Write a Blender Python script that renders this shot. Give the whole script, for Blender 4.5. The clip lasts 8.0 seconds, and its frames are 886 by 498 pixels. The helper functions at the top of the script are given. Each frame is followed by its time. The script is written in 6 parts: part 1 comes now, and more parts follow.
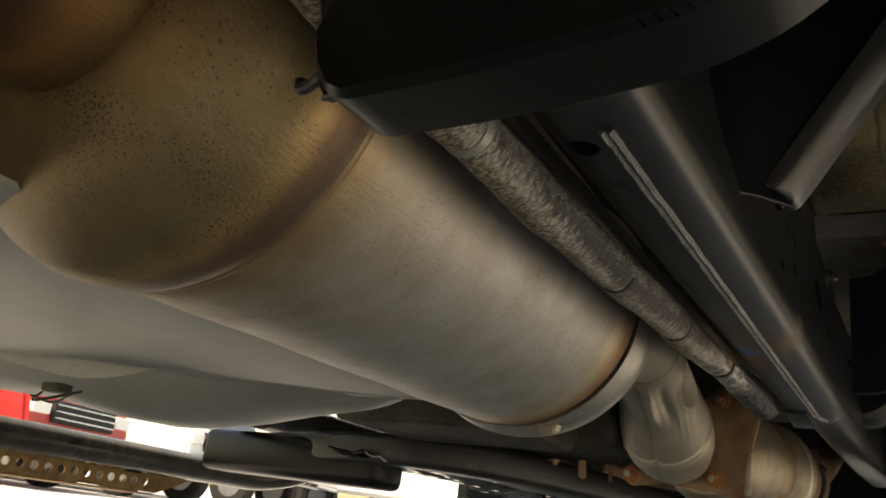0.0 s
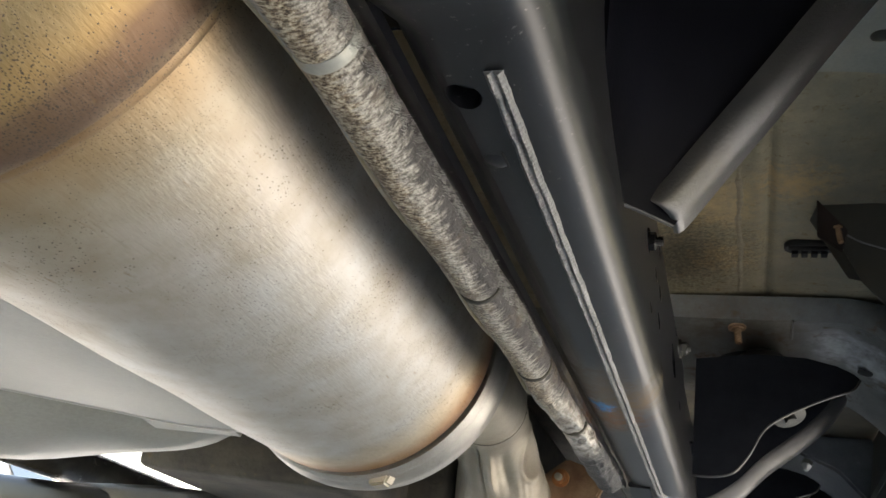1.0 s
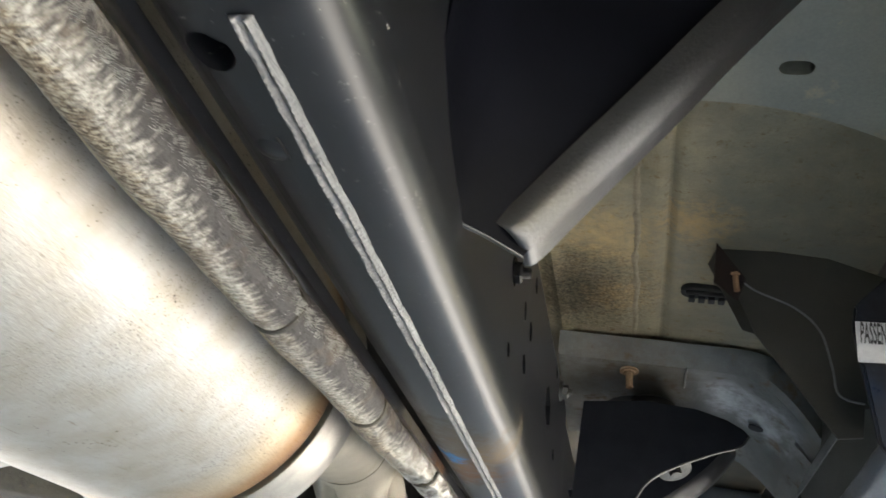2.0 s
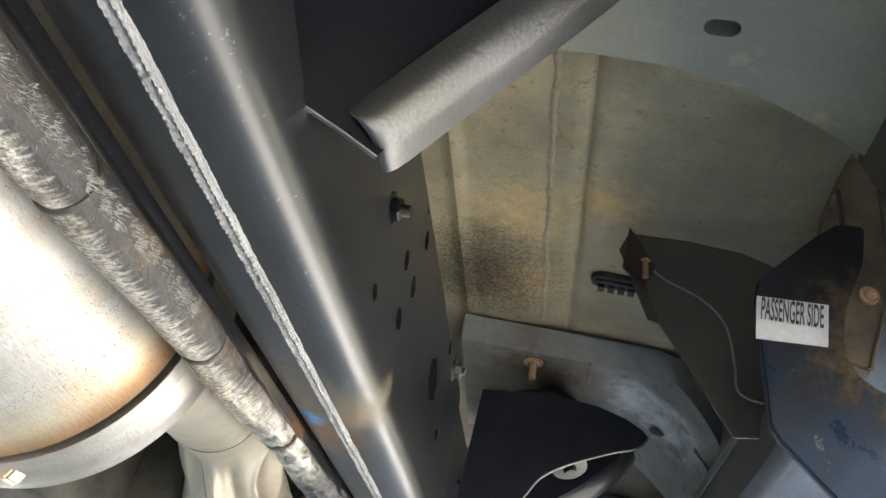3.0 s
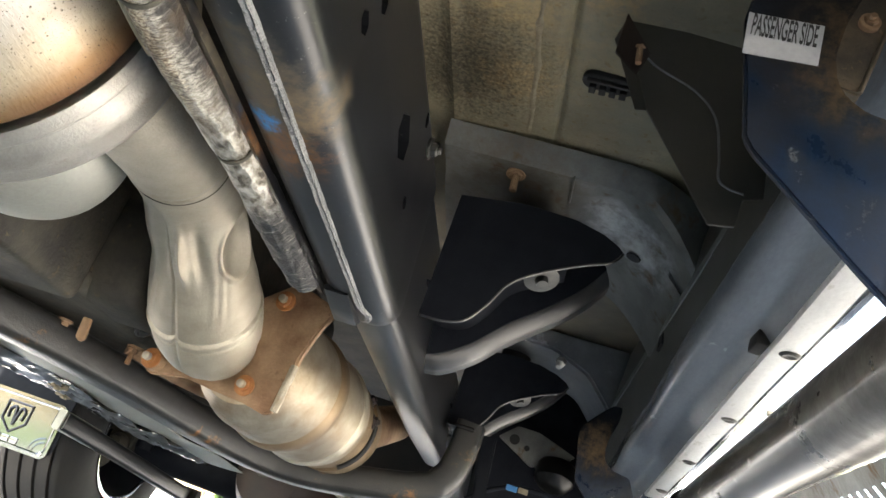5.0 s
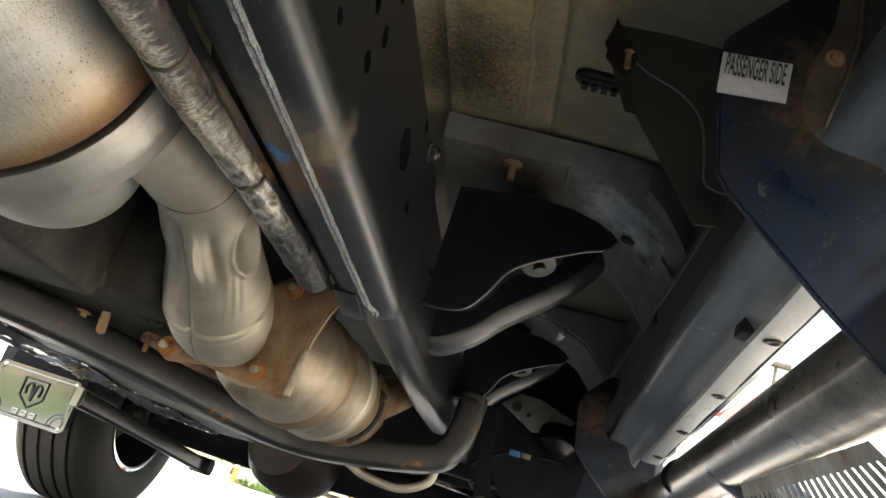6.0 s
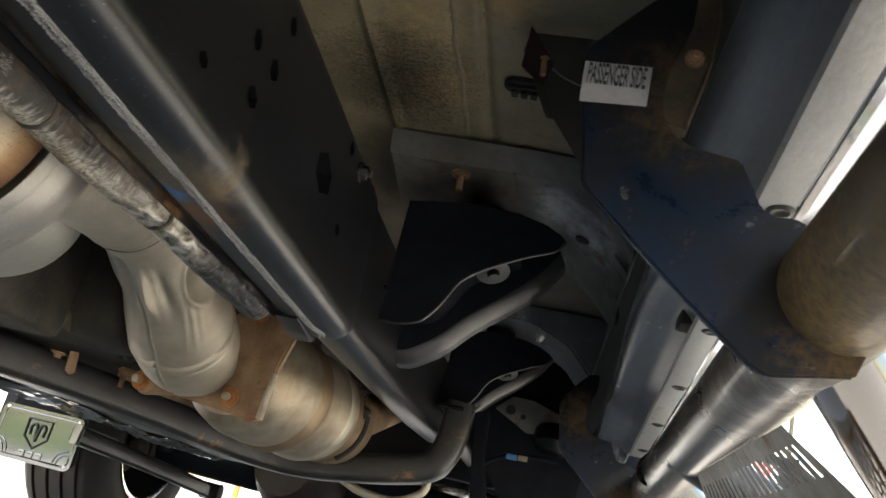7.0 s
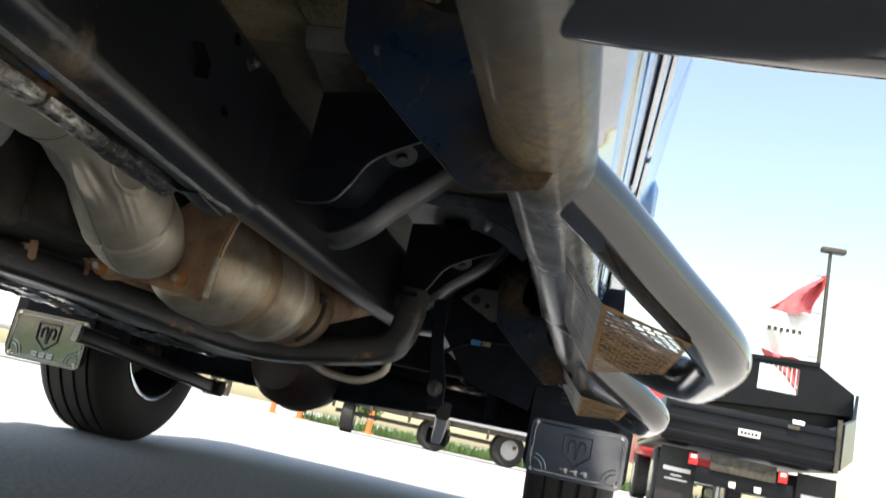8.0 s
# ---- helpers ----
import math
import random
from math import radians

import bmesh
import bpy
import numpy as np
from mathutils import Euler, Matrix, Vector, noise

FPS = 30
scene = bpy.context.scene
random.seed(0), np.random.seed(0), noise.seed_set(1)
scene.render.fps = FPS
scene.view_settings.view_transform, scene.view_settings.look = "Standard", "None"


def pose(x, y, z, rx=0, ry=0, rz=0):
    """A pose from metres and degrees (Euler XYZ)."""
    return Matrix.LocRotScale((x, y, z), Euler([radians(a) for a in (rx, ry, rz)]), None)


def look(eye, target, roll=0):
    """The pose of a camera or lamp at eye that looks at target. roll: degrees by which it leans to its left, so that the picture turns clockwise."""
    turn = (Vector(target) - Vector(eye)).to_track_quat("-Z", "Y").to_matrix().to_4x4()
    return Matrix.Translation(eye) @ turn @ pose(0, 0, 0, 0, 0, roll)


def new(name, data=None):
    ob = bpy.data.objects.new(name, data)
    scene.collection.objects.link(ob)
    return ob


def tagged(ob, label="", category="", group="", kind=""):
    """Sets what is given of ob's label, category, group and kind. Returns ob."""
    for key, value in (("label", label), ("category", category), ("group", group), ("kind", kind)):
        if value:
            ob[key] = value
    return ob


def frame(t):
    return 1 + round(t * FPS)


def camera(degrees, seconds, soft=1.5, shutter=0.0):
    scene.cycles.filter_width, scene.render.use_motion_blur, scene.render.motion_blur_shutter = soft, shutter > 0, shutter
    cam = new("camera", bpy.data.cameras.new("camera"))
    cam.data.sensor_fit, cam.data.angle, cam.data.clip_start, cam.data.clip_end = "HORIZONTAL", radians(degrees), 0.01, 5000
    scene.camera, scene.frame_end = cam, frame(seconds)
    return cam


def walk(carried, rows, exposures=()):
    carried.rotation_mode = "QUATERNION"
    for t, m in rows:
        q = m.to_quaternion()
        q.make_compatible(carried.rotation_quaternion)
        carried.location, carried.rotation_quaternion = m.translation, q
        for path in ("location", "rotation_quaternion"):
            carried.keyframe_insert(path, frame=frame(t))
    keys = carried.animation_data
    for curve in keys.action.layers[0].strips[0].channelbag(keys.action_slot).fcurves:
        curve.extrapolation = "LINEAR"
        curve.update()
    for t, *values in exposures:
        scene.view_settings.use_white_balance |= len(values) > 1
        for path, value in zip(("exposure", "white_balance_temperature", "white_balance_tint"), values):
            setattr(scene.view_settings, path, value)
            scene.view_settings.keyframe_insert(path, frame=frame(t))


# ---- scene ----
cam = camera(57.0, 8.0, shutter=0.2)
# seconds, eye, yaw, pitch, roll
ROWS = [
    (0, 0.5194, 0.0158, 0.2893, 32.83, 18.18, 7.83),
    (0.5, 0.4937, 0.0638, 0.2678, 27.63, 22.98, 9.31),
    (1, 0.4811, 0.1108, 0.269, 22.93, 25.35, 10.64),
    (1.5, 0.4804, 0.1427, 0.2971, 21.18, 26.47, 12.05),
    (2, 0.5087, 0.2098, 0.326, 17.66, 27.5, 13.2),
    (3.3, 0.5407, 0.311, 0.3264, 12.31, 29.43, 16.88),
    (3.5, 0.5434, 0.3231, 0.3227, 12.08, 29.62, 17.23),
    (4, 0.5527, 0.3528, 0.2904, 12.43, 28.93, 18.52),
    (4.5, 0.5679, 0.3691, 0.2665, 10.92, 24.55, 19.32),
    (5, 0.5809, 0.3772, 0.246, 10.2, 21.62, 19.9),
    (5.2, 0.5869, 0.3809, 0.2463, 9.91, 20.84, 19.81),
    (6.3, 0.5735, 0.2856, 0.278, 9.41, 18.56, 17.02),
    (6.5, 0.5756, 0.2739, 0.2822, 9.74, 18.67, 15.88),
    (7, 0.6566, 0.3063, 0.2946, 10.28, 18.91, 13.97),
    (7.5, 0.7319, 0.3232, 0.2865, 11.21, 18.61, 13.83),
    (8, 0.8583, 0.2375, 0.249, 11.12, 12.91, 12.46),
]


def aim(x, y, z, yaw, pitch, roll):
    return pose(x, y, z, 0, 0, yaw) @ pose(0, 0, 0, 90 + pitch) @ pose(0, 0, 0, 0, 0, roll)


walk(cam, [(row[0], aim(*row[1:])) for row in ROWS], exposures=[
    (0.0, 1.2, 9900, 11), (0.3, 2.25, 8600, 11), (0.6, 2.98, 8200, 11), (1.0, 3.0, 7900, 11), (1.5, 3.05, 7800, 10), (2.0, 3.68, 7700, 9), (3.5, 4.1, 7600, 9), (4.5, 3.72, 7750, 9), (5.2, 3.3, 7900, 10),
    (6.3, 2.3, 8500, 10), (7.0, 2.22, 8150, 10), (7.5, 1.98, 7850, 9), (8.0, 1.25, 7400, 9)])

# ---- light ----
world = bpy.data.worlds.new("sky")
scene.world = world
world.use_nodes = True
_nt = world.node_tree
_sky = _nt.nodes.new("ShaderNodeTexSky")
_sky.sky_type, _sky.sun_disc = "NISHITA", False
SUN_EL, SUN_AZ = radians(63), radians(184)
_sky.dust_density, _sky.air_density, _sky.ozone_density = 1.5, 1.3, 0.0
_sky.sun_elevation, _sky.sun_rotation = SUN_EL, SUN_AZ
_nt.links.new(_sky.outputs[0], _nt.nodes["Background"].inputs[0])
_nt.nodes["Background"].inputs[1].default_value = 0.15
_sun = bpy.data.lights.new("sun", "SUN")
_sun.energy, _sun.angle, _sun.color = 5.0, radians(0.6), (1.0, 0.96, 0.9)
_dir = Vector((math.sin(SUN_AZ) * math.cos(SUN_EL), math.cos(SUN_AZ) * math.cos(SUN_EL), math.sin(SUN_EL)))
new("sun", _sun).matrix_world = look(_dir * 30, (0, 0, 0))


# ---- materials ----
def node(nt, kind, **values):
    n = nt.nodes.new(kind)
    for key, value in values.items():
        n.inputs[key.replace("_", " ")].default_value = value
    return n


def surface(name, a, b, rough=0.5, metal=0.0, scale=8.0, fine=140.0, bump=0.15, spots=None, spot_scale=30.0,
            spot_at=0.62, spot_rough=0.85, stretch=(1, 1, 1), patchy=0.5, coat=0.0, rough_var=0.15, spec=0.5, patches=()):
    """Two-scale surface: broad patches of colours a and b, fine grain in roughness and bump, and optional stains of a third colour."""
    m = bpy.data.materials.new(name)
    m.use_nodes = True
    nt = m.node_tree
    bsdf = nt.nodes["Principled BSDF"]
    tex = nt.nodes.new("ShaderNodeTexCoord")
    mp = nt.nodes.new("ShaderNodeMapping")
    mp.inputs["Scale"].default_value = stretch
    nt.links.new(tex.outputs["Object"], mp.inputs[0])
    n1 = node(nt, "ShaderNodeTexNoise", Scale=scale, Detail=6.0, Roughness=0.6)
    n2 = node(nt, "ShaderNodeTexNoise", Scale=fine, Detail=4.0, Roughness=0.65)
    nt.links.new(mp.outputs[0], n1.inputs["Vector"])
    nt.links.new(mp.outputs[0], n2.inputs["Vector"])
    r1 = nt.nodes.new("ShaderNodeValToRGB")
    r1.color_ramp.elements[0].position, r1.color_ramp.elements[1].position = 0.5 - 0.4 * patchy, 0.5 + 0.4 * patchy
    r1.color_ramp.elements[0].color, r1.color_ramp.elements[1].color = (*a, 1), (*b, 1)
    nt.links.new(n1.outputs[0], r1.inputs[0])
    grain = nt.nodes.new("ShaderNodeMix")
    grain.data_type, grain.blend_type = "RGBA", "MULTIPLY"
    grain.inputs[0].default_value = 0.35
    nt.links.new(r1.outputs[0], grain.inputs[6])
    nt.links.new(n2.outputs[0], grain.inputs[7])
    colour = grain.outputs[2]
    ro = nt.nodes.new("ShaderNodeMapRange")
    ro.inputs[3].default_value, ro.inputs[4].default_value = max(0.02, rough - rough_var), min(1, rough + rough_var)
    mixn = nt.nodes.new("ShaderNodeMath")
    mixn.operation = "MULTIPLY_ADD"
    mixn.inputs[1].default_value, mixn.inputs[2].default_value = 0.5, 0.25
    nt.links.new(n2.outputs[0], mixn.inputs[0])
    nt.links.new(mixn.outputs[0], ro.inputs[0])
    rough_out = ro.outputs[0]
    if spots:
        n3 = node(nt, "ShaderNodeTexNoise", Scale=spot_scale, Detail=8.0, Roughness=0.7)
        nt.links.new(mp.outputs[0], n3.inputs["Vector"])
        r3 = nt.nodes.new("ShaderNodeValToRGB")
        r3.color_ramp.elements[0].position, r3.color_ramp.elements[1].position = spot_at, spot_at + 0.1
        nt.links.new(n3.outputs[0], r3.inputs[0])
        mx = nt.nodes.new("ShaderNodeMix")
        mx.data_type = "RGBA"
        nt.links.new(r3.outputs[0], mx.inputs[0])
        nt.links.new(colour, mx.inputs[6])
        mx.inputs[7].default_value = (*spots, 1)
        colour = mx.outputs[2]
        mr = nt.nodes.new("ShaderNodeMix")
        nt.links.new(r3.outputs[0], mr.inputs[0])
        nt.links.new(rough_out, mr.inputs[2])
        mr.inputs[3].default_value = spot_rough
        rough_out = mr.outputs[0]
        mm = nt.nodes.new("ShaderNodeMix")
        nt.links.new(r3.outputs[0], mm.inputs[0])
        mm.inputs[2].default_value, mm.inputs[3].default_value = metal, metal * 0.2
        nt.links.new(mm.outputs[0], bsdf.inputs["Metallic"])
    else:
        bsdf.inputs["Metallic"].default_value = metal
    for centre, reach, tint, ragged, *power in patches:
        dist = nt.nodes.new("ShaderNodeVectorMath")
        dist.operation = "DISTANCE"
        dist.inputs[1].default_value = centre
        nt.links.new(tex.outputs["Object"], dist.inputs[0])
        near = nt.nodes.new("ShaderNodeMapRange")
        near.inputs[1].default_value, near.inputs[2].default_value = reach, 0.0
        nt.links.new(dist.outputs["Value"], near.inputs[0])
        rag = node(nt, "ShaderNodeTexNoise", Scale=ragged, Detail=7.0, Roughness=0.7)
        nt.links.new(tex.outputs["Object"], rag.inputs["Vector"])
        total = nt.nodes.new("ShaderNodeMath")
        total.operation = "MULTIPLY_ADD"
        total.inputs[1].default_value = 0.24
        nt.links.new(near.outputs[0], total.inputs[0])
        nt.links.new(rag.outputs[0], total.inputs[2])
        edge = nt.nodes.new("ShaderNodeMapRange")
        edge.inputs[1].default_value, edge.inputs[2].default_value = 0.50, 0.80
        nt.links.new(total.outputs[0], edge.inputs[0])
        only = nt.nodes.new("ShaderNodeMath")
        only.operation = "MULTIPLY"
        inside = nt.nodes.new("ShaderNodeMapRange")
        inside.inputs[1].default_value, inside.inputs[2].default_value = 0.0, 0.3
        inside.inputs[4].default_value = power[0] if power else 0.62
        nt.links.new(near.outputs[0], inside.inputs[0])
        nt.links.new(edge.outputs[0], only.inputs[0])
        nt.links.new(inside.outputs[0], only.inputs[1])
        over = nt.nodes.new("ShaderNodeMix")
        over.data_type = "RGBA"
        nt.links.new(only.outputs[0], over.inputs[0])
        nt.links.new(colour, over.inputs[6])
        over.inputs[7].default_value = (*tint, 1)
        colour = over.outputs[2]
        mro = nt.nodes.new("ShaderNodeMix")
        nt.links.new(only.outputs[0], mro.inputs[0])
        nt.links.new(rough_out, mro.inputs[2])
        mro.inputs[3].default_value = 0.75
        rough_out = mro.outputs[0]
    bsdf.inputs["Specular IOR Level"].default_value = spec
    nt.links.new(colour, bsdf.inputs["Base Color"])
    nt.links.new(rough_out, bsdf.inputs["Roughness"])
    bsdf.inputs["Coat Weight"].default_value = coat
    bsdf.inputs["Coat Roughness"].default_value = 0.08
    if bump:
        bp = node(nt, "ShaderNodeBump", Strength=bump, Distance=0.002)
        nt.links.new(n2.outputs[0], bp.inputs["Height"])
        nt.links.new(bp.outputs[0], bsdf.inputs["Normal"])
    return m


M = {}
M["rail"] = surface("rail_paint", (0.006, 0.0066, 0.0085), (0.011, 0.0118, 0.0135), 0.29, 0.0, 9, 420, 0.0, spots=(0.26, 0.25, 0.23), spot_scale=260, spot_at=0.625, spec=0.44, rough_var=0.02,
                    patches=[((-0.018, 0.165, 0.0), 0.055, (0.13, 0.105, 0.07), 70.0, 0.8), ((0.010, 0.205, 0.0), 0.055, (0.14, 0.105, 0.065), 60.0, 0.8), ((-0.008, 0.262, 0.0), 0.048, (0.26, 0.12, 0.04), 90.0),
                             ((0.022, 0.215, 0.0), 0.026, (0.16, 0.11, 0.06), 120.0), ((-0.014, 0.228, 0.0), 0.018, (0.03, 0.22, 0.48), 110.0, 1.2)])
# deeper black whose colour carries the shade on rear bar, far arm and stop
M["shade_black"] = surface("shaded_black_steel", (0.003, 0.0034, 0.0034), (0.0065, 0.0068, 0.0066), 0.34, 0.0, 22, 320, 0.04, spots=(0.020, 0.012, 0.007), spot_scale=38, spot_at=0.64, spec=0.22)
M["truck_black"] = surface("gloss_black_body", (0.005, 0.006, 0.008), (0.008, 0.009, 0.012), 0.30, 0.0, 3, 60, 0.0, spec=0.16, rough_var=0.05)
M["trim_dull"] = surface("stained_stainless", (0.60, 0.60, 0.59), (0.74, 0.74, 0.73), 0.34, 0.45, 16, 240, 0.2, spots=(0.40, 0.39, 0.36), spot_scale=36, spot_at=0.585, stretch=(1, 0.5, 1))
# rocker wall copy of the sill paint, darkened to carry the wall's shade
M["shaded_wall"] = surface("shaded_sill_paint", (0.065, 0.068, 0.062), (0.125, 0.128, 0.118), 0.45, 0.0, 9, 300, 0.3, spots=(0.12, 0.10, 0.07), spot_scale=30, spot_at=0.66)
M["toe"] = surface("dusty_undercoat", (0.085, 0.075, 0.055), (0.21, 0.175, 0.12), 0.6, 0.0, 9, 300, 0.3, spots=(0.24, 0.16, 0.085), spot_scale=30, spot_at=0.62)
M["hoopblack"] = surface("dusty_tube_black", (0.010, 0.010, 0.010), (0.022, 0.021, 0.019), 0.10, 0.0, 12, 260, 0.06, spots=(0.10, 0.09, 0.07), spot_scale=70, spot_at=0.70, coat=0.6, spec=0.5, rough_var=0.05)
M["ring_steel"] = surface("rolled_ring_steel", (0.36, 0.335, 0.29), (0.60, 0.575, 0.525), 0.42, 0.8, 14, 480, 0.3, spots=(0.26, 0.18, 0.10), spot_scale=34, spot_at=0.60, spot_rough=0.6, patchy=0.45)
# gusset black taken darker on the flat cheek, where it mirrors shaded ground
M["cheek_black"] = surface("shaded_gusset_black", (0.0026, 0.003, 0.0045), (0.0045, 0.005, 0.0075), 0.5, 0.0, 20, 400, 0.1, spots=(0.03, 0.03, 0.03), spot_scale=240, spot_at=0.70, spec=0.04)
M["weld"] = surface("weld_bead", (0.12, 0.12, 0.118), (0.36, 0.355, 0.35), 0.42, 0.5, 60, 500, 0.8, stretch=(1, 0.15, 1))
M["black"] = surface("black_enamel", (0.004, 0.004, 0.005), (0.009, 0.009, 0.009), 0.26, 0.0, 20, 500, 0.08, spots=(0.07, 0.065, 0.055), spot_scale=160, spot_at=0.745, spec=0.16, rough_var=0.08)
M["satin"] = surface("satin_black_press", (0.009, 0.0105, 0.014), (0.016, 0.018, 0.023), 0.55, 0.0, 20, 400, 0.1, spots=(0.05, 0.045, 0.04), spot_scale=140, spot_at=0.75, spec=0.04, rough_var=0.08)
# dusty bracket black, brightened over the satin walls where the foot catches light
M["foot"] = surface("lit_dusty_foot_black", (0.016, 0.016, 0.017), (0.030, 0.030, 0.030), 0.34, 0.0, 16, 320, 0.15, spots=(0.12, 0.115, 0.105), spot_scale=200, spot_at=0.68, spec=0.75, rough_var=0.05)
# scuffed rocker paint, brightened in colour where the sill faces the lit ground
M["worn"] = surface("lit_worn_sill_paint", (0.12, 0.134, 0.152), (0.245, 0.262, 0.285), 0.24, 0.0, 7, 300, 0.12, spots=(0.08, 0.085, 0.09), spot_scale=40, spot_at=0.66, stretch=(1, 0.30, 1), rough_var=0.08)
M["darksteel"] = surface("dark_zinc", (0.05, 0.05, 0.05), (0.12, 0.12, 0.11), 0.45, 0.7, 30, 400, 0.2)
M["sealer"] = surface("dried_sealer", (0.22, 0.18, 0.12), (0.36, 0.30, 0.20), 0.8, 0.0, 60, 400, 0.8)
M["dark"] = surface("grimy_iron", (0.028, 0.025, 0.021), (0.085, 0.076, 0.056), 0.7, 0.2, 14, 120, 0.9, spots=(0.10, 0.075, 0.04), spot_scale=60, spot_at=0.59, patchy=0.4)
M["steel"] = surface("exhaust_steel", (0.60, 0.57, 0.52), (0.72, 0.70, 0.66), 0.36, 0.85, 9, 520, 0.22, spots=(0.34, 0.24, 0.13), spot_scale=40, spot_at=0.60, spot_rough=0.6)
M["pipe"] = surface("cast_pipe_steel", (0.43, 0.375, 0.285), (0.63, 0.575, 0.47), 0.47, 0.62, 12, 420, 0.45, spots=(0.17, 0.12, 0.07), spot_scale=260, spot_at=0.685)
M["tarnish"] = surface("tarnished_steel", (0.31, 0.225, 0.14), (0.60, 0.53, 0.42), 0.38, 0.75, 13, 420, 0.5, spots=(0.15, 0.075, 0.035), spot_scale=170, spot_at=0.615, patchy=0.4)
M["heat_band"] = surface("heat_browned_steel", (0.20, 0.125, 0.07), (0.40, 0.29, 0.18), 0.45, 0.7, 18, 420, 0.4, spots=(0.28, 0.13, 0.05), spot_scale=40, spot_at=0.60)
M["rust"] = surface("rust", (0.22, 0.115, 0.06), (0.46, 0.30, 0.18), 0.72, 0.15, 17, 260, 0.6, spots=(0.13, 0.062, 0.032), spot_scale=30, spot_at=0.60, patchy=0.4)
M["rust_bright"] = surface("orange_rust", (0.34, 0.125, 0.04), (0.52, 0.22, 0.075), 0.85, 0.0, 60, 400, 0.8)
M["scale_edge"] = surface("pale_scaled_steel", (0.34, 0.27, 0.18), (0.60, 0.53, 0.42), 0.6, 0.4, 40, 300, 0.9, spots=(0.30, 0.17, 0.08), spot_scale=80, spot_at=0.58)
M["shield"] = surface("heat_shield", (0.34, 0.34, 0.30), (0.45, 0.45, 0.40), 0.45, 0.35, 5, 260, 0.15, spots=(0.22, 0.17, 0.10), spot_scale=14, spot_at=0.66)
# two broad outer patches (x 0.68, 0.70) hold shade painted into the floor colour
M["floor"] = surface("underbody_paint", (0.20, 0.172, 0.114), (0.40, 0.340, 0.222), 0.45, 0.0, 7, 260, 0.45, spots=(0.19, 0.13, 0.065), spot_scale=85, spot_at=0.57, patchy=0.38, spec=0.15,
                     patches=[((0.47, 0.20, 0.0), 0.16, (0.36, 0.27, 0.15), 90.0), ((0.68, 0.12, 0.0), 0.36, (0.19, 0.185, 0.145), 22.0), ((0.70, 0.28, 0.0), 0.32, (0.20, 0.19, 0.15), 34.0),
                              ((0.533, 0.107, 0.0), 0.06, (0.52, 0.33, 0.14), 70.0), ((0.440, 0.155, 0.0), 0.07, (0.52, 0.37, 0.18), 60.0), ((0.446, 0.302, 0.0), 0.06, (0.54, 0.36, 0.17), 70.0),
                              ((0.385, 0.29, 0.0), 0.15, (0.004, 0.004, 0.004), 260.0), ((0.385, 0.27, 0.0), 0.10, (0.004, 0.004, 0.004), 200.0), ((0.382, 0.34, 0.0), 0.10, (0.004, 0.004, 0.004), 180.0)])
M["sill"] = surface("sill_paint", (0.115, 0.13, 0.145), (0.24, 0.255, 0.27), 0.32, 0.0, 8, 300, 0.2, spots=(0.36, 0.38, 0.40), spot_scale=18, spot_at=0.60, patchy=0.35)
# upper near-black patches put the shade high on the plate into its colour
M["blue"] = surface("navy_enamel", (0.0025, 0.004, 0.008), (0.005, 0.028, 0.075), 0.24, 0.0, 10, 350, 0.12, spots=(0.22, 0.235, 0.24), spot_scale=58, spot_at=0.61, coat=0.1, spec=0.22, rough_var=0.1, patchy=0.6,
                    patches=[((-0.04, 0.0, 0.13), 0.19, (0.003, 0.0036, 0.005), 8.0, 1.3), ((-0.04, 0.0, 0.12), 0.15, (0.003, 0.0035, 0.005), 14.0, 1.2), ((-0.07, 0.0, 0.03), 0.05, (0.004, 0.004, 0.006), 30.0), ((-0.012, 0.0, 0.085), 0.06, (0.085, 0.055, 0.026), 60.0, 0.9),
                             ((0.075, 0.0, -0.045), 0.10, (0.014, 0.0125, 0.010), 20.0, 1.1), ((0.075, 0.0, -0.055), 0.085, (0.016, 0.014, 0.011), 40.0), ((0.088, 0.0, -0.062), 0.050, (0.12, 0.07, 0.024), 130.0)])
M["white"] = surface("white_paint", (0.75, 0.75, 0.74), (0.82, 0.82, 0.81), 0.4, 0.0, 10, 200, 0.05)
# white sticker greyed to carry its shade in the colour; brown spots are dirt
M["label"] = surface("shaded_dusty_sticker", (0.38, 0.39, 0.40), (0.48, 0.48, 0.48), 0.5, 0.0, 30, 300, 0.05, spots=(0.30, 0.22, 0.13), spot_scale=60, spot_at=0.66)
M["flapsteel"] = surface("dark_polished_plate", (0.20, 0.21, 0.23), (0.25, 0.26, 0.28), 0.08, 1.0, 6, 200, 0.03, rough_var=0.04)
# speckled black raised for edges, painting in the highlight along rolled rims
M["edge"] = surface("lit_chalky_edge", (0.008, 0.008, 0.009), (0.022, 0.022, 0.022), 0.33, 0.0, 60, 420, 0.2, spots=(0.10, 0.10, 0.095), spot_scale=190, spot_at=0.66, spec=1.0, rough_var=0.06)
M["plastic"] = surface("grey_plastic", (0.034, 0.035, 0.029), (0.058, 0.057, 0.048), 0.5, 0.0, 10, 300, 0.2, spots=(0.12, 0.09, 0.06), spot_scale=40, spot_at=0.7)
M["bodygrey"] = surface("arch_paint", (0.21, 0.215, 0.175), (0.30, 0.29, 0.225), 0.5, 0.0, 6, 300, 0.25, spots=(0.42, 0.33, 0.2), spot_scale=9, spot_at=0.62)
M["ink"] = surface("black_ink", (0.012, 0.012, 0.012), (0.02, 0.02, 0.02), 0.6, 0.0, 20, 300, 0.0)
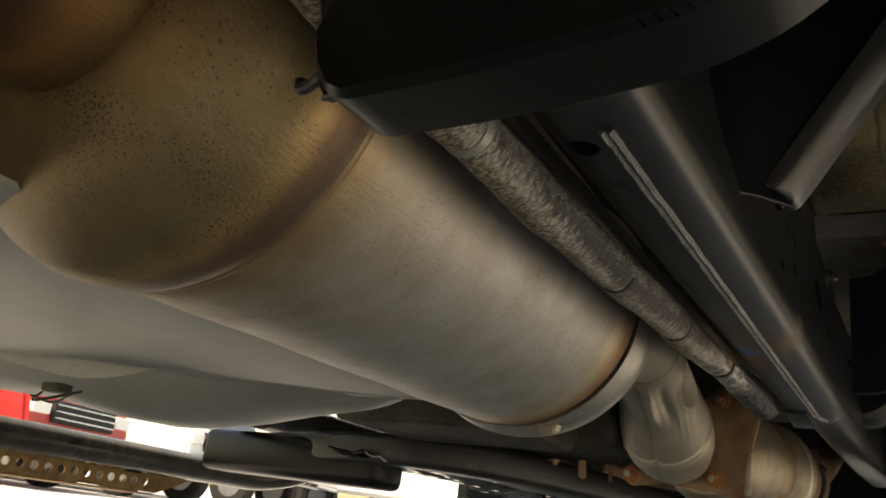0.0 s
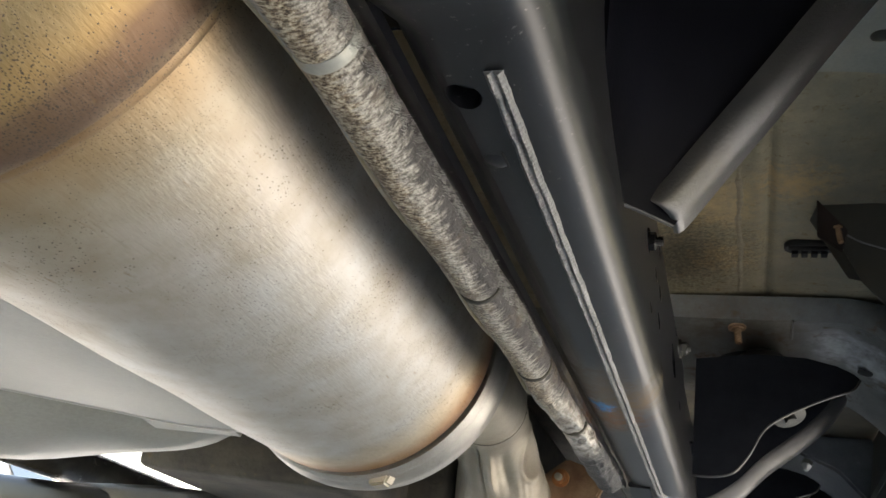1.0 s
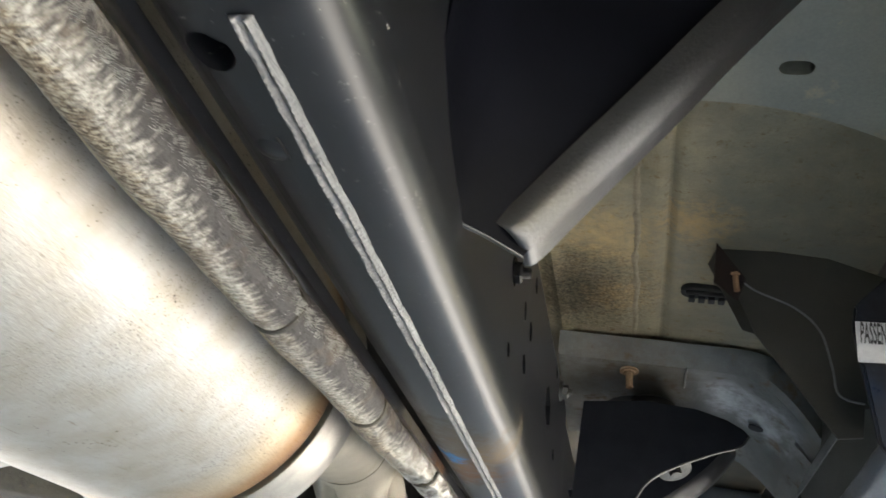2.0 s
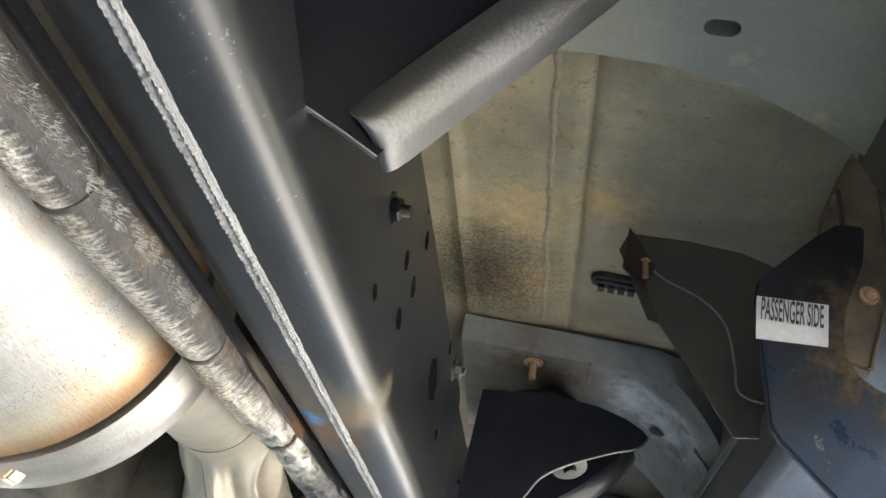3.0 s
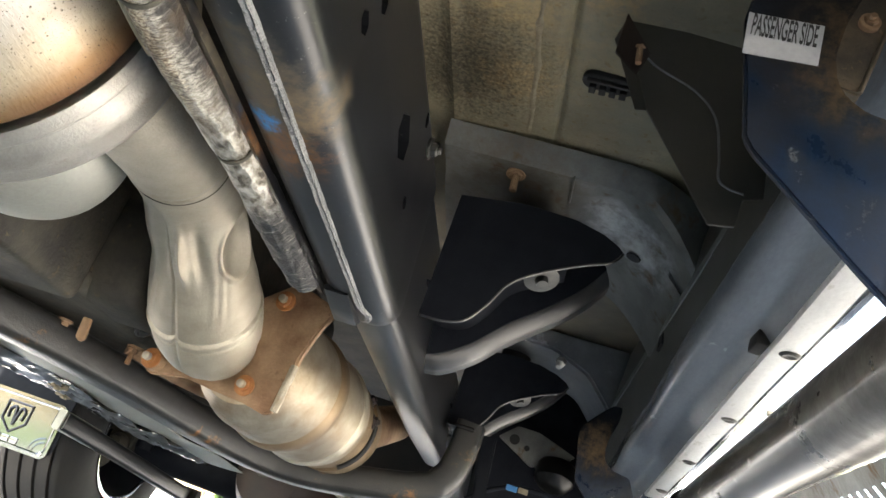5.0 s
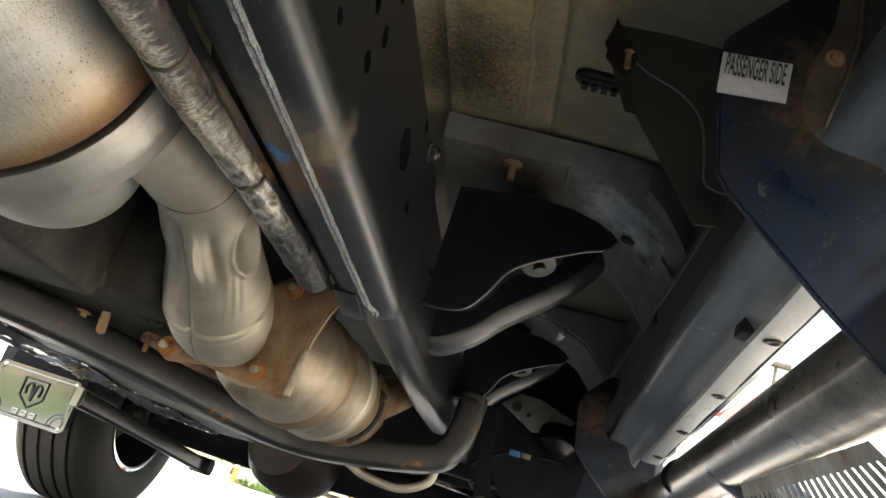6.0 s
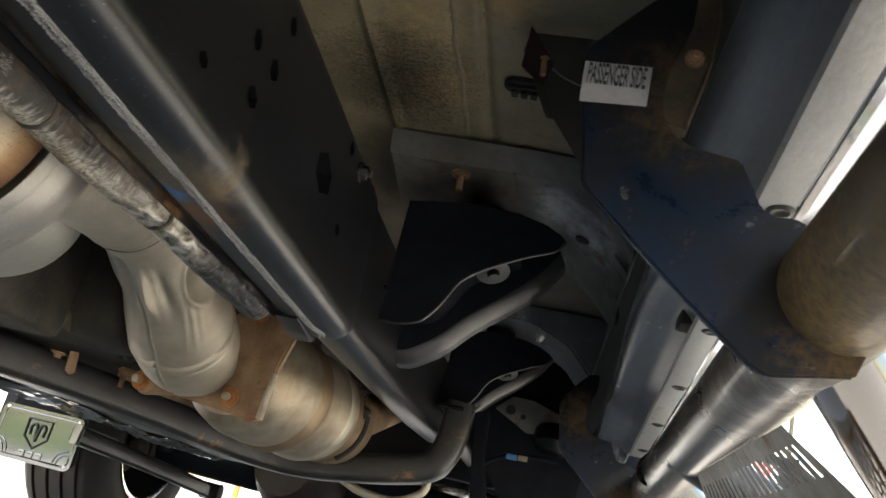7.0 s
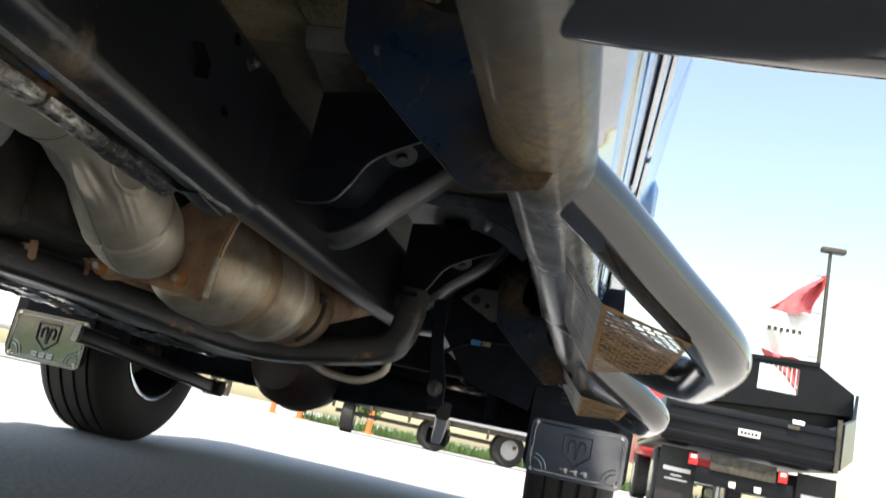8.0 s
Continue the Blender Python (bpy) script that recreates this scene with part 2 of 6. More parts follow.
# near-black for solid pieces that stand for the shade inside slots and recesses
M["void"] = surface("dark_cavity", (0.008, 0.008, 0.008), (0.014, 0.013, 0.012), 0.8, 0.0, 20, 200, 0.2)
M["glass"] = surface("dark_glass", (0.02, 0.025, 0.03), (0.03, 0.035, 0.04), 0.05, 0.0, 3, 50, 0.0, coat=0.5, rough_var=0.02)
M["lamp"] = surface("red_lens", (0.6, 0.02, 0.02), (0.7, 0.03, 0.03), 0.15, 0.0, 5, 60, 0.0)
M["strap_dust"] = surface("dusty_strap", (0.035, 0.028, 0.020), (0.12, 0.088, 0.052), 0.8, 0.0, 30, 300, 0.6, spots=(0.20, 0.14, 0.075), spot_scale=50, spot_at=0.60)
M["rail_chip"] = surface("chipped_black", (0.014, 0.014, 0.014), (0.034, 0.033, 0.030), 0.36, 0.0, 18, 300, 0.3, spots=(0.26, 0.125, 0.045), spot_scale=19, spot_at=0.595, stretch=(0.6, 1, 1))
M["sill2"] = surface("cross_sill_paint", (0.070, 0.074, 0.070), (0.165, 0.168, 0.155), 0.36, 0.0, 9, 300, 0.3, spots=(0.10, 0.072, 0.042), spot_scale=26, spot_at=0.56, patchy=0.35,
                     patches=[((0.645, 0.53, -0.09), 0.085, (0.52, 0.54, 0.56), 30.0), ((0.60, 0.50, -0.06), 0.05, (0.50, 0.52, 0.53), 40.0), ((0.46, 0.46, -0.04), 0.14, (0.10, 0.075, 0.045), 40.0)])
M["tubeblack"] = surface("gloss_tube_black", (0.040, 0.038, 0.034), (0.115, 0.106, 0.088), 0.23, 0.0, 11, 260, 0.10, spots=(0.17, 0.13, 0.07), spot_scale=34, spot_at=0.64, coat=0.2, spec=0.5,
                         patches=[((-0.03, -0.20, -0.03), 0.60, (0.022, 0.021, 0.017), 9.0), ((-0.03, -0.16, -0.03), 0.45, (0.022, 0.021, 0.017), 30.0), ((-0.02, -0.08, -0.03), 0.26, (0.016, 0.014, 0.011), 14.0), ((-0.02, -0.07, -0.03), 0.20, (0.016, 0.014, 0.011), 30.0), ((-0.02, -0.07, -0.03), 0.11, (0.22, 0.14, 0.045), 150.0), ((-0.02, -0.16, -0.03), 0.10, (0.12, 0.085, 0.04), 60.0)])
M["rimblack"] = surface("rim_steel", (0.03, 0.033, 0.045), (0.05, 0.055, 0.07), 0.35, 0.6, 8, 200, 0.1)
M["reddark"] = surface("red_primer", (0.016, 0.010, 0.009), (0.035, 0.016, 0.012), 0.5, 0.1, 12, 160, 0.3)
M["rubseam"] = surface("frayed_edge", (0.32, 0.25, 0.15), (0.55, 0.47, 0.34), 0.8, 0.0, 60, 400, 0.8)
M["fibre"] = surface("glass_fibre", (0.34, 0.33, 0.30), (0.52, 0.50, 0.46), 0.6, 0.0, 60, 400, 0.0)
M["tag_blue"] = surface("blue_tag", (0.03, 0.18, 0.42), (0.05, 0.24, 0.50), 0.5, 0.0, 20, 200, 0.0)
M["leaf"] = surface("leaf", (0.035, 0.08, 0.015), (0.08, 0.15, 0.03), 0.6, 0.0, 2, 30, 0.0)
M["bark"] = surface("bark", (0.08, 0.06, 0.045), (0.14, 0.11, 0.08), 0.9, 0.0, 4, 40, 0.6)
M["cloth_red"] = surface("red_cloth", (0.52, 0.06, 0.08), (0.66, 0.16, 0.17), 0.8, 0.0, 2, 40, 0.1)
M["silver"] = surface("silver_paint", (0.42, 0.44, 0.47), (0.5, 0.52, 0.55), 0.25, 0.6, 3, 60, 0.0)
M["body"] = surface("body_paint", (0.040, 0.115, 0.27), (0.048, 0.135, 0.31), 0.14, 0.0, 3, 200, 0.0, coat=0.7, rough_var=0.03, spec=0.5)
M["rubber"] = surface("rubber", (0.012, 0.012, 0.012), (0.022, 0.021, 0.02), 0.75, 0.0, 12, 240, 0.4)
M["chrome"] = surface("polished_steel", (0.42, 0.44, 0.47), (0.54, 0.56, 0.59), 0.08, 1.0, 6, 200, 0.02, rough_var=0.03)
# sky reflection dimmed in the colour: darker than this trim's polished edge
M["bright_trim"] = surface("dimmed_polished_trim", (0.30, 0.32, 0.35), (0.38, 0.40, 0.43), 0.08, 1.0, 6, 200, 0.02, rough_var=0.03)
M["ground"] = surface("concrete", (0.27, 0.285, 0.31), (0.56, 0.56, 0.56), 0.9, 0.0, 75, 190, 0.9, spots=(0.22, 0.23, 0.24), spot_scale=150.0, spot_at=0.57, patchy=0.4)
M["grass"] = surface("grass", (0.05, 0.10, 0.02), (0.10, 0.16, 0.04), 0.9, 0.0, 4, 60, 0.5)
M["red"] = surface("red_paint", (0.45, 0.03, 0.03), (0.52, 0.04, 0.04), 0.35, 0.0, 5, 100, 0.05)
M["orange"] = surface("orange_plastic", (0.75, 0.16, 0.04), (0.85, 0.2, 0.05), 0.5, 0.0, 5, 100, 0.05)
M["mesh"] = surface("rusty_tread", (0.30, 0.165, 0.065), (0.56, 0.36, 0.17), 0.7, 0.3, 30, 300, 0.5, spots=(0.12, 0.07, 0.035), spot_scale=40, spot_at=0.6)
M["riser"] = surface("worn_riser_steel", (0.28, 0.25, 0.21), (0.56, 0.54, 0.50), 0.36, 0.7, 26, 300, 0.5, spots=(0.24, 0.13, 0.05), spot_scale=46, spot_at=0.58, stretch=(0.4, 1, 0.4))


def canister_material(name, stops, specks):
    """Steel whose heat tint runs along the canister's length; specks: strength of the soot spots."""
    m = bpy.data.materials.new(name)
    m.use_nodes = True
    nt = m.node_tree
    link = nt.links.new
    bsdf = nt.nodes["Principled BSDF"]
    tex = nt.nodes.new("ShaderNodeTexCoord")
    sep = nt.nodes.new("ShaderNodeSeparateXYZ")
    link(tex.outputs["Object"], sep.inputs[0])
    wob = node(nt, "ShaderNodeTexNoise", Scale=11.0, Detail=5.0, Roughness=0.6)
    link(tex.outputs["Object"], wob.inputs["Vector"])
    add = nt.nodes.new("ShaderNodeMath")
    add.operation = "MULTIPLY_ADD"
    add.inputs[1].default_value = 0.03
    link(wob.outputs[0], add.inputs[0])
    link(sep.outputs[1], add.inputs[2])
    rng = nt.nodes.new("ShaderNodeMapRange")
    rng.inputs[1].default_value, rng.inputs[2].default_value = -0.45 + 0.015, 0.30 + 0.015
    link(add.outputs[0], rng.inputs[0])
    ramp = nt.nodes.new("ShaderNodeValToRGB")
    e = ramp.color_ramp.elements
    e[0].position, e[0].color = stops[0][0], (*stops[0][1], 1)
    e[1].position, e[1].color = stops[-1][0], (*stops[-1][1], 1)
    for p, c in stops[1:-1]:
        k = e.new(p)
        k.color = (*c, 1)
    link(rng.outputs[0], ramp.inputs[0])
    fine = node(nt, "ShaderNodeTexNoise", Scale=420.0, Detail=3.0, Roughness=0.6)
    mp = nt.nodes.new("ShaderNodeMapping")
    mp.inputs["Scale"].default_value = (1, 0.25, 1)
    link(tex.outputs["Object"], mp.inputs[0])
    link(mp.outputs[0], fine.inputs["Vector"])
    mid = node(nt, "ShaderNodeTexNoise", Scale=26.0, Detail=7.0, Roughness=0.65)
    link(tex.outputs["Object"], mid.inputs["Vector"])
    scratch = nt.nodes.new("ShaderNodeMapping")
    scratch.inputs["Scale"].default_value = (60, 4, 60)
    scratch.inputs["Rotation"].default_value = (0.2, 0.0, 0.5)
    link(tex.outputs["Object"], scratch.inputs[0])
    lines = node(nt, "ShaderNodeTexNoise", Scale=6.0, Detail=2.0)
    link(scratch.outputs[0], lines.inputs["Vector"])
    blot = nt.nodes.new("ShaderNodeValToRGB")
    blot.color_ramp.elements[0].position, blot.color_ramp.elements[1].position = 0.35, 0.72
    blot.color_ramp.elements[0].color, blot.color_ramp.elements[1].color = (1, 1, 1, 1), (0.74, 0.66, 0.54, 1)
    link(mid.outputs[0], blot.inputs[0])
    mul = nt.nodes.new("ShaderNodeMix")
    mul.data_type, mul.blend_type = "RGBA", "MULTIPLY"
    mul.inputs[0].default_value = 0.8
    link(ramp.outputs[0], mul.inputs[6])
    link(blot.outputs[0], mul.inputs[7])
    marks = []
    for size, base, seed in ((230.0, 0.05, 0.0), (420.0, 0.13, 3.0), (800.0, 0.18, 7.0)):
        moved = nt.nodes.new("ShaderNodeMapping")
        moved.inputs["Location"].default_value = (seed, seed * 0.7, seed * 0.3)
        link(tex.outputs["Object"], moved.inputs[0])
        vor = node(nt, "ShaderNodeTexVoronoi", Scale=size)
        link(moved.outputs[0], vor.inputs["Vector"])
        gate = node(nt, "ShaderNodeTexNoise", Scale=13.0, Detail=4.0)
        link(moved.outputs[0], gate.inputs["Vector"])
        th = nt.nodes.new("ShaderNodeMapRange")
        th.inputs[1].default_value, th.inputs[2].default_value = 0.42, 0.80
        th.inputs[3].default_value, th.inputs[4].default_value = base * specks * 0.2, (base + 0.30) * specks
        link(gate.outputs[0], th.inputs[0])
        ls = nt.nodes.new("ShaderNodeMath")
        ls.operation = "LESS_THAN"
        link(vor.outputs["Distance"], ls.inputs[0])
        link(th.outputs[0], ls.inputs[1])
        marks.append(ls)
    ls = marks[0]
    for other in marks[1:]:
        top = nt.nodes.new("ShaderNodeMath")
        top.operation = "MAXIMUM"
        link(ls.outputs[0], top.inputs[0])
        link(other.outputs[0], top.inputs[1])
        ls = top
    soot = nt.nodes.new("ShaderNodeMix")
    soot.data_type = "RGBA"
    soot.inputs[7].default_value = (0.05, 0.034, 0.02, 1)
    link(ls.outputs[0], soot.inputs[0])
    link(mul.outputs[2], soot.inputs[6])
    scored = nt.nodes.new("ShaderNodeMapping")
    scored.inputs["Scale"].default_value = (9, 1.4, 9)
    scored.inputs["Rotation"].default_value = (0.4, 0.3, -0.35)
    link(tex.outputs["Object"], scored.inputs[0])
    grime = node(nt, "ShaderNodeTexNoise", Scale=22.0, Detail=7.0, Roughness=0.75)
    link(scored.outputs[0], grime.inputs["Vector"])
    thin = nt.nodes.new("ShaderNodeMapRange")
    thin.inputs[1].default_value, thin.inputs[2].default_value, thin.inputs[4].default_value = 0.62, 0.70, 0.65
    link(grime.outputs[0], thin.inputs[0])
    stained = nt.nodes.new("ShaderNodeMix")
    stained.data_type = "RGBA"
    stained.inputs[7].default_value = (0.24, 0.155, 0.08, 1)
    link(thin.outputs[0], stained.inputs[0])
    link(soot.outputs[2], stained.inputs[6])
    link(stained.outputs[2], bsdf.inputs["Base Color"])
    inv = nt.nodes.new("ShaderNodeMath")
    inv.operation = "MULTIPLY_ADD"
    inv.inputs[1].default_value, inv.inputs[2].default_value = -0.75, 0.85
    link(ls.outputs[0], inv.inputs[0])
    link(inv.outputs[0], bsdf.inputs["Metallic"])
    rr = nt.nodes.new("ShaderNodeMapRange")
    rr.inputs[3].default_value, rr.inputs[4].default_value = 0.47, 0.55
    link(mid.outputs[0], rr.inputs[0])
    cutv = nt.nodes.new("ShaderNodeMapRange")
    cutv.inputs[1].default_value, cutv.inputs[2].default_value = 0.66, 0.72
    cutv.inputs[3].default_value, cutv.inputs[4].default_value = 0.0, 0.18
    link(lines.outputs[0], cutv.inputs[0])
    rsum = nt.nodes.new("ShaderNodeMath")
    link(rr.outputs[0], rsum.inputs[0])
    link(cutv.outputs[0], rsum.inputs[1])
    link(rsum.outputs[0], bsdf.inputs["Roughness"])
    dent = node(nt, "ShaderNodeTexNoise", Scale=34.0, Detail=5.0, Roughness=0.7)
    link(tex.outputs["Object"], dent.inputs["Vector"])
    low = node(nt, "ShaderNodeBump", Strength=0.045, Distance=0.002)
    link(dent.outputs[0], low.inputs["Height"])
    bp = node(nt, "ShaderNodeBump", Strength=0.28, Distance=0.001)
    link(low.outputs[0], bp.inputs["Normal"])
    link(fine.outputs[0], bp.inputs["Height"])
    link(bp.outputs[0], bsdf.inputs["Normal"])
    return m


STEEL = (0.56, 0.55, 0.52)
M["shell"] = canister_material("canister_shell", [(0.0, (0.30, 0.19, 0.11)), (0.268, (0.34, 0.20, 0.11)), (0.282, (0.30, 0.20, 0.12)), (0.296, (0.42, 0.31, 0.19)), (0.335, (0.47, 0.41, 0.32)), (0.42, (0.55, 0.52, 0.47)), (0.55, STEEL), (0.86, STEEL), (0.915, (0.64, 0.55, 0.42)), (0.945, (0.42, 0.26, 0.14)), (0.965, (0.28, 0.15, 0.08))], 0.72)
M["cone"] = canister_material("canister_cone", [(0.04, (0.09, 0.05, 0.035)), (0.09, (0.13, 0.07, 0.04)), (0.12, (0.36, 0.18, 0.07)), (0.15, (0.25, 0.165, 0.08)), (0.19, (0.215, 0.165, 0.095)), (0.222, (0.24, 0.185, 0.105)), (0.240, (0.42, 0.29, 0.14)), (0.254, (0.22, 0.145, 0.095)), (0.276, (0.18, 0.12, 0.088)), (0.288, (0.40, 0.31, 0.22))], 1.05)


def foil_material():
    """Crinkled foil over woven glass: bright foil on one flank, frayed tan weave on the other, scorched near the front end."""
    m = bpy.data.materials.new("foil_sleeve")
    m.use_nodes = True
    nt = m.node_tree
    link = nt.links.new
    bsdf = nt.nodes["Principled BSDF"]
    tex = nt.nodes.new("ShaderNodeTexCoord")
    sep = nt.nodes.new("ShaderNodeSeparateXYZ")
    link(tex.outputs["Object"], sep.inputs[0])

    def noise_at(scale, stretch, turn=0.0, rough=0.65):
        mp = nt.nodes.new("ShaderNodeMapping")
        mp.inputs["Scale"].default_value = stretch
        mp.inputs["Rotation"].default_value = (0, 0, turn)
        link(tex.outputs["Object"], mp.inputs[0])
        n = node(nt, "ShaderNodeTexNoise", Scale=scale, Detail=6.0, Roughness=rough)
        link(mp.outputs[0], n.inputs["Vector"])
        return n

    def ramp(src, stops):
        r = nt.nodes.new("ShaderNodeValToRGB")
        e = r.color_ramp.elements
        e[0].position, e[0].color = stops[0][0], (*stops[0][1], 1)
        e[1].position, e[1].color = stops[-1][0], (*stops[-1][1], 1)
        for p, c in stops[1:-1]:
            e.new(p).color = (*c, 1)
        link(src, r.inputs[0])
        return r.outputs[0]

    def mix(fac, a, b):
        x = nt.nodes.new("ShaderNodeMix")
        x.data_type = "RGBA"
        link(fac, x.inputs[0])
        link(a, x.inputs[6])
        if hasattr(b, "default_value"):
            link(b, x.inputs[7])
        else:
            x.inputs[7].default_value = (*b, 1)
        return x.outputs[2]

    def number(op, a, b, c=None):
        x = nt.nodes.new("ShaderNodeMath")
        x.operation = op
        for k, v in enumerate((a, b, c)):
            if v is None:
                continue
            if hasattr(v, "default_value"):
                link(v, x.inputs[k])
            else:
                x.inputs[k].default_value = v
        return x.outputs[0]

    def between(v, lo, hi):
        r = nt.nodes.new("ShaderNodeMapRange")
        r.inputs[1].default_value, r.inputs[2].default_value = lo, hi
        link(v, r.inputs[0])
        return r.outputs[0]

    crease = noise_at(120.0, (1.0, 0.55, 1.0), 0.6, 0.6)
    weave = noise_at(680.0, (0.45, 1.0, 0.45), 0.28, 0.8)
    big = noise_at(24.0, (1, 1, 1))
    streak = noise_at(330.0, (0.22, 1.0, 0.22), 0.35)
    foil = ramp(crease.outputs[0], [(0.36, (0.07, 0.06, 0.045)), (0.46, (0.28, 0.255, 0.21)), (0.60, (0.58, 0.56, 0.51))])
    cloth = ramp(weave.outputs[0], [(0.43, (0.030, 0.018, 0.010)), (0.49, (0.20, 0.145, 0.088)), (0.57, (0.50, 0.445, 0.34))])
    side = number("MULTIPLY_ADD", streak.outputs[0], 0.020, sep.outputs[0])
    cloth = mix(between(side, -0.0015, -0.0045), cloth, ramp(big.outputs[0], [(0.38, (0.16, 0.155, 0.135)), (0.60, (0.30, 0.30, 0.275))]))
    cloth = mix(between(side, 0.0085, 0.0135), cloth, ramp(weave.outputs[0], [(0.41, (0.09, 0.078, 0.062)), (0.57, (0.44, 0.41, 0.355))]))
    woven = between(sep.outputs[1], 0.10, 0.02)
    colour = mix(woven, foil, cloth)
    fringe = number("MULTIPLY", between(side, 0.0160, 0.0205), woven)
    colour = mix(fringe, colour, (0.035, 0.03, 0.028))
    dirt = number("MULTIPLY", between(big.outputs[0], 0.54, 0.64), 0.75)
    colour = mix(dirt, colour, (0.075, 0.05, 0.028))
    burnt = number("MULTIPLY", between(sep.outputs[1], 0.17, 0.225), between(streak.outputs[0], 0.68, 0.57))
    colour = mix(burnt, colour, (0.006, 0.006, 0.006))
    link(colour, bsdf.inputs["Base Color"])
    metal = number("MULTIPLY_ADD", woven, -0.72, 0.85)
    clean = number("MULTIPLY", number("MULTIPLY_ADD", dirt, -0.8, 1.0), number("MULTIPLY_ADD", burnt, -1.0, 1.0))
    link(number("MULTIPLY", metal, clean), bsdf.inputs["Metallic"])
    link(number("MULTIPLY_ADD", burnt, 0.15, number("MULTIPLY_ADD", woven, 0.30, 0.30)), bsdf.inputs["Roughness"])
    tall = nt.nodes.new("ShaderNodeBump")
    tall.inputs["Strength"].default_value, tall.inputs["Distance"].default_value = 0.8, 0.005
    link(crease.outputs[0], tall.inputs["Height"])
    tiny = nt.nodes.new("ShaderNodeBump")
    tiny.inputs["Strength"].default_value, tiny.inputs["Distance"].default_value = 0.45, 0.0010
    link(weave.outputs[0], tiny.inputs["Height"])
    link(tall.outputs[0], tiny.inputs["Normal"])
    link(tiny.outputs[0], bsdf.inputs["Normal"])
    return m


M["foil"] = foil_material()

# ---- builders ----
# the vehicle stands with a slight nose-down rake
TRUCK = Matrix.Translation((0, 0.8, 0.5)) @ pose(0, 0, 0, -0.85) @ Matrix.Translation((0, -0.8, -0.5))
ROOT = {}


def finish(bm, smooth=35):
    bmesh.ops.recalc_face_normals(bm, faces=bm.faces)
    me = bpy.data.meshes.new("part")
    bm.to_mesh(me)
    bm.free()
    if smooth:
        for p in me.polygons:
            p.use_smooth = True
        me.set_sharp_from_angle(angle=radians(smooth))
    return me


def thing(name, at, label, category, group="", kind="", frame_of=None):
    ob = new(name)
    ob.empty_display_size = 0.05
    frame_of = TRUCK if frame_of is None else frame_of
    ob.matrix_world = frame_of @ Matrix.Translation(at)
    ROOT[name] = None
    ob["off"] = tuple(at)
    return tagged(ob, label, category, group, kind)


def part(name, bm, material, parent, label="", smooth=35):
    off = Vector(parent["off"])
    bmesh.ops.translate(bm, verts=bm.verts, vec=-off)
    me = finish(bm, smooth)
    me.materials.append(M[material])
    ob = new(name, me)
    ob.parent = parent
    ob["off"] = tuple(off)
    return tagged(ob, label)


def single(name, bm, material, label, category, kind="", group="", smooth=35, frame_of=None):
    """A top-level thing that is one mesh."""
    me = finish(bm, smooth)
    me.materials.append(M[material])
    ob = new(name, me)
    ob.matrix_world = TRUCK if frame_of is None else frame_of
    ob["off"] = (0, 0, 0)
    return tagged(ob, label, category, group, kind)


WORLD = Matrix.Identity(4)


def join(*parts):
    out = bmesh.new()
    for bm in parts:
        me = bpy.data.meshes.new("tmp")
        bm.to_mesh(me)
        bm.free()
        out.from_mesh(me)
        bpy.data.meshes.remove(me)
    return out


def box(x0, x1, y0, y1, z0, z1, bevel=0.0, segments=2):
    bm = bmesh.new()
    bmesh.ops.create_cube(bm, size=1.0)
    for v in bm.verts:
        v.co = Vector(((x0 + x1) / 2 + v.co.x * (x1 - x0), (y0 + y1) / 2 + v.co.y * (y1 - y0), (z0 + z1) / 2 + v.co.z * (z1 - z0)))
    if bevel:
        bmesh.ops.bevel(bm, geom=list(bm.edges), offset=bevel, segments=segments, affect="EDGES", profile=0.5)
    return bm


def smooth_line(points, steps=8):
    """Catmull-Rom through the points; tuples may carry extra values."""
    pts = [np.array(p, float) for p in points]
    pts = [2 * pts[0] - pts[1]] + pts + [2 * pts[-1] - pts[-2]]
    out = []
    for a, b, c, d in zip(pts, pts[1:], pts[2:], pts[3:]):
        for k in range(steps):
            t = k / steps
            out.append(0.5 * (2 * b + (c - a) * t + (2 * a - 5 * b + 4 * c - d) * t * t + (3 * b - a - 3 * c + d) * t ** 3))
    out.append(pts[-2])
    return out


def tube(points, radius=None, seg=20, caps=True, shape=None):
    """A swept tube. Points are (x, y, z) or (x, y, z, r). shape(k, angle) scales the radius."""
    bm = bmesh.new()
    P = [Vector(p[:3]) for p in points]
    rad = [p[3] if len(p) > 3 else radius for p in points]
    n = None
    rings = []
    for k, p in enumerate(P):
        d = (P[min(k + 1, len(P) - 1)] - P[max(k - 1, 0)]).normalized()
        if n is None:
            n = d.orthogonal().normalized()
        n = (n - d * n.dot(d)).normalized()
        b = d.cross(n)
        ring = []
        for s in range(seg):
            a = 2 * math.pi * s / seg
            r = rad[k] * (shape(k, a) if shape else 1)
            ring.append(bm.verts.new(p + (n * math.cos(a) + b * math.sin(a)) * r))
        rings.append(ring)
    for r0, r1 in zip(rings, rings[1:]):
        for s in range(seg):
            bm.faces.new((r0[s], r0[(s + 1) % seg], r1[(s + 1) % seg], r1[s]))
    if caps:
        bm.faces.new(rings[0][::-1])
        bm.faces.new(rings[-1])
    return bm


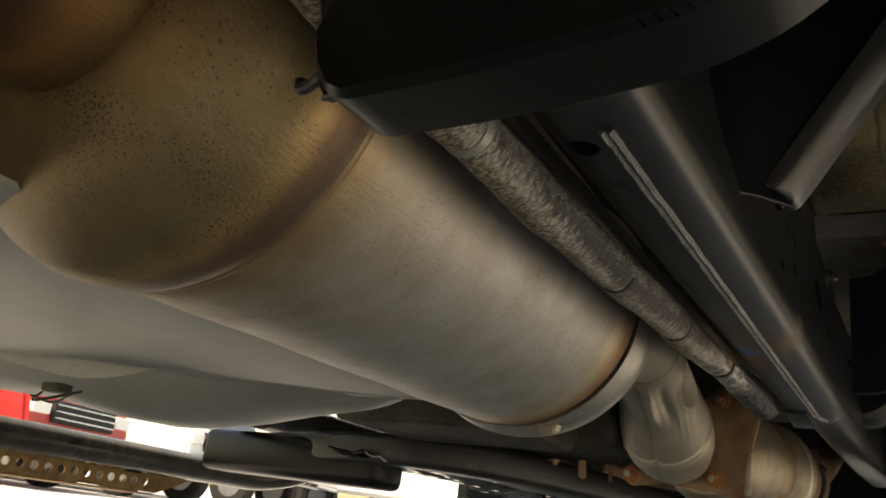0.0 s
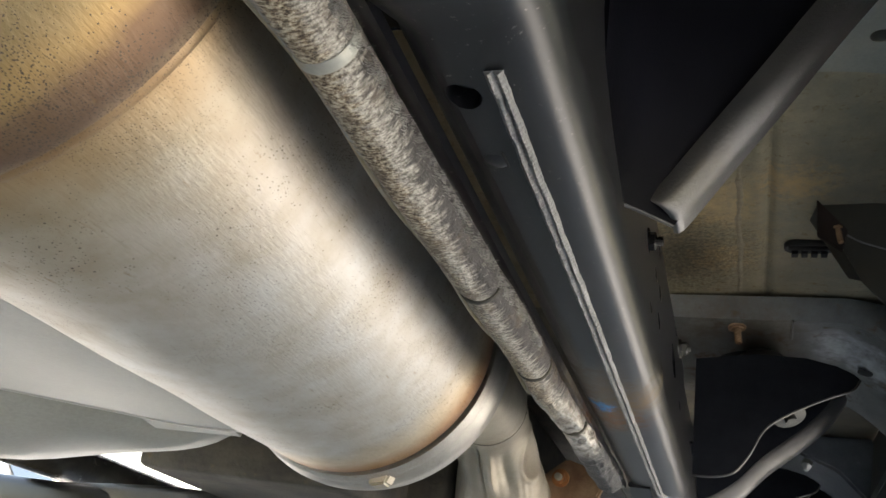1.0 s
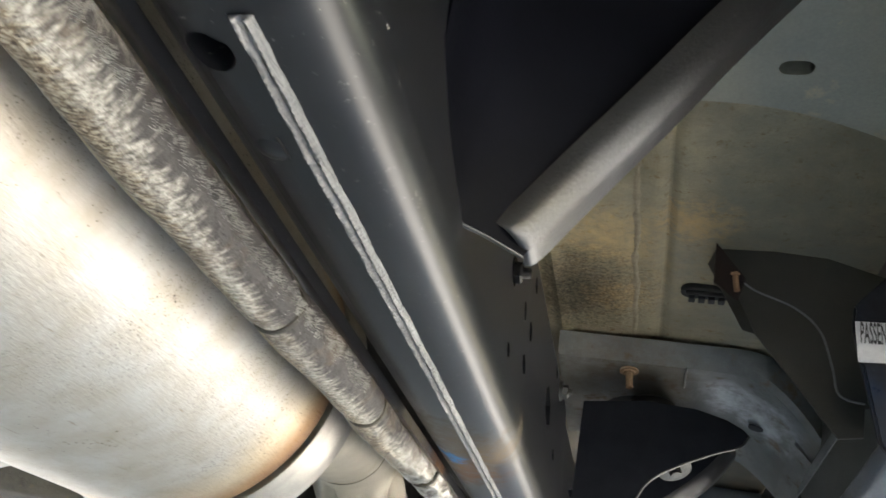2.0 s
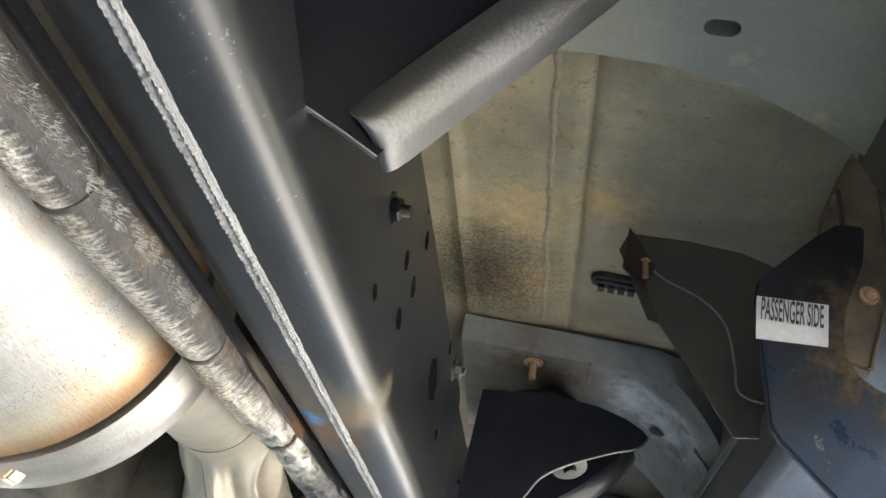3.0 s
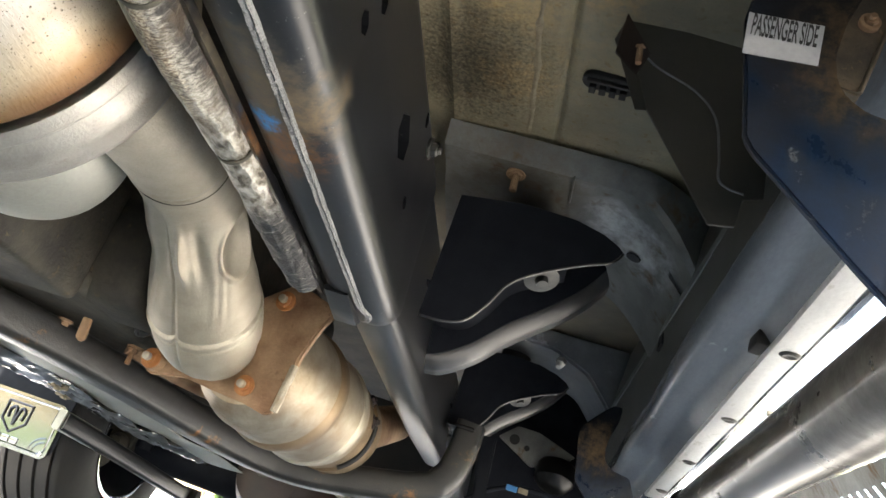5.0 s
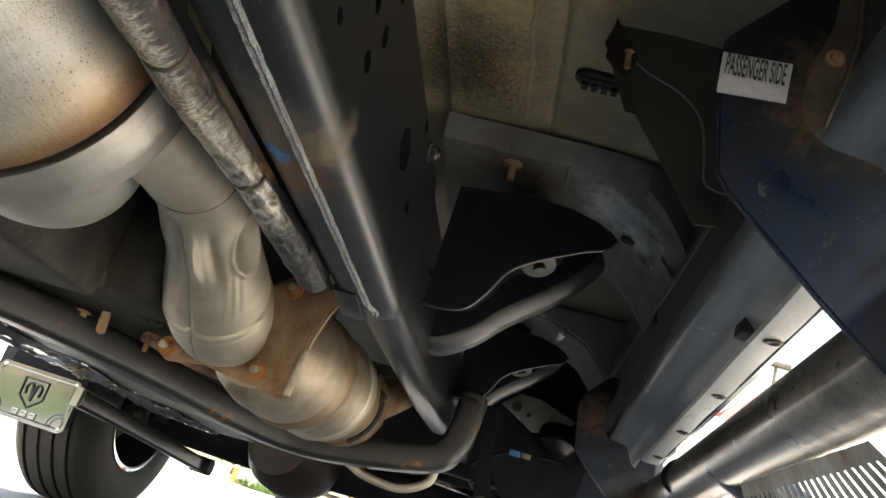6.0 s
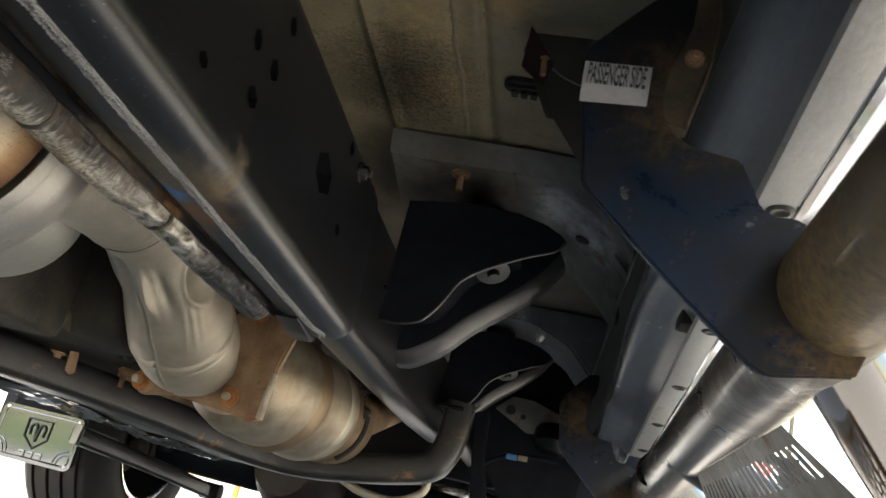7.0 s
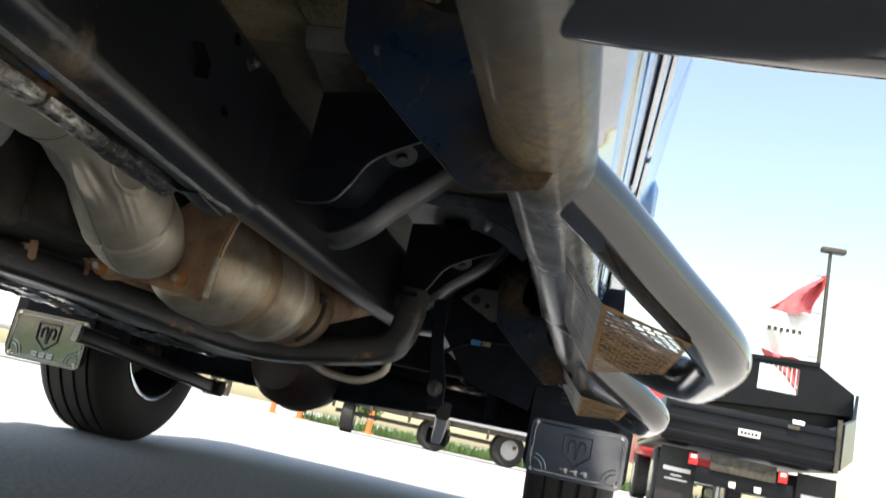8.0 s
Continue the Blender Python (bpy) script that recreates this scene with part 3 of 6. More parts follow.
def lathe(profile, base, direction, seg=64, closed=False):
    """Turn (along, radius) pairs round an axis."""
    d = Vector(direction).normalized()
    base = Vector(base)
    n = d.orthogonal().normalized()
    b = d.cross(n)
    bm = bmesh.new()
    rings = []
    for s, r in profile:
        rings.append([bm.verts.new(base + d * s + (n * math.cos(2 * math.pi * k / seg) + b * math.sin(2 * math.pi * k / seg)) * max(r, 1e-4)) for k in range(seg)])
    pairs = list(zip(rings, rings[1:]))
    if closed:
        pairs.append((rings[-1], rings[0]))
    for r0, r1 in pairs:
        for k in range(seg):
            bm.faces.new((r0[k], r0[(k + 1) % seg], r1[(k + 1) % seg], r1[k]))
    if not closed:
        bm.faces.new(rings[0][::-1])
        bm.faces.new(rings[-1])
    return bm


def extrude(poly, vec, bevel=0.0, segments=2):
    """A flat polygon of 3D points given a thickness along vec."""
    bm = bmesh.new()
    a = [bm.verts.new(p) for p in poly]
    b = [bm.verts.new(Vector(p) + Vector(vec)) for p in poly]
    bm.faces.new(a[::-1])
    bm.faces.new(b)
    for k in range(len(a)):
        j = (k + 1) % len(a)
        bm.faces.new((a[k], a[j], b[j], b[k]))
    if bevel:
        bmesh.ops.recalc_face_normals(bm, faces=bm.faces)
        bmesh.ops.bevel(bm, geom=list(bm.edges), offset=bevel, segments=segments, affect="EDGES")
    return bm


def sheet(grid, thick):
    """A sheet through rows of points, with a thickness along its normals."""
    bm = bmesh.new()
    rows = [[bm.verts.new(p) for p in row] for row in grid]
    for r0, r1 in zip(rows, rows[1:]):
        for k in range(len(r0) - 1):
            bm.faces.new((r0[k], r0[k + 1], r1[k + 1], r1[k]))
    bmesh.ops.recalc_face_normals(bm, faces=bm.faces)
    bmesh.ops.solidify(bm, geom=list(bm.faces), thickness=thick)
    return bm


def bolt(at, direction, r=0.009, h=0.008, washer=True, shank=0.0):
    """A hexagon head on a washer, with a threaded end past it."""
    parts = [lathe([(0.003, r * 0.92), (0.0035, r), (h - 0.001, r), (h, r * 0.85)], at, direction, 6)]
    if washer:
        parts.append(lathe([(0, r * 1.45), (0.003, r * 1.45), (0.0035, r * 1.3)], at, direction, 20))
    if shank:
        pr = [(h - 0.001, r * 0.52)]
        k = h
        while k < h + shank:
            pr += [(k, r * 0.56), (k + 0.0008, r * 0.48)]
            k += 0.0016
        parts.append(lathe(pr, at, direction, 12))
    return join(*parts)

# ---- ground ----
def ground():
    bm = bmesh.new()
    bmesh.ops.create_grid(bm, x_segments=2, y_segments=2, size=600)
    single("ground", bm, "ground", "pale worn concrete yard in sun and shade", "ground", kind="structure", smooth=0, frame_of=WORLD)


ground()


def cut(ob, cutters):
    """Take the cutters' volume out of a part."""
    tool = new("tool", finish(join(*cutters), 0))
    tool.matrix_world = ob.matrix_world
    tool.parent, tool.matrix_parent_inverse = ob.parent, ob.matrix_parent_inverse
    mod = ob.modifiers.new("cut", "BOOLEAN")
    mod.object, mod.operation, mod.solver = tool, "DIFFERENCE", "EXACT"
    bpy.context.view_layer.update()
    me = bpy.data.meshes.new_from_object(ob.evaluated_get(bpy.context.evaluated_depsgraph_get()))
    ob.modifiers.remove(mod)
    ob.data = me
    bpy.data.objects.remove(tool)
    me.set_sharp_from_angle(angle=radians(30))
    return ob


def shifted(bms, parent):
    for bm in bms:
        bmesh.ops.translate(bm, verts=bm.verts, vec=-Vector(parent["off"]))
    return bms


# ---- chassis ----
RX0, RX1, RZ0, RZ1 = 0.337, 0.4105, 0.480, 0.682


def rail_section(x0, x1, z0, z1, r, n=6):
    pts = []
    for cx, cz, a0 in ((x1 - r, z0 + r, -90), (x1 - r, z1 - r, 0), (x0 + r, z1 - r, 90), (x0 + r, z0 + r, 180)):
        for k in range(n + 1):
            a = radians(a0 + 90 * k / n)
            pts.append((cx + r * math.cos(a), cz + r * math.sin(a)))
    return pts


def leaning(sec, lean):
    """Draws the outer wall of a section inwards with height."""
    low = min(z for x, z in sec) + 0.027
    return [(x - lean * max(0, z - low) if x > 0.37 else x, z) for x, z in sec]


def loft(sections):
    """sections: (y, [(x, z), ...]) of equal counts."""
    bm = bmesh.new()
    rings = [[bm.verts.new((x, y, z)) for x, z in pts] for y, pts in sections]
    n = len(rings[0])
    for a, b in zip(rings, rings[1:]):
        for k in range(n):
            bm.faces.new((a[k], a[(k + 1) % n], b[(k + 1) % n], b[k]))
    bm.faces.new(rings[0][::-1])
    bm.faces.new(rings[-1])
    return bm


def frame_rail(name, side, label):
    t = thing(name, (0.37 * side, 0.6, 0.48), label, "frame rail")

    def flip(sec):
        return [(side * x, z) for x, z in sec]
    rear = loft([(y, flip(leaning(rail_section(RX0 - g, RX1 + g * 0.3, RZ0 - g, RZ1 + 0.004, 0.026), 0.085))) for y, g in ((-2.2, 0.009), (0.285, 0.009), (0.305, 0.011), (0.322, 0.006), (0.345, 0.0), (0.8, 0.0), (1.17, 0.0), (1.20, 0.001), (1.222, -0.003))])
    a = part("rear_section", rear, "rail", t, "black painted box section with a rounded lower corner")
    front = loft([(y, flip(leaning(rail_section(RX0 + 0.006, RX1 - 0.004, z, z + 0.19, 0.024), 0.085))) for y, z in ((1.2, 0.488), (1.6, 0.498), (2.02, 0.510), (2.4, 0.53), (2.9, 0.60), (3.9, 0.62))])
    part("front_section", front, "rail", t)
    return t, a


rail, rail_rear = frame_rail("frame_rail", 1, "black painted steel frame rail with a pale weld seam")
frame_rail("frame_rail", -1, "black painted steel frame rail in shade")


def hex_cut(y, z, h, w):
    pts = [(0, h), (w, h * 0.45), (w, -h * 0.45), (0, -h), (-w, -h * 0.45), (-w, h * 0.45)]
    return extrude([(0.386, y + b, z + a) for b, a in pts], (0.03, 0, 0))


cut(rail_rear, shifted([hex_cut(0.782, 0.590, 0.009, 0.007), hex_cut(0.837, 0.642, 0.009, 0.007), hex_cut(0.821, 0.660, 0.004, 0.003), hex_cut(0.822, 0.591, 0.010, 0.008),
                        hex_cut(0.797, 0.552, 0.009, 0.009), hex_cut(0.717, 0.529, 0.006, 0.006), hex_cut(0.990, 0.588, 0.022, 0.025), hex_cut(1.070, 0.564, 0.007, 0.008), hex_cut(1.064, 0.655, 0.009, 0.008),
                        hex_cut(1.190, 0.672, 0.006, 0.006), lathe([(-0.005, 0.0088), (0.012, 0.0088)], (0.361, 0.3855, 0.480), (0, 0, 1), 24)], rail))
part("rail_bolt", bolt((0.3985, 1.108, 0.650), (1, 0, 0), 0.008, 0.010, True, 0.004), "darksteel", rail, "bare steel bolt")
part("rail_nut", bolt((0.4010, 0.712, 0.586), (1, 0, 0), 0.0078, 0.009, True, 0.006), "black", rail, "black nut")
part("dent", lathe([(0, 0.0065), (0.0006, 0.0055), (0.0014, 0.003), (0.0016, 0.0)], (0.3630, 0.4365, 0.4803), (0, 0, -1), 20), "rail", rail)
part("nick", extrude([(0.3675, 0.428, 0.4800), (0.3687, 0.4285, 0.4800), (0.3690, 0.441, 0.4800), (0.3680, 0.4405, 0.4800)], (0, 0, -0.0009), 0.0002), "void", rail, "dark gouge")


def weld_bead():
    rnd = random.Random(4)
    bm = bmesh.new()
    n, w = 1300, 9
    rows = []
    drift = 0.0
    for k in range(n):
        y = 0.369 + k * (1.202 - 0.369) / (n - 1)
        drift = 0.96 * drift + rnd.uniform(-0.00007, 0.00007)
        x = 0.3795 + drift
        if y > 1.16:
            x += 0.006 * math.sin((y - 1.16) * 70)
        half = 0.0046 + 0.0006 * noise.noise((y * 60, 0, 0)) + 0.0004 * noise.noise((y * 300, 5, 0))
        row = []
        for u in range(w):
            a = u / (w - 1) * 2 - 1
            h = 0.0030 * (1 - a * a) ** 0.5 * (0.62 - 0.38 * math.cos(2 * math.pi * a)) * (1 + 0.13 * math.sin((y + 0.002 * abs(a)) * 1700)) + 0.0007 * noise.noise((y * 210, a * 3, 2))
            row.append(bm.verts.new((x + a * half, y, 0.4803 - max(h, 0) - 0.0002)))
        rows.append(row)
    for r0, r1 in zip(rows, rows[1:]):
        for u in range(w - 1):
            bm.faces.new((r0[u], r0[u + 1], r1[u + 1], r1[u]))
    bm.faces.new(rows[0])
    bm.faces.new(rows[-1][::-1])
    return bm


part("weld_seam", weld_bead(), "weld", rail, "ragged bare weld seam")
part("seam_lip", loft([(y, [(0.329, 0.484), (0.337, 0.4792), (0.340, 0.4792), (0.340, 0.4865), (0.329, 0.4875)]) for y in (-0.5, 0.3, 0.7, 1.0, 1.15)]), "rail", rail)
part("sleeve_end", loft([(y, rail_section(0.345, 0.372, 0.4775 - d, 0.484, 0.003, 2)) for y, d in ((1.13, 0.0), (1.17, 0.004), (1.205, 0.006), (1.212, 0.002))]), "rail", rail)

# ---- exhaust ----
AX = Vector((-0.0608, 1, 0.0231)).normalized()
CAN = Vector((0.1295, 0.5, 0.5281))
CR = 0.1406


def on_axis(y):
    return CAN + AX * ((y - 0.5) / AX.y)


exhaust = thing("exhaust_canister", on_axis(0.55), "dull stainless exhaust canister with a heat-tinted rear dome", "exhaust canister")
part("shell", lathe([(0.0, CR - 0.0005), (0.003, CR + 0.0006), (0.02, CR + 0.0004)] + [(0.02 + 0.46 * k / 14, CR + 0.0004 + 0.0005 * math.sin(k * 1.3)) for k in range(1, 15)] + [(0.505, CR + 0.0002), (0.511, CR - 0.003), (0.513, CR - 0.011)], on_axis(0.309), AX, 160), "shell", exhaust, "brushed grey stainless cylinder")
part("rear_dome", lathe([(0.004, CR - 0.002), (0.0, CR + 0.0015), (-0.012, CR + 0.0045), (-0.03, CR + 0.0055), (-0.045, CR + 0.002), (-0.062, CR - 0.012), (-0.078, CR - 0.035), (-0.090, CR - 0.062), (-0.097, CR - 0.080), (-0.10, CR - 0.10)], on_axis(0.307), AX, 160), "cone", exhaust, "bronze heat-tinted dome with soot specks")
part("weld_ring", lathe([(-0.004, CR + 0.001), (-0.002, CR + 0.0018), (0.001, CR + 0.0020), (0.003, CR + 0.0014), (0.005, CR + 0.0002)], on_axis(0.307), AX, 160), "shell", exhaust, "browned weld ring")
part("clamp_ring", lathe([(0.004, CR - 0.012), (-0.003, CR - 0.004), (-0.004, CR + 0.001), (0.000, CR + 0.004), (0.007, CR + 0.005), (0.009, CR + 0.0035), (0.011, CR + 0.0025), (0.014, CR + 0.0045), (0.024, CR + 0.0075), (0.036, CR + 0.0068), (0.040, CR + 0.0045), (0.052, CR + 0.004), (0.066, CR - 0.003), (0.080, CR - 0.016), (0.090, CR - 0.038), (0.096, CR - 0.068), (0.108, CR - 0.080), (0.12, CR - 0.083)], on_axis(0.828), AX, 160), "ring_steel", exhaust, "bright rolled end ring")
part("inlet_pipe", tube(smooth_line([tuple(on_axis(0.225)), (0.150, 0.17, 0.520), (0.125, 0.11, 0.545), (0.06, 0.02, 0.60), (0.0, -0.2, 0.66), (0.0, -0.6, 0.66)], 10), 0.066, 48), "cone", exhaust)
_c = on_axis(0.850)
part("ring_tab", extrude([_c + Vector((0.034, -0.014, -CR + 0.002)), _c + Vector((0.056, -0.014, -CR + 0.008)), _c + Vector((0.054, -0.018, -CR - 0.003)), _c + Vector((0.038, -0.018, -CR - 0.007))], (0, 0.018, 0), 0.002), "pipe", exhaust, "folded clamp tab")

pipe = thing("exhaust_pipe", (0.11, 1.2, 0.53), "beige crimped exhaust elbow bolted to a rusty flange", "exhaust pipe")
PIPE = smooth_line([(0.150, 0.87, 0.535, 0.056), (0.175, 0.95, 0.540, 0.054), (0.172, 1.05, 0.550, 0.053), (0.153, 1.15, 0.557, 0.053), (0.141, 1.22, 0.545, 0.056), (0.135, 1.28, 0.531, 0.059), (0.124, 1.35, 0.511, 0.069), (0.112, 1.42, 0.493, 0.0765), (0.110, 1.47, 0.477, 0.072), (0.114, 1.515, 0.468, 0.055)], 34)


def bell(v, c, w):
    return math.exp(-((v - c) / w) ** 2)


def pressed(y, f):
    """Depth of the pressed folds at a distance along the elbow and an angle from straight down (degrees, outboard positive)."""
    c = -10 + 20 * (y - 1.16)
    run = min(1, max(0, (y - 1.13) / 0.03))
    d = -0.0075 * bell(f, c, 2.4) * run * (0.5 + 0.5 * bell(y, 1.20, 0.07))
    d -= 0.0022 * run * min(1, max(0, (c - f) / 5)) * bell(f, c, 34) * min(1, max(0, (1.49 - y) / 0.08))
    d -= 0.013 * bell(f, -22, 8) * bell(y, 1.200, 0.045)
    d += 0.0115 * bell(f, 8, 4.2) * bell(y, 1.218, 0.036)
    d -= 0.0085 * bell(f, 28, 9) * bell(y, 1.228, 0.045)
    d -= 0.004 * bell(y, 1.19, 0.035) * bell(f, 30, 45)
    r = math.hypot((y - 1.245) / 0.046, (f - 86) / 30)
    d -= 0.012 * (1 - min(1, r) ** 2) if r < 1 else 0
    d += 0.0022 * bell(r, 1.1, 0.12)
    d += 0.0007 * math.sin(f * 0.55 + 60 * (y - 1.3)) * bell(y, 1.30, 0.04) * (bell(f, -45, 22) + 0.7 * bell(f, 48, 18))
    seam = 1.375 + 0.0003 * abs(f - c) - 0.006 * bell(f, c, 6)
    d += 0.0016 if seam < y < seam + 0.011 else 0
    d -= 0.0036 * bell(y, seam - 0.0025, 0.0026) + 0.0026 * bell(y, seam + 0.0135, 0.0026)
    d -= 0.0024 * bell(y, 1.083, 0.0018)
    d += 0.0012 * bell(y, 1.075, 0.004)
    return d


def elbow():
    bm = tube([tuple(p) for p in PIPE], seg=288)
    rows = np.array([p[:4] for p in PIPE])
    for v in bm.verts:
        y = v.co.y
        cx, cz = np.interp(y, rows[:, 1], rows[:, 0]), np.interp(y, rows[:, 1], rows[:, 2])
        out = Vector((v.co.x - cx, 0, v.co.z - cz))
        if out.length > 0.01:
            v.co += out.normalized() * (pressed(y, math.degrees(math.atan2(out.x, -out.z))) + 0.0006 * noise.noise(v.co * 40))
    return bm


part("elbow", elbow(), "pipe", pipe)
k = min(range(len(PIPE)), key=lambda i: abs(PIPE[i][1] - 1.083))
part("joint_line", lathe([(-0.0007, 0.050), (-0.0007, 0.0534), (0.0007, 0.0534), (0.0007, 0.050)], PIPE[k][:3], Vector(PIPE[k + 1][:3]) - Vector(PIPE[k - 1][:3]), 64), "dark", pipe, "dark joint line")
FL = Vector((0.125, 1.525, 0.470))
FN = Vector((0.12, 1, 0.05)).normalized()


def flange():
    x = Vector((1, -0.12, 0)).normalized()
    z = x.cross(FN)
    hull = [(-0.128, -0.040), (-0.126, -0.054), (-0.112, -0.066), (-0.085, -0.062), (-0.05, -0.056), (0.0, -0.062), (0.05, -0.066), (0.088, -0.074), (0.100, -0.066), (0.106, -0.045), (0.110, 0.02), (0.124, 0.070), (0.136, 0.092), (0.125, 0.106), (0.090, 0.118), (0.065, 0.126), (0.045, 0.112), (-0.02, 0.06), (-0.09, -0.018), (-0.117, -0.026)]
    return extrude([FL + x * a + z * b for a, b in hull], FN * 0.014, 0.003)


part("flange", flange(), "rust", pipe, "rusty triangular flange")
for p in ((0.183, 1.510, 0.561), (0.172, 1.522, 0.427), (0.022, 1.526, 0.423)):
    part("flange_bolt", bolt(Vector(p) + FN * -0.004, -FN, 0.0105, 0.010, True, 0.008), "rust_bright", pipe, "orange rusty bolt")
    part("bolt_end", lathe([(0, 0.0062), (0.010, 0.006), (0.011, 0.0045)], Vector(p) - FN * 0.012, -FN, 14), "pipe", pipe, "pale bolt end")
part("flange_rib", tube(smooth_line([tuple(FL + Vector((0.103, -0.012, -0.066))), tuple(FL + Vector((0.105, -0.013, -0.03))), tuple(FL + Vector((0.107, -0.013, 0.005)))], 6), 0.0058, 12, True, lambda k, a: 1 + 0.25 * noise.noise((k * 0.8, a, 4.0))), "scale_edge", pipe, "pale scaled rib")
part("flange_lug", lathe([(0, 0.017), (0.01, 0.016), (0.02, 0.012)], (0.022, 1.54, 0.425), -FN, 24), "rust", pipe)

conv = thing("catalytic_converter", (0.2, 1.8, 0.49), "tarnished steel converter body ahead of the flange", "converter")
CD = Vector((0.17, 1, 0.01)).normalized()
CB = Vector((0.145, 1.56, 0.478))
part("body", lathe([(0, 0.075), (0.02, 0.092), (0.06, 0.101), (0.13, 0.103), (0.166, 0.104), (0.170, 0.101), (0.20, 0.1005), (0.29, 0.101), (0.33, 0.095), (0.36, 0.086), (0.43, 0.076), (0.435, 0.05)], CB, CD, 96), "tarnish", conv)
part("browned_ridge", lathe([(0.128, 0.1025), (0.134, 0.1055), (0.150, 0.1075), (0.164, 0.1068), (0.169, 0.1035), (0.171, 0.100)], CB, CD, 96), "heat_band", conv, "heat-browned rolled ridge")
part("outlet_band", lathe([(0.268, 0.1005), (0.272, 0.1035), (0.288, 0.1035), (0.292, 0.100)], CB, CD, 64), "pipe", conv, "bright rolled band")
part("outlet_shell", lathe([(0.292, 0.0985), (0.350, 0.094), (0.356, 0.088), (0.384, 0.087), (0.390, 0.092), (0.43, 0.089), (0.450, 0.082), (0.456, 0.070)], CB, CD, 64), "heat_band", conv, "rust-streaked outlet shell")
part("clamp_slot", tube([tuple(CB + CD * 0.372 + Vector((0.0895 * math.sin(a), 0, -0.0895 * math.cos(a)))) for a in np.linspace(0.55, 1.75, 20)], 0.0060, 10), "void", conv, "dark open clamp slot")
for a in (1.80, 2.25):
    part("clamp_bolt", bolt(CB + CD * 0.352 + Vector((0.090 * math.sin(a), 0, -0.090 * math.cos(a))), (math.sin(a), 0, -math.cos(a)), 0.0095, 0.010, True, 0.004), "reddark", conv, "dark rusty clamp bolt")
part("sensor_boss", lathe([(0, 0.014), (0.012, 0.014), (0.013, 0.010), (0.03, 0.010)], (0.262, 2.0, 0.510), (0.6, -0.8, -0.1), 12), "void", conv, "dark sensor boss")
part("front_pipe", tube(smooth_line([(0.225, 1.98, 0.48), (0.25, 2.1, 0.52), (0.24, 2.5, 0.62)], 6), 0.045, 24), "rust", conv)

hose = thing("sleeved_line", (0.325, 0.75, 0.467), "silver foil heat sleeve on a line along the rail", "heat sleeve")
HOSE = smooth_line([(0.325, 0.10, 0.485), (0.319, 0.25, 0.470), (0.3195, 0.334, 0.4705), (0.3235, 0.45, 0.4665), (0.3265, 0.545, 0.4655), (0.3255, 0.63, 0.470), (0.323, 0.708, 0.474), (0.321, 0.78, 0.476), (0.323, 0.877, 0.480), (0.3235, 1.0, 0.482), (0.323, 1.10, 0.484), (0.323, 1.15, 0.486)], 44)


def crumple(k, a):
    """Radius along the sleeve: fine cross ripples on the woven run, long creases on the foil run, nipped at the bands."""
    y = HOSE[min(k, len(HOSE) - 1)][1]
    nip = sum(-0.12 * math.exp(-((y - b) / 0.007) ** 2) for b in (0.334, 0.545, 0.708, 0.877))
    end = 0.16 * min(1, max(0, (y - 0.90) / 0.10)) - 0.55 * max(0, (y - 1.125) / 0.025) ** 2
    if y < 0.72:
        f = 0.045 * noise.noise((y * 22, a * 1.2, 3.0)) + 0.022 * noise.noise((y * 190 + 2 * a, a * 0.8, 9.0)) + 0.03 * noise.noise((y * 60, a * 2.0, 5.0))
    else:
        f = 0.10 * noise.noise((y * 26, a * 2.2, 3.0)) - 0.09 * abs(noise.noise((y * 30 + 1.5 * a, a * 3.0, 7.0))) + 0.05 * noise.noise((y * 90, a * 4.0, 9.0))
    return 1 + f + nip + end


def fibre_fringe():
    """Short tufts of glass fibre along the sleeve's outboard edge."""
    rnd = random.Random(12)
    bm = bmesh.new()
    rows = [p for p in HOSE if 0.24 < p[1] < 0.66]
    for tuft in range(420):
        p = rows[int(rnd.random() * (len(rows) - 1))]
        a, lean, reach = radians(rnd.gauss(4, 9)), rnd.gauss(0.15, 0.25), rnd.uniform(0.0018, 0.0042)
        for hair in range(9):
            b = a + radians(rnd.gauss(0, 5))
            root = Vector((p[0] + 0.0143 * math.cos(b), p[1] + rnd.gauss(0, 0.0011), p[2] - 0.0143 * math.sin(b)))
            out = Vector((math.cos(b), lean + rnd.gauss(0, 0.25), -math.sin(b) - 0.1)).normalized() * reach * rnd.uniform(0.6, 1.1)
            w = Vector((0, rnd.uniform(0.00012, 0.00026), 0))
            q = [bm.verts.new(v) for v in (root - w, root + w, root + out, root + Vector((0, 0, 0.0003)))]
            for f in ((0, 1, 2), (0, 2, 3), (1, 3, 2)):
                bm.faces.new([q[k] for k in f])
    return bm


part("sleeve_seam", tube([(p[0] - 0.0138, p[1], p[2] - 0.006 + 0.002 * math.sin(p[1] * 40)) for p in HOSE[52:300]], 0.0016, 8, True, crumple), "rubseam", hose, "frayed beige seam")
tagged(part("fibre_fringe", fibre_fringe(), "fibre", hose, "frayed grey glass fibres"), kind="stuff")
part("sleeve", tube([tuple(p) for p in HOSE], 0.0149, 48, True, crumple), "foil", hose)
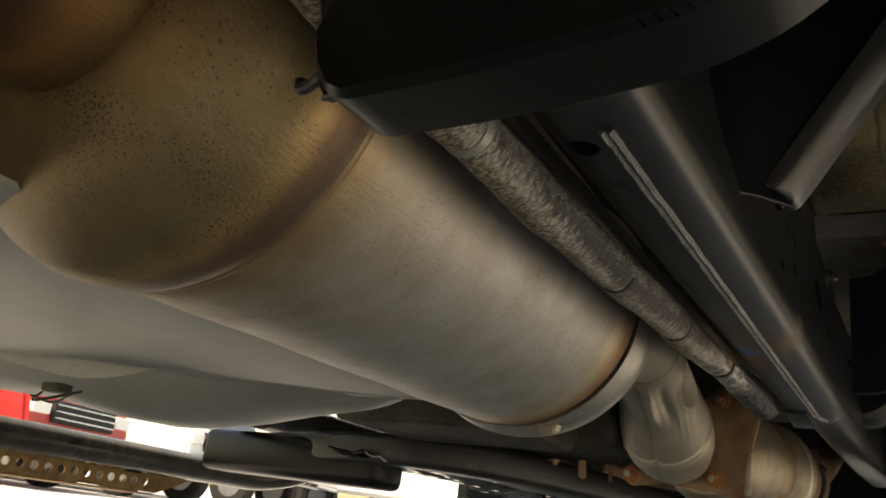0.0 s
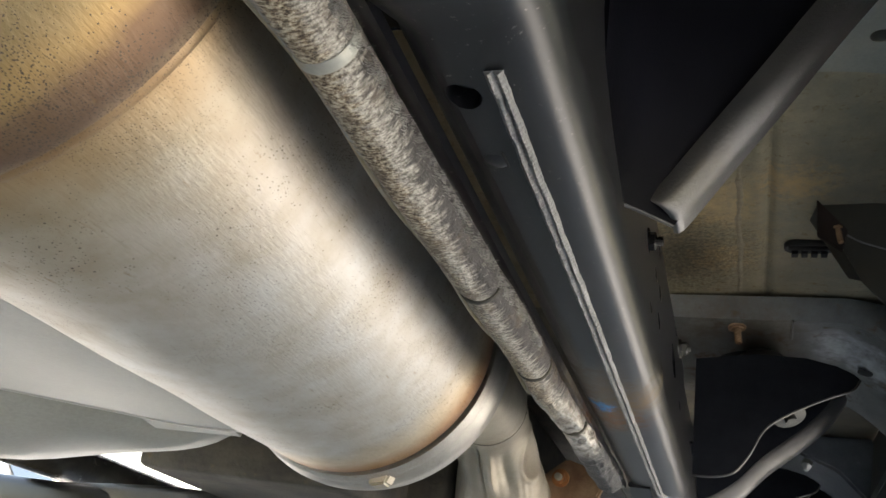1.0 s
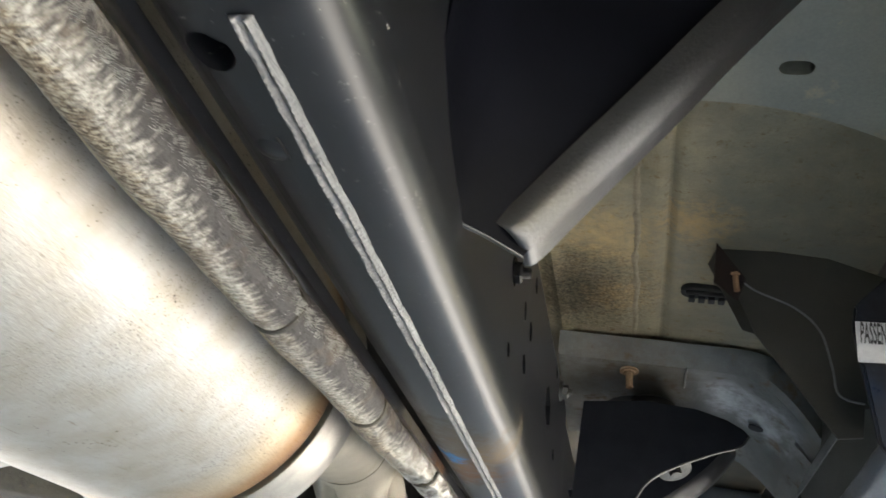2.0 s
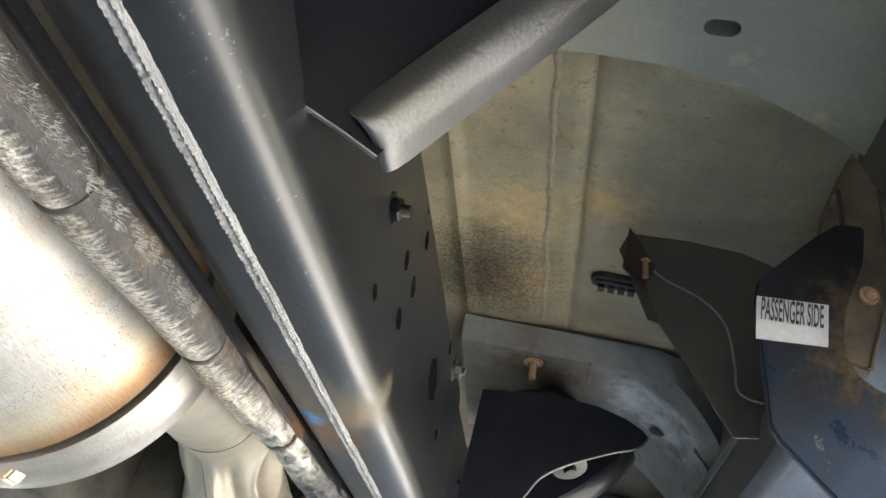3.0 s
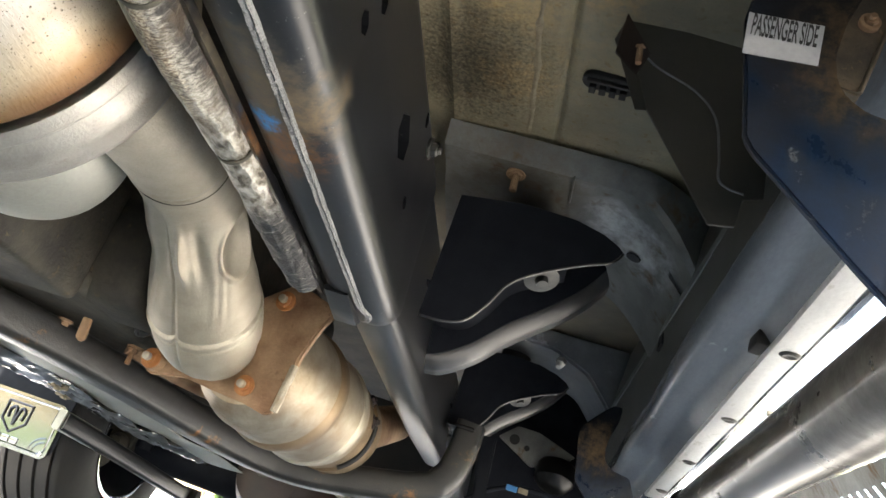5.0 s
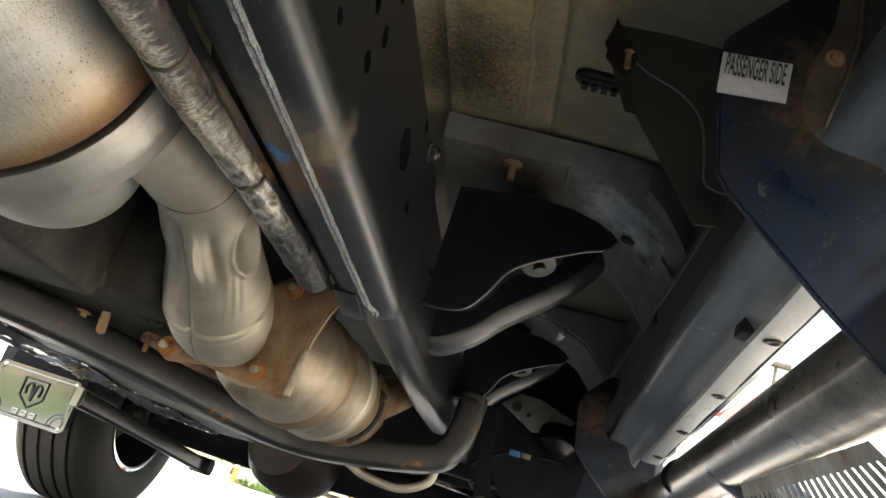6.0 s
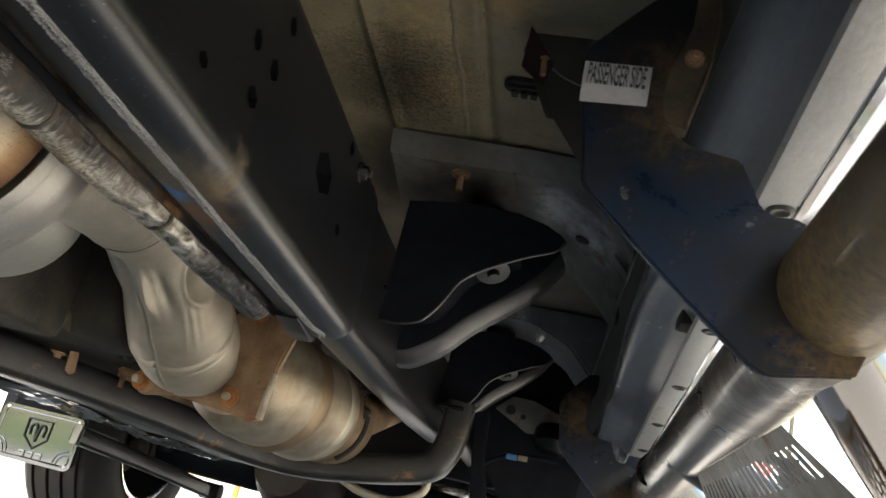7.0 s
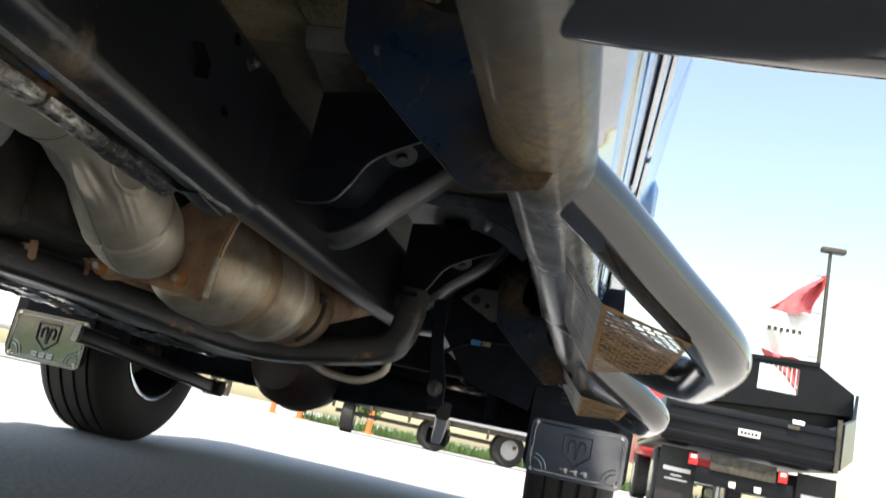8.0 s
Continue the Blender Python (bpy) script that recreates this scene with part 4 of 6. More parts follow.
for y in (0.334, 0.545, 0.708, 0.877):
    k = min(range(len(HOSE)), key=lambda i: abs(HOSE[i][1] - y))
    wide = 0.0032 if y < 0.4 else 0.0019
    part("band", lathe([(-wide, 0.0125), (-wide, 0.0142), (-wide * 0.6, 0.0147), (wide * 0.6, 0.0147), (wide, 0.0142), (wide, 0.0125)], HOSE[k][:3], Vector(HOSE[k + 1][:3]) - Vector(HOSE[k - 1][:3]), 28), "shield" if y < 0.4 else "dark", hose, "grey retaining band" if y < 0.4 else "dark retaining band")

# ---- bar and plate close behind ----
near = thing("rear_crossmember", (0.6, 0.2, 0.42), "black cross tube with a bent plate across the rail", "crossmember")
BAR = [(float(a), float(b)) for a, b in smooth_line([(0.350, 0.4097), (0.399, 0.4106), (0.4307, 0.413), (0.4523, 0.4151), (0.4705, 0.4187), (0.4936, 0.430), (0.515, 0.455), (0.53, 0.52)], 4)]
part("bar", extrude([(x, 0.235, z) for x, z in BAR] + [(0.532, 0.235, 0.62), (0.430, 0.235, 0.62), (0.428, 0.235, 0.466), (0.345, 0.235, 0.464), (0.331, 0.235, 0.440), (0.335, 0.235, 0.4249), (0.342, 0.235, 0.414)], (0, -0.034, 0), 0.003, 1), "shade_black", near)
LIP = [(float(a), float(b)) for a, b in smooth_line([(0.3352, 0.4167), (0.388, 0.4213), (0.418, 0.4256), (0.427, 0.4317), (0.432, 0.442)], 5)]
part("plate", sheet([[(x, 0.212 - 0.005 * math.sin(v * 2.2) - 0.02 * v * v, z + 0.066 * v) for x, z in [(0.331, 0.4233)] + LIP] for v in np.linspace(0, 1, 9)], 0.003), "shade_black", near, "bent black plate")
part("plate_rim", tube([(x, 0.2105, z) for x, z in LIP], 0.0012, 8), "edge", near, "worn bare rim")
part("plate_hook", tube(smooth_line([(0.320, 0.213, 0.4275), (0.3225, 0.2115, 0.4235), (0.327, 0.2115, 0.4245), (0.3305, 0.212, 0.4275), (0.333, 0.212, 0.424)], 5), 0.0024, 10), "darksteel", near, "bare bent tip")

# ---- shield and casings on the inner side of the canister ----
shield = thing("heat_shield", (-0.2, 0.5, 0.42), "grey pressed heat shield panel beside the canister", "heat shield")
part("panel", sheet([[(x, -1.2 + (0.735 + 0.47 * min(0, x - 0.05) + 1.2) * v, 0.405 + 0.035 * (1 - v) ** 2 + 0.10 * max(0, x - 0.02)) for x in np.linspace(-0.55, 0.115, 14)] for v in np.linspace(0, 1, 24)], 0.004), "shield", shield)
part("rolled_edge", tube([(x, 0.737 + 0.47 * min(0, x - 0.05), 0.4035 + 0.10 * max(0, x - 0.02)) for x in np.linspace(-0.55, 0.113, 20)], 0.0035, 10), "steel", shield, "bright rolled edge")


def casing():
    bm = lathe([(0, 0.05), (0.006, 0.095), (0.03, 0.113), (0.09, 0.124), (0.16, 0.122), (0.23, 0.107), (0.28, 0.083), (0.32, 0.052), (0.326, 0.02)], (-0.215, 0.640, 0.482), (0.05, 1, 0.0), 56)
    for v in bm.verts:
        v.co.x = -0.33 + (v.co.x + 0.2) * 2.6
        v.co.y += 0.42 * (v.co.x + 0.2)
        v.co.z += 0.006 * math.sin(v.co.x * 26)
    return bm


case = thing("transfer_case", (-0.2, 0.7, 0.42), "grey rounded casing tucked below the heat shield", "casing")
part("housing", casing(), "shield", case)
cx, cz = -0.2440, 0.358
part("clip", join(box(cx - 0.014, cx + 0.016, 0.517, 0.533, cz - 0.003, cz + 0.006, 0.002), tube(smooth_line([(cx - 0.030, 0.53, cz - 0.003), (cx - 0.010, 0.51, cz - 0.014), (cx + 0.010, 0.515, cz - 0.010), (cx + 0.035, 0.53, cz)], 5), 0.0015, 6), tube(smooth_line([(cx - 0.03, 0.52, cz - 0.008), (cx, 0.525, cz - 0.013), (cx + 0.04, 0.515, cz - 0.006)], 5), 0.0013, 6)), "dark", case, "small clip with wire")
part("bracket", sheet([[(0.03 - 0.10 * u, 0.72 + 0.06 * v, 0.420 - 0.006 * v) for u in (0, 0.5, 1)] for v in (0, 1)], 0.004), "shield", case)

def tail_housing():
    bm = bmesh.new()
    bmesh.ops.create_uvsphere(bm, u_segments=40, v_segments=24, radius=1.0)
    for v in bm.verts:
        x, y, z = v.co
        v.co = Vector((0.015 + 0.100 * x, 1.05 + 0.135 * y, 0.560 + 0.122 * (abs(z) ** 0.8) * (1 if z > 0 else -1)))
    return bm


part("tail_housing", tail_housing(), "shield", case, "pale rounded tail housing")
part("seam_rib", tube([(0.015 + 0.100 * math.cos(a) * 0.55, 1.05 + 0.135 * math.sin(a) * 0.55, 0.4575) for a in np.linspace(2.4, 5.6, 24)], 0.003, 8), "shield", case)

trans = thing("transmission", (-0.15, 1.6, 0.5), "grimy dark transmission housing with ribs and studs", "transmission")
part("housing", box(-0.40, 0.03, 1.42, 2.4, 0.462, 0.80, 0.04, 4), "dark", trans)
part("oil_pan", box(-0.38, -0.02, 1.34, 1.80, 0.446, 0.48, 0.012, 3), "dark", trans)
part("side_cover", box(-0.36, -0.020, 1.110, 1.345, 0.430, 0.60, 0.012, 3), "dark", trans, "boxy black cover")
part("side_cover", box(-0.24, 0.046, 1.352, 1.492, 0.447, 0.60, 0.022, 3), "dark", trans, "boxy black cover")
part("hose_tab", extrude([(-0.030, 1.392, 0.426), (-0.018, 1.392, 0.426), (-0.017, 1.398, 0.398), (-0.024, 1.400, 0.394), (-0.031, 1.398, 0.399)], (0.0, 0.006, 0.001), 0.001), "rust", trans, "tan metal tab")
part("plug", lathe([(0, 0.0125), (0.006, 0.0125), (0.007, 0.010), (0.0045, 0.008), (0.004, 0.006), (0.011, 0.0055), (0.012, 0.0035)], (0.010, 1.481, 0.452), (0.55, -0.2, -0.8), 20), "darksteel", trans, "steel plug")
for x, y in ((-0.13, 1.52), (-0.03, 1.56), (-0.24, 1.46)):
    part("stud", bolt((x, y, 0.437), (0, 0, -1), 0.008, 0.01, True, 0.018), "rust", trans, "rusty stud")
for k in range(5):
    part("cooling_rib", box(-0.385, 0.0, 1.84 + k * 0.09, 1.85 + k * 0.09, 0.448, 0.47, 0.003), "dark", trans)
part("link_arm", tube(smooth_line([(-0.06, 1.60, 0.440), (0.0, 1.66, 0.430), (0.06, 1.72, 0.428)], 5), 0.011, 12), "rust", trans, "tan linkage arm")

xm = thing("crossmember", (0.1, 2.05, 0.40), "black crossmember with rust chips bolted under the rails", "crossmember")
XM = smooth_line([(0.459, 2.07, 0.585), (0.456, 2.07, 0.52), (0.442, 2.07, 0.468), (0.395, 2.07, 0.432), (0.2, 2.06, 0.394), (0.08, 2.03, 0.388), (-0.02, 1.92, 0.396), (-0.09, 1.72, 0.404), (-0.17, 1.52, 0.408), (-0.28, 1.395, 0.41), (-0.45, 1.365, 0.41), (-0.75, 1.42, 0.40)], 10)


def beam(points, wide, tall, r):
    """A rounded box section swept along a line and kept upright."""
    sec = rail_section(-wide, wide, -tall, tall, r, 4)
    bm = bmesh.new()
    P = [Vector(p[:3]) for p in points]
    rings = []
    for k, p in enumerate(P):
        d = (P[min(k + 1, len(P) - 1)] - P[max(k - 1, 0)]).normalized()
        flat_dir = Vector((d.x, d.y, 0.0001)).normalized()
        across = Vector((-flat_dir.y, flat_dir.x, 0))
        up = across.cross(d)
        rings.append([bm.verts.new(p + across * a + up * b) for a, b in sec])
    n = len(sec)
    for r0, r1 in zip(rings, rings[1:]):
        for k in range(n):
            bm.faces.new((r0[k], r0[(k + 1) % n], r1[(k + 1) % n], r1[k]))
    bm.faces.new(rings[0][::-1])
    bm.faces.new(rings[-1])
    return bm


part("beam", beam([tuple(p) for p in XM], 0.040, 0.029, 0.013), "rail_chip", xm)
part("far_arm", box(-0.90, -0.42, 1.345, 1.45, 0.337, 0.425, 0.018, 3), "shade_black", xm)
part("end_plate", box(0.414, 0.470, 2.02, 2.13, 0.565, 0.573, 0.002), "black", xm)
part("lower_hose", tube(smooth_line([(0.16, 2.1, 0.41), (0.238, 2.13, 0.378), (0.281, 2.13, 0.364), (0.357, 2.12, 0.361), (0.411, 2.12, 0.390), (0.419, 2.12, 0.425)], 8), 0.009, 14), "pipe", xm, "pale ribbed hose")


# ---- cab mounts ----
def cab_mount(y0, y1, dz, label):
    """An open channel: a flat near wall with a thin lip, a dark roof inside and a far wall with a broad rolled foot."""
    t = thing("cab_mount", (0.41, y0, 0.6 + dz), label, "mount bracket", group="cab mounts")
    low = [(float(a), float(b)) for a, b in smooth_line([(0.405, 0.550 + dz), (0.435, 0.551 + dz), (0.462, 0.560 + dz), (0.483, 0.588 + dz), (0.502, 0.624 + dz), (0.533, 0.649 + dz), (0.585, 0.677 + dz), (0.618, 0.691 + dz), (0.630, 0.708 + dz)], 5)]
    foot = [(float(a), float(b)) for a, b in smooth_line([(0.405, 0.535 + dz), (0.431, 0.541 + dz), (0.473, 0.571 + dz), (0.512, 0.613 + dz), (0.567, 0.661 + dz), (0.606, 0.702 + dz), (0.632, 0.742 + dz)], 7)]
    part("near_wall", extrude([(x, y0, z) for x, z in low] + [(0.622, y0, 0.716 + dz), (0.600, y0, 0.727 + dz), (0.560, y0, 0.737 + dz), (0.49, y0, 0.740 + dz), (0.405, y0, 0.728 + dz)], (0, 0.004, 0)), "satin", t)
    part("lip", tube([(a, y0 + 0.001, b) for a, b in low], 0.0017, 8), "edge", t, "thin pale lip")
    part("roof", sheet([[(x - 0.012, y, z + 0.050) for x, z in low if x < 0.585] for y in np.linspace(y0 + 0.004, y1 - 0.02, 5)], 0.003), "satin", t)
    r, rows = 0.020, []
    prof = [(y1 - 0.030, 0.085), (y1 - 0.030, 0.045)] + [(y1 - 0.030 + r - r * math.cos(radians(a)), r - r * math.sin(radians(a))) for a in (0, 12, 24, 36, 48, 60, 72, 84, 90)] + [(y1 + 0.012, 0.0)]
    for y, up in prof:
        rows.append([(x - up * 0.55, y, z + up * 0.85) for x, z in foot])
    part("far_wall", sheet(rows[:3], 0.004), "satin", t)
    part("rolled_foot", sheet(rows[2:], 0.004), "foot", t, "glossy rolled foot")
    part("slot_washer", lathe([(-0.05, 0.006), (-0.001, 0.006), (0, 0.024), (0.002, 0.024), (0.003, 0.009), (0.012, 0.008)], (0.537, y0 + 0.045, 0.662 + dz), (0.3, -0.35, -0.85), 24), "darksteel", t, "steel washer and bolt")
    part("bushing", lathe([(0, 0.030), (0.01, 0.034), (0.03, 0.034), (0.035, 0.026)], (0.50, (y0 + y1) / 2, 0.745 + dz), (0, 0, 1), 28), "rubber", t, "rubber bushing")
    return t


def gusset_mount(label):
    """A flat gusset whose outer edge rolls forward into a narrow flange."""
    t = thing("cab_mount", (0.41, 0.55, 0.57), label, "mount bracket", group="cab mounts")
    edge = [(0.436, 0.5195), (0.440, 0.520), (0.447, 0.528), (0.470, 0.563), (0.505, 0.615), (0.534, 0.660), (0.570, 0.712), (0.600, 0.752)]
    edge = [(float(a), float(b)) for a, b in smooth_line(edge, 5)]
    rows = []
    for y, inset in [(0.552, 0.022), (0.5522, 0.016)] + [(0.5522 + 0.014 * (1 - math.cos(radians(a))), 0.016 * (1 - math.sin(radians(a)))) for a in (15, 30, 45, 60, 75, 90)] + [(0.578, 0.0), (0.580, 0.0)]:
        rows.append([(x - 0.80 * inset, y, z + 0.50 * inset) for x, z in edge])
    part("rolled_flange", sheet(rows, 0.003), "edge", t, "rolled edge catching the light")
    lip = smooth_line([(0.4025, 0.470, 0.535), (0.4030, 0.495, 0.5215), (0.4035, 0.520, 0.5190), (0.4065, 0.540, 0.5200), (0.4200, 0.556, 0.5210), (0.4365, 0.567, 0.5175)], 6)
    n = len(lip)
    rows = []
    for v in np.linspace(0, 1, 12):
        top = [(0.4025 + (0.575 - 0.4025) * (k / (n - 1)) ** 1.4, 0.440 + 0.128 * k / (n - 1), 0.775) for k in range(n)]
        rows.append([tuple(float(p[a] * (1 - v) + q[a] * v) for a in range(3)) for p, q in zip(lip, top)])
    part("cheek", sheet(rows, 0.003), "cheek_black", t)
    part("lip", tube([tuple(p) for p in lip], 0.0016, 8), "edge", t, "thin pale lip")
    part("fixing_nut", bolt((0.4045, 0.605, 0.560), (1, 0, 0), 0.007, 0.010, False, 0.004), "darksteel", t)


gusset_mount("black pressed steel gusset bracket over the rail")
cab_mount(1.345, 1.552, 0.0, "black pressed steel cab mount bracket with a slotted web")
cab_mount(2.10, 2.26, 0.026, "black pressed steel cab mount bracket near the crossmember")

# ---- cab underside ----
FZ = 0.832
cab = thing("cab_floor", (0.0, 0.9, FZ), "grey-green painted cab floor with rust dust and overspray", "floor pan", kind="structure")


def floor_height(x, y):
    z = FZ
    for c, w, h in ((0.366, 0.008, -0.006), (0.468, 0.014, 0.003), (0.5025, 0.006, 0.007)):
        z += h * math.exp(-((x - c) / w) ** 2)
    return z + 0.003 * math.sin(x * 31 + 1) * math.sin(y * 9)


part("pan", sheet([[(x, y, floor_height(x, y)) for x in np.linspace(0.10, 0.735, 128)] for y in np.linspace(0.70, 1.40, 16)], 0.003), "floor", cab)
part("pan_outer", join(box(-0.86, 0.10, -2.0, 3.3, FZ, FZ + 0.03), box(0.10, 0.74, -2.0, 0.70, FZ + 0.004, FZ + 0.03)), "dark", cab, "darker floor around the pan")
part("toe_board", box(0.10, 0.74, 1.40, 3.3, FZ + 0.004, FZ + 0.03), "toe", cab, "brown dusty toe board")

def sealer():
    bm = bmesh.new()
    rows = []
    for k in range(90):
        y = 0.80 + k * 0.52 / 89
        c = 0.468 + 0.004 * noise.noise((y * 14, 0, 0))
        w = 0.0035 + 0.003 * noise.noise((y * 45, 2, 0)) + 0.002 * noise.noise((y * 130, 4, 0))
        w = max(w, 0.0006)
        rows.append([bm.verts.new((c + w * u, y, floor_height(c + w * u, y) - 0.0012 * (1 - u * u) - 0.0036)) for u in (-1, -0.5, 0, 0.5, 1)])
    for a, b in zip(rows, rows[1:]):
        for u in range(4):
            bm.faces.new((a[u], a[u + 1], b[u + 1], b[u]))
    return bm


part("sealer_line", sealer(), "sealer", cab, "ragged dried sealer line")
ARC = [(0.30, 0.786), (0.417, 0.784), (0.461, 0.782), (0.504, 0.782), (0.575, 0.788), (0.63, 0.805), (0.69, 0.834), (0.735, 0.862)]
arch = part("arch_plate", extrude([(x, y, 0.808) for x, y in [(float(a), float(b)) for a, b in smooth_line(ARC, 6)]] + [(0.735, -1.6, 0.808), (0.30, -1.6, 0.808)], (0, 0, 0.022), 0.0015), "bodygrey", cab, "paler pressed plate with a slotted hole")
cut(arch, shifted([extrude([(0.593 + a, 0.739 + b, 0.80) for a, b in [(0.0055 + 0.008 * math.cos(t), 0.008 * math.sin(t)) for t in np.linspace(-1.57, 1.57, 8)] + [(-0.0055 + 0.008 * math.cos(t), 0.008 * math.sin(t)) for t in np.linspace(1.57, 4.71, 8)]], (0, 0, 0.04))], cab))


def cross_sill():
    def drop(x):
        return 0.0 if x < 0.60 else 0.10 * ((x - 0.60) / 0.14) ** 1.8
    xs = np.linspace(0.36, 0.738, 30)
    rows = [[(x, 1.318 + 0.05 * max(0, (x - 0.62) / 0.12) ** 2, FZ - 0.009 - 0.3 * drop(x)) for x in xs],
            [(x, 1.327 + 0.05 * max(0, (x - 0.62) / 0.12) ** 2, 0.803 - drop(x)) for x in xs],
            [(x, 1.338 + 0.05 * max(0, (x - 0.62) / 0.12) ** 2, 0.793 - drop(x)) for x in xs],
            [(x, 1.40 + 0.04 * max(0, (x - 0.62) / 0.12) ** 2, 0.790 - drop(x)) for x in xs],
            [(x, 1.42, 0.783 - drop(x)) for x in xs],
            [(x, 1.62, 0.770 - 1.15 * drop(x)) for x in xs],
            [(x, 1.63, FZ) for x in xs]]
    return sheet(rows, 0.003)


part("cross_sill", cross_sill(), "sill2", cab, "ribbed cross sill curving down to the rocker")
part("sill_seam", box(0.541, 0.544, 1.330, 1.40, 0.787, 0.792, 0.001), "sill2", cab)
part("sill_stud", bolt((0.463, 1.365, 0.792), (0.1, -0.1, -1), 0.0095, 0.006, True, 0.024), "rust", cab, "rusty stud")
part("sill_nut", bolt((0.60, 2.02, 0.765), (-0.2, -0.5, -1), 0.011, 0.016, False, 0.01), "steel", cab)
part("rear_sill", extrude([(0.36, 2.05, FZ), (0.36, 2.05, 0.80), (0.58, 2.05, 0.79), (0.66, 2.05, 0.755), (0.73, 2.05, 0.68), (0.738, 2.05, FZ)], (0, 0.22, 0), 0.006), "sill", cab)
part("bush_recess", lathe([(0, 0.062), (0.003, 0.058), (0.012, 0.05), (0.013, 0.01)], (0.485, 1.50, 0.7755), (0, 0.1, 1), 32), "void", cab)
part("sill_slot", lathe([(0, 0.011), (0.0015, 0.011), (0.002, 0.008)], (0.650, 1.455, 0.7605), (-0.25, 0, -1), 20), "void", cab, "dark oval slot")
part("sill_recess", extrude([(0.455, 1.500, 0.7805), (0.57, 1.496, 0.7805), (0.582, 1.51, 0.780), (0.582, 1.535, 0.779), (0.57, 1.546, 0.778), (0.455, 1.546, 0.778)], (0, 0, 0.003), 0.001), "void", cab, "dark elongated recess")
part("panel_slot", extrude([(0.7215, 1.515, 0.668), (0.7215, 1.545, 0.666), (0.7215, 1.548, 0.690), (0.7215, 1.518, 0.694)], (0.004, 0, 0), 0.0008), "void", cab)


def grommet():
    t = thing("floor_grommet", (0.556, 1.166, 0.826), "black slotted plastic grommet in the floor", "grommet")
    pts = [(0.018 + 0.014 * math.cos(a), 0.014 * math.sin(a)) for a in np.linspace(-1.57, 1.57, 9)] + [(-0.018 + 0.014 * math.cos(a), 0.014 * math.sin(a)) for a in np.linspace(1.57, 4.71, 9)]
    part("disc", extrude([(0.556 + a, 1.166 + b, 0.823) for a, b in pts], (0, 0, 0.008), 0.001), "rubber", t)
    for k in (-1.5, -0.5, 0.5, 1.5):
        part("finger", box(0.556 + k * 0.012 - 0.004, 0.556 + k * 0.012 + 0.004, 1.168, 1.180, 0.817, 0.824, 0.001), "rubber", t)
    part("rim", box(0.530, 0.582, 1.158, 1.162, 0.818, 0.824, 0.001), "rubber", t)


grommet()

liner = thing("splash_guard", (0.64, 1.05, 0.72), "dark grey folded sheet guard with a raised curved bead", "guard")
TRI = [(0.557, 1.05, 0.822), (0.62, 1.05, 0.824), (0.675, 1.05, 0.820), (0.735, 1.05, 0.80), (0.735, 1.05, 0.66), (0.705, 1.05, 0.650), (0.703, 1.05, 0.620), (0.680, 1.05, 0.616), (0.664, 1.05, 0.636), (0.649, 1.05, 0.658), (0.601, 1.05, 0.720)]
part("sheet", extrude(TRI, (0, 0.003, 0), 0.0006), "plastic", liner)
part("folded_edge", extrude([(0.557, 1.051, 0.822), (0.601, 1.051, 0.720), (0.590, 1.075, 0.735), (0.550, 1.075, 0.815)], (0.002, 0, 0), 0.0005), "plastic", liner)
part("tab", extrude([(0.557, 1.046, 0.828), (0.556, 1.046, 0.776), (0.582, 1.046, 0.755), (0.590, 1.046, 0.784)], (0, 0.003, 0), 0.0008), "reddark", liner, "dull red-brown folded tab")
part("bead", tube(smooth_line([(0.577, 1.0495, 0.790), (0.60, 1.0495, 0.772), (0.64, 1.0495, 0.755), (0.665, 1.0495, 0.730), (0.676, 1.0495, 0.69), (0.680, 1.0495, 0.665), (0.690, 1.0495, 0.657), (0.705, 1.0495, 0.655)], 8), 0.0012, 8), "sill", liner, "pale folded crease")
part("stud", bolt((0.578, 1.048, 0.792), (0.1, -0.2, -1), 0.0060, 0.005, False, 0.022), "rust", liner, "rusty stud")

def trim_edge(y):
    return max(0.752, 0.765 + 0.040 * (y - 0.7))


def trim_drop(y):
    """How far the lower edge of the rocker falls towards the front."""
    return 0.024 * max(0, y - 0.85)


sill = thing("rocker_sill", (0.75, 1.2, 0.58), "grey-blue inner rocker with worn paint", "rocker sill")


def rocker_profile(y):
    o = 0.026 * min(1, max(0, (y - 1.1) / 0.9))
    d = trim_drop(y)
    low = [(0.728 + o + (trim_edge(y) + 0.002 - 0.728 - o) * f, z - d) for f, z in ((0, 0.617), (0.12, 0.609), (0.30, 0.605), (0.52, 0.602), (0.72, 0.597), (1, 0.582))]
    return [(0.738, FZ), (0.729, 0.76), (0.724, 0.70), (0.7245 + 0.4 * o, 0.660 - 0.3 * d), (0.7245 + o, 0.630 - 0.7 * d)] + low


def dented(y, x, z):
    return (x + 0.0015 * math.sin(y * 13 + z * 40), y, z + 0.0018 * noise.noise((y * 7, x * 20, 3)) - 0.004 * math.exp(-((y - 1.12) / 0.03) ** 2 - ((x - 0.75) / 0.012) ** 2))


part("inner_panel", sheet([[dented(y, x, z) for x, z in rocker_profile(y)[:5]] for y in np.linspace(-1.5, 2.7, 80)], 0.003), "shaded_wall", sill, "inner sill wall in a darker, shaded tone")
part("rocker_tube", sheet([[dented(y, x, z) for x, z in smooth_line(rocker_profile(y)[4:], 3)] for y in np.linspace(-1.5, 2.5, 210)], 0.003), "worn", sill, "scuffed grey-blue rounded sill")
part("seam_flange", sheet([[(x, y, z) for x, z in ((0.7225, 0.706), (0.7205, 0.698), (0.7225, 0.690))] for y in np.linspace(0.9, 2.6, 40)], 0.002), "sill", sill)
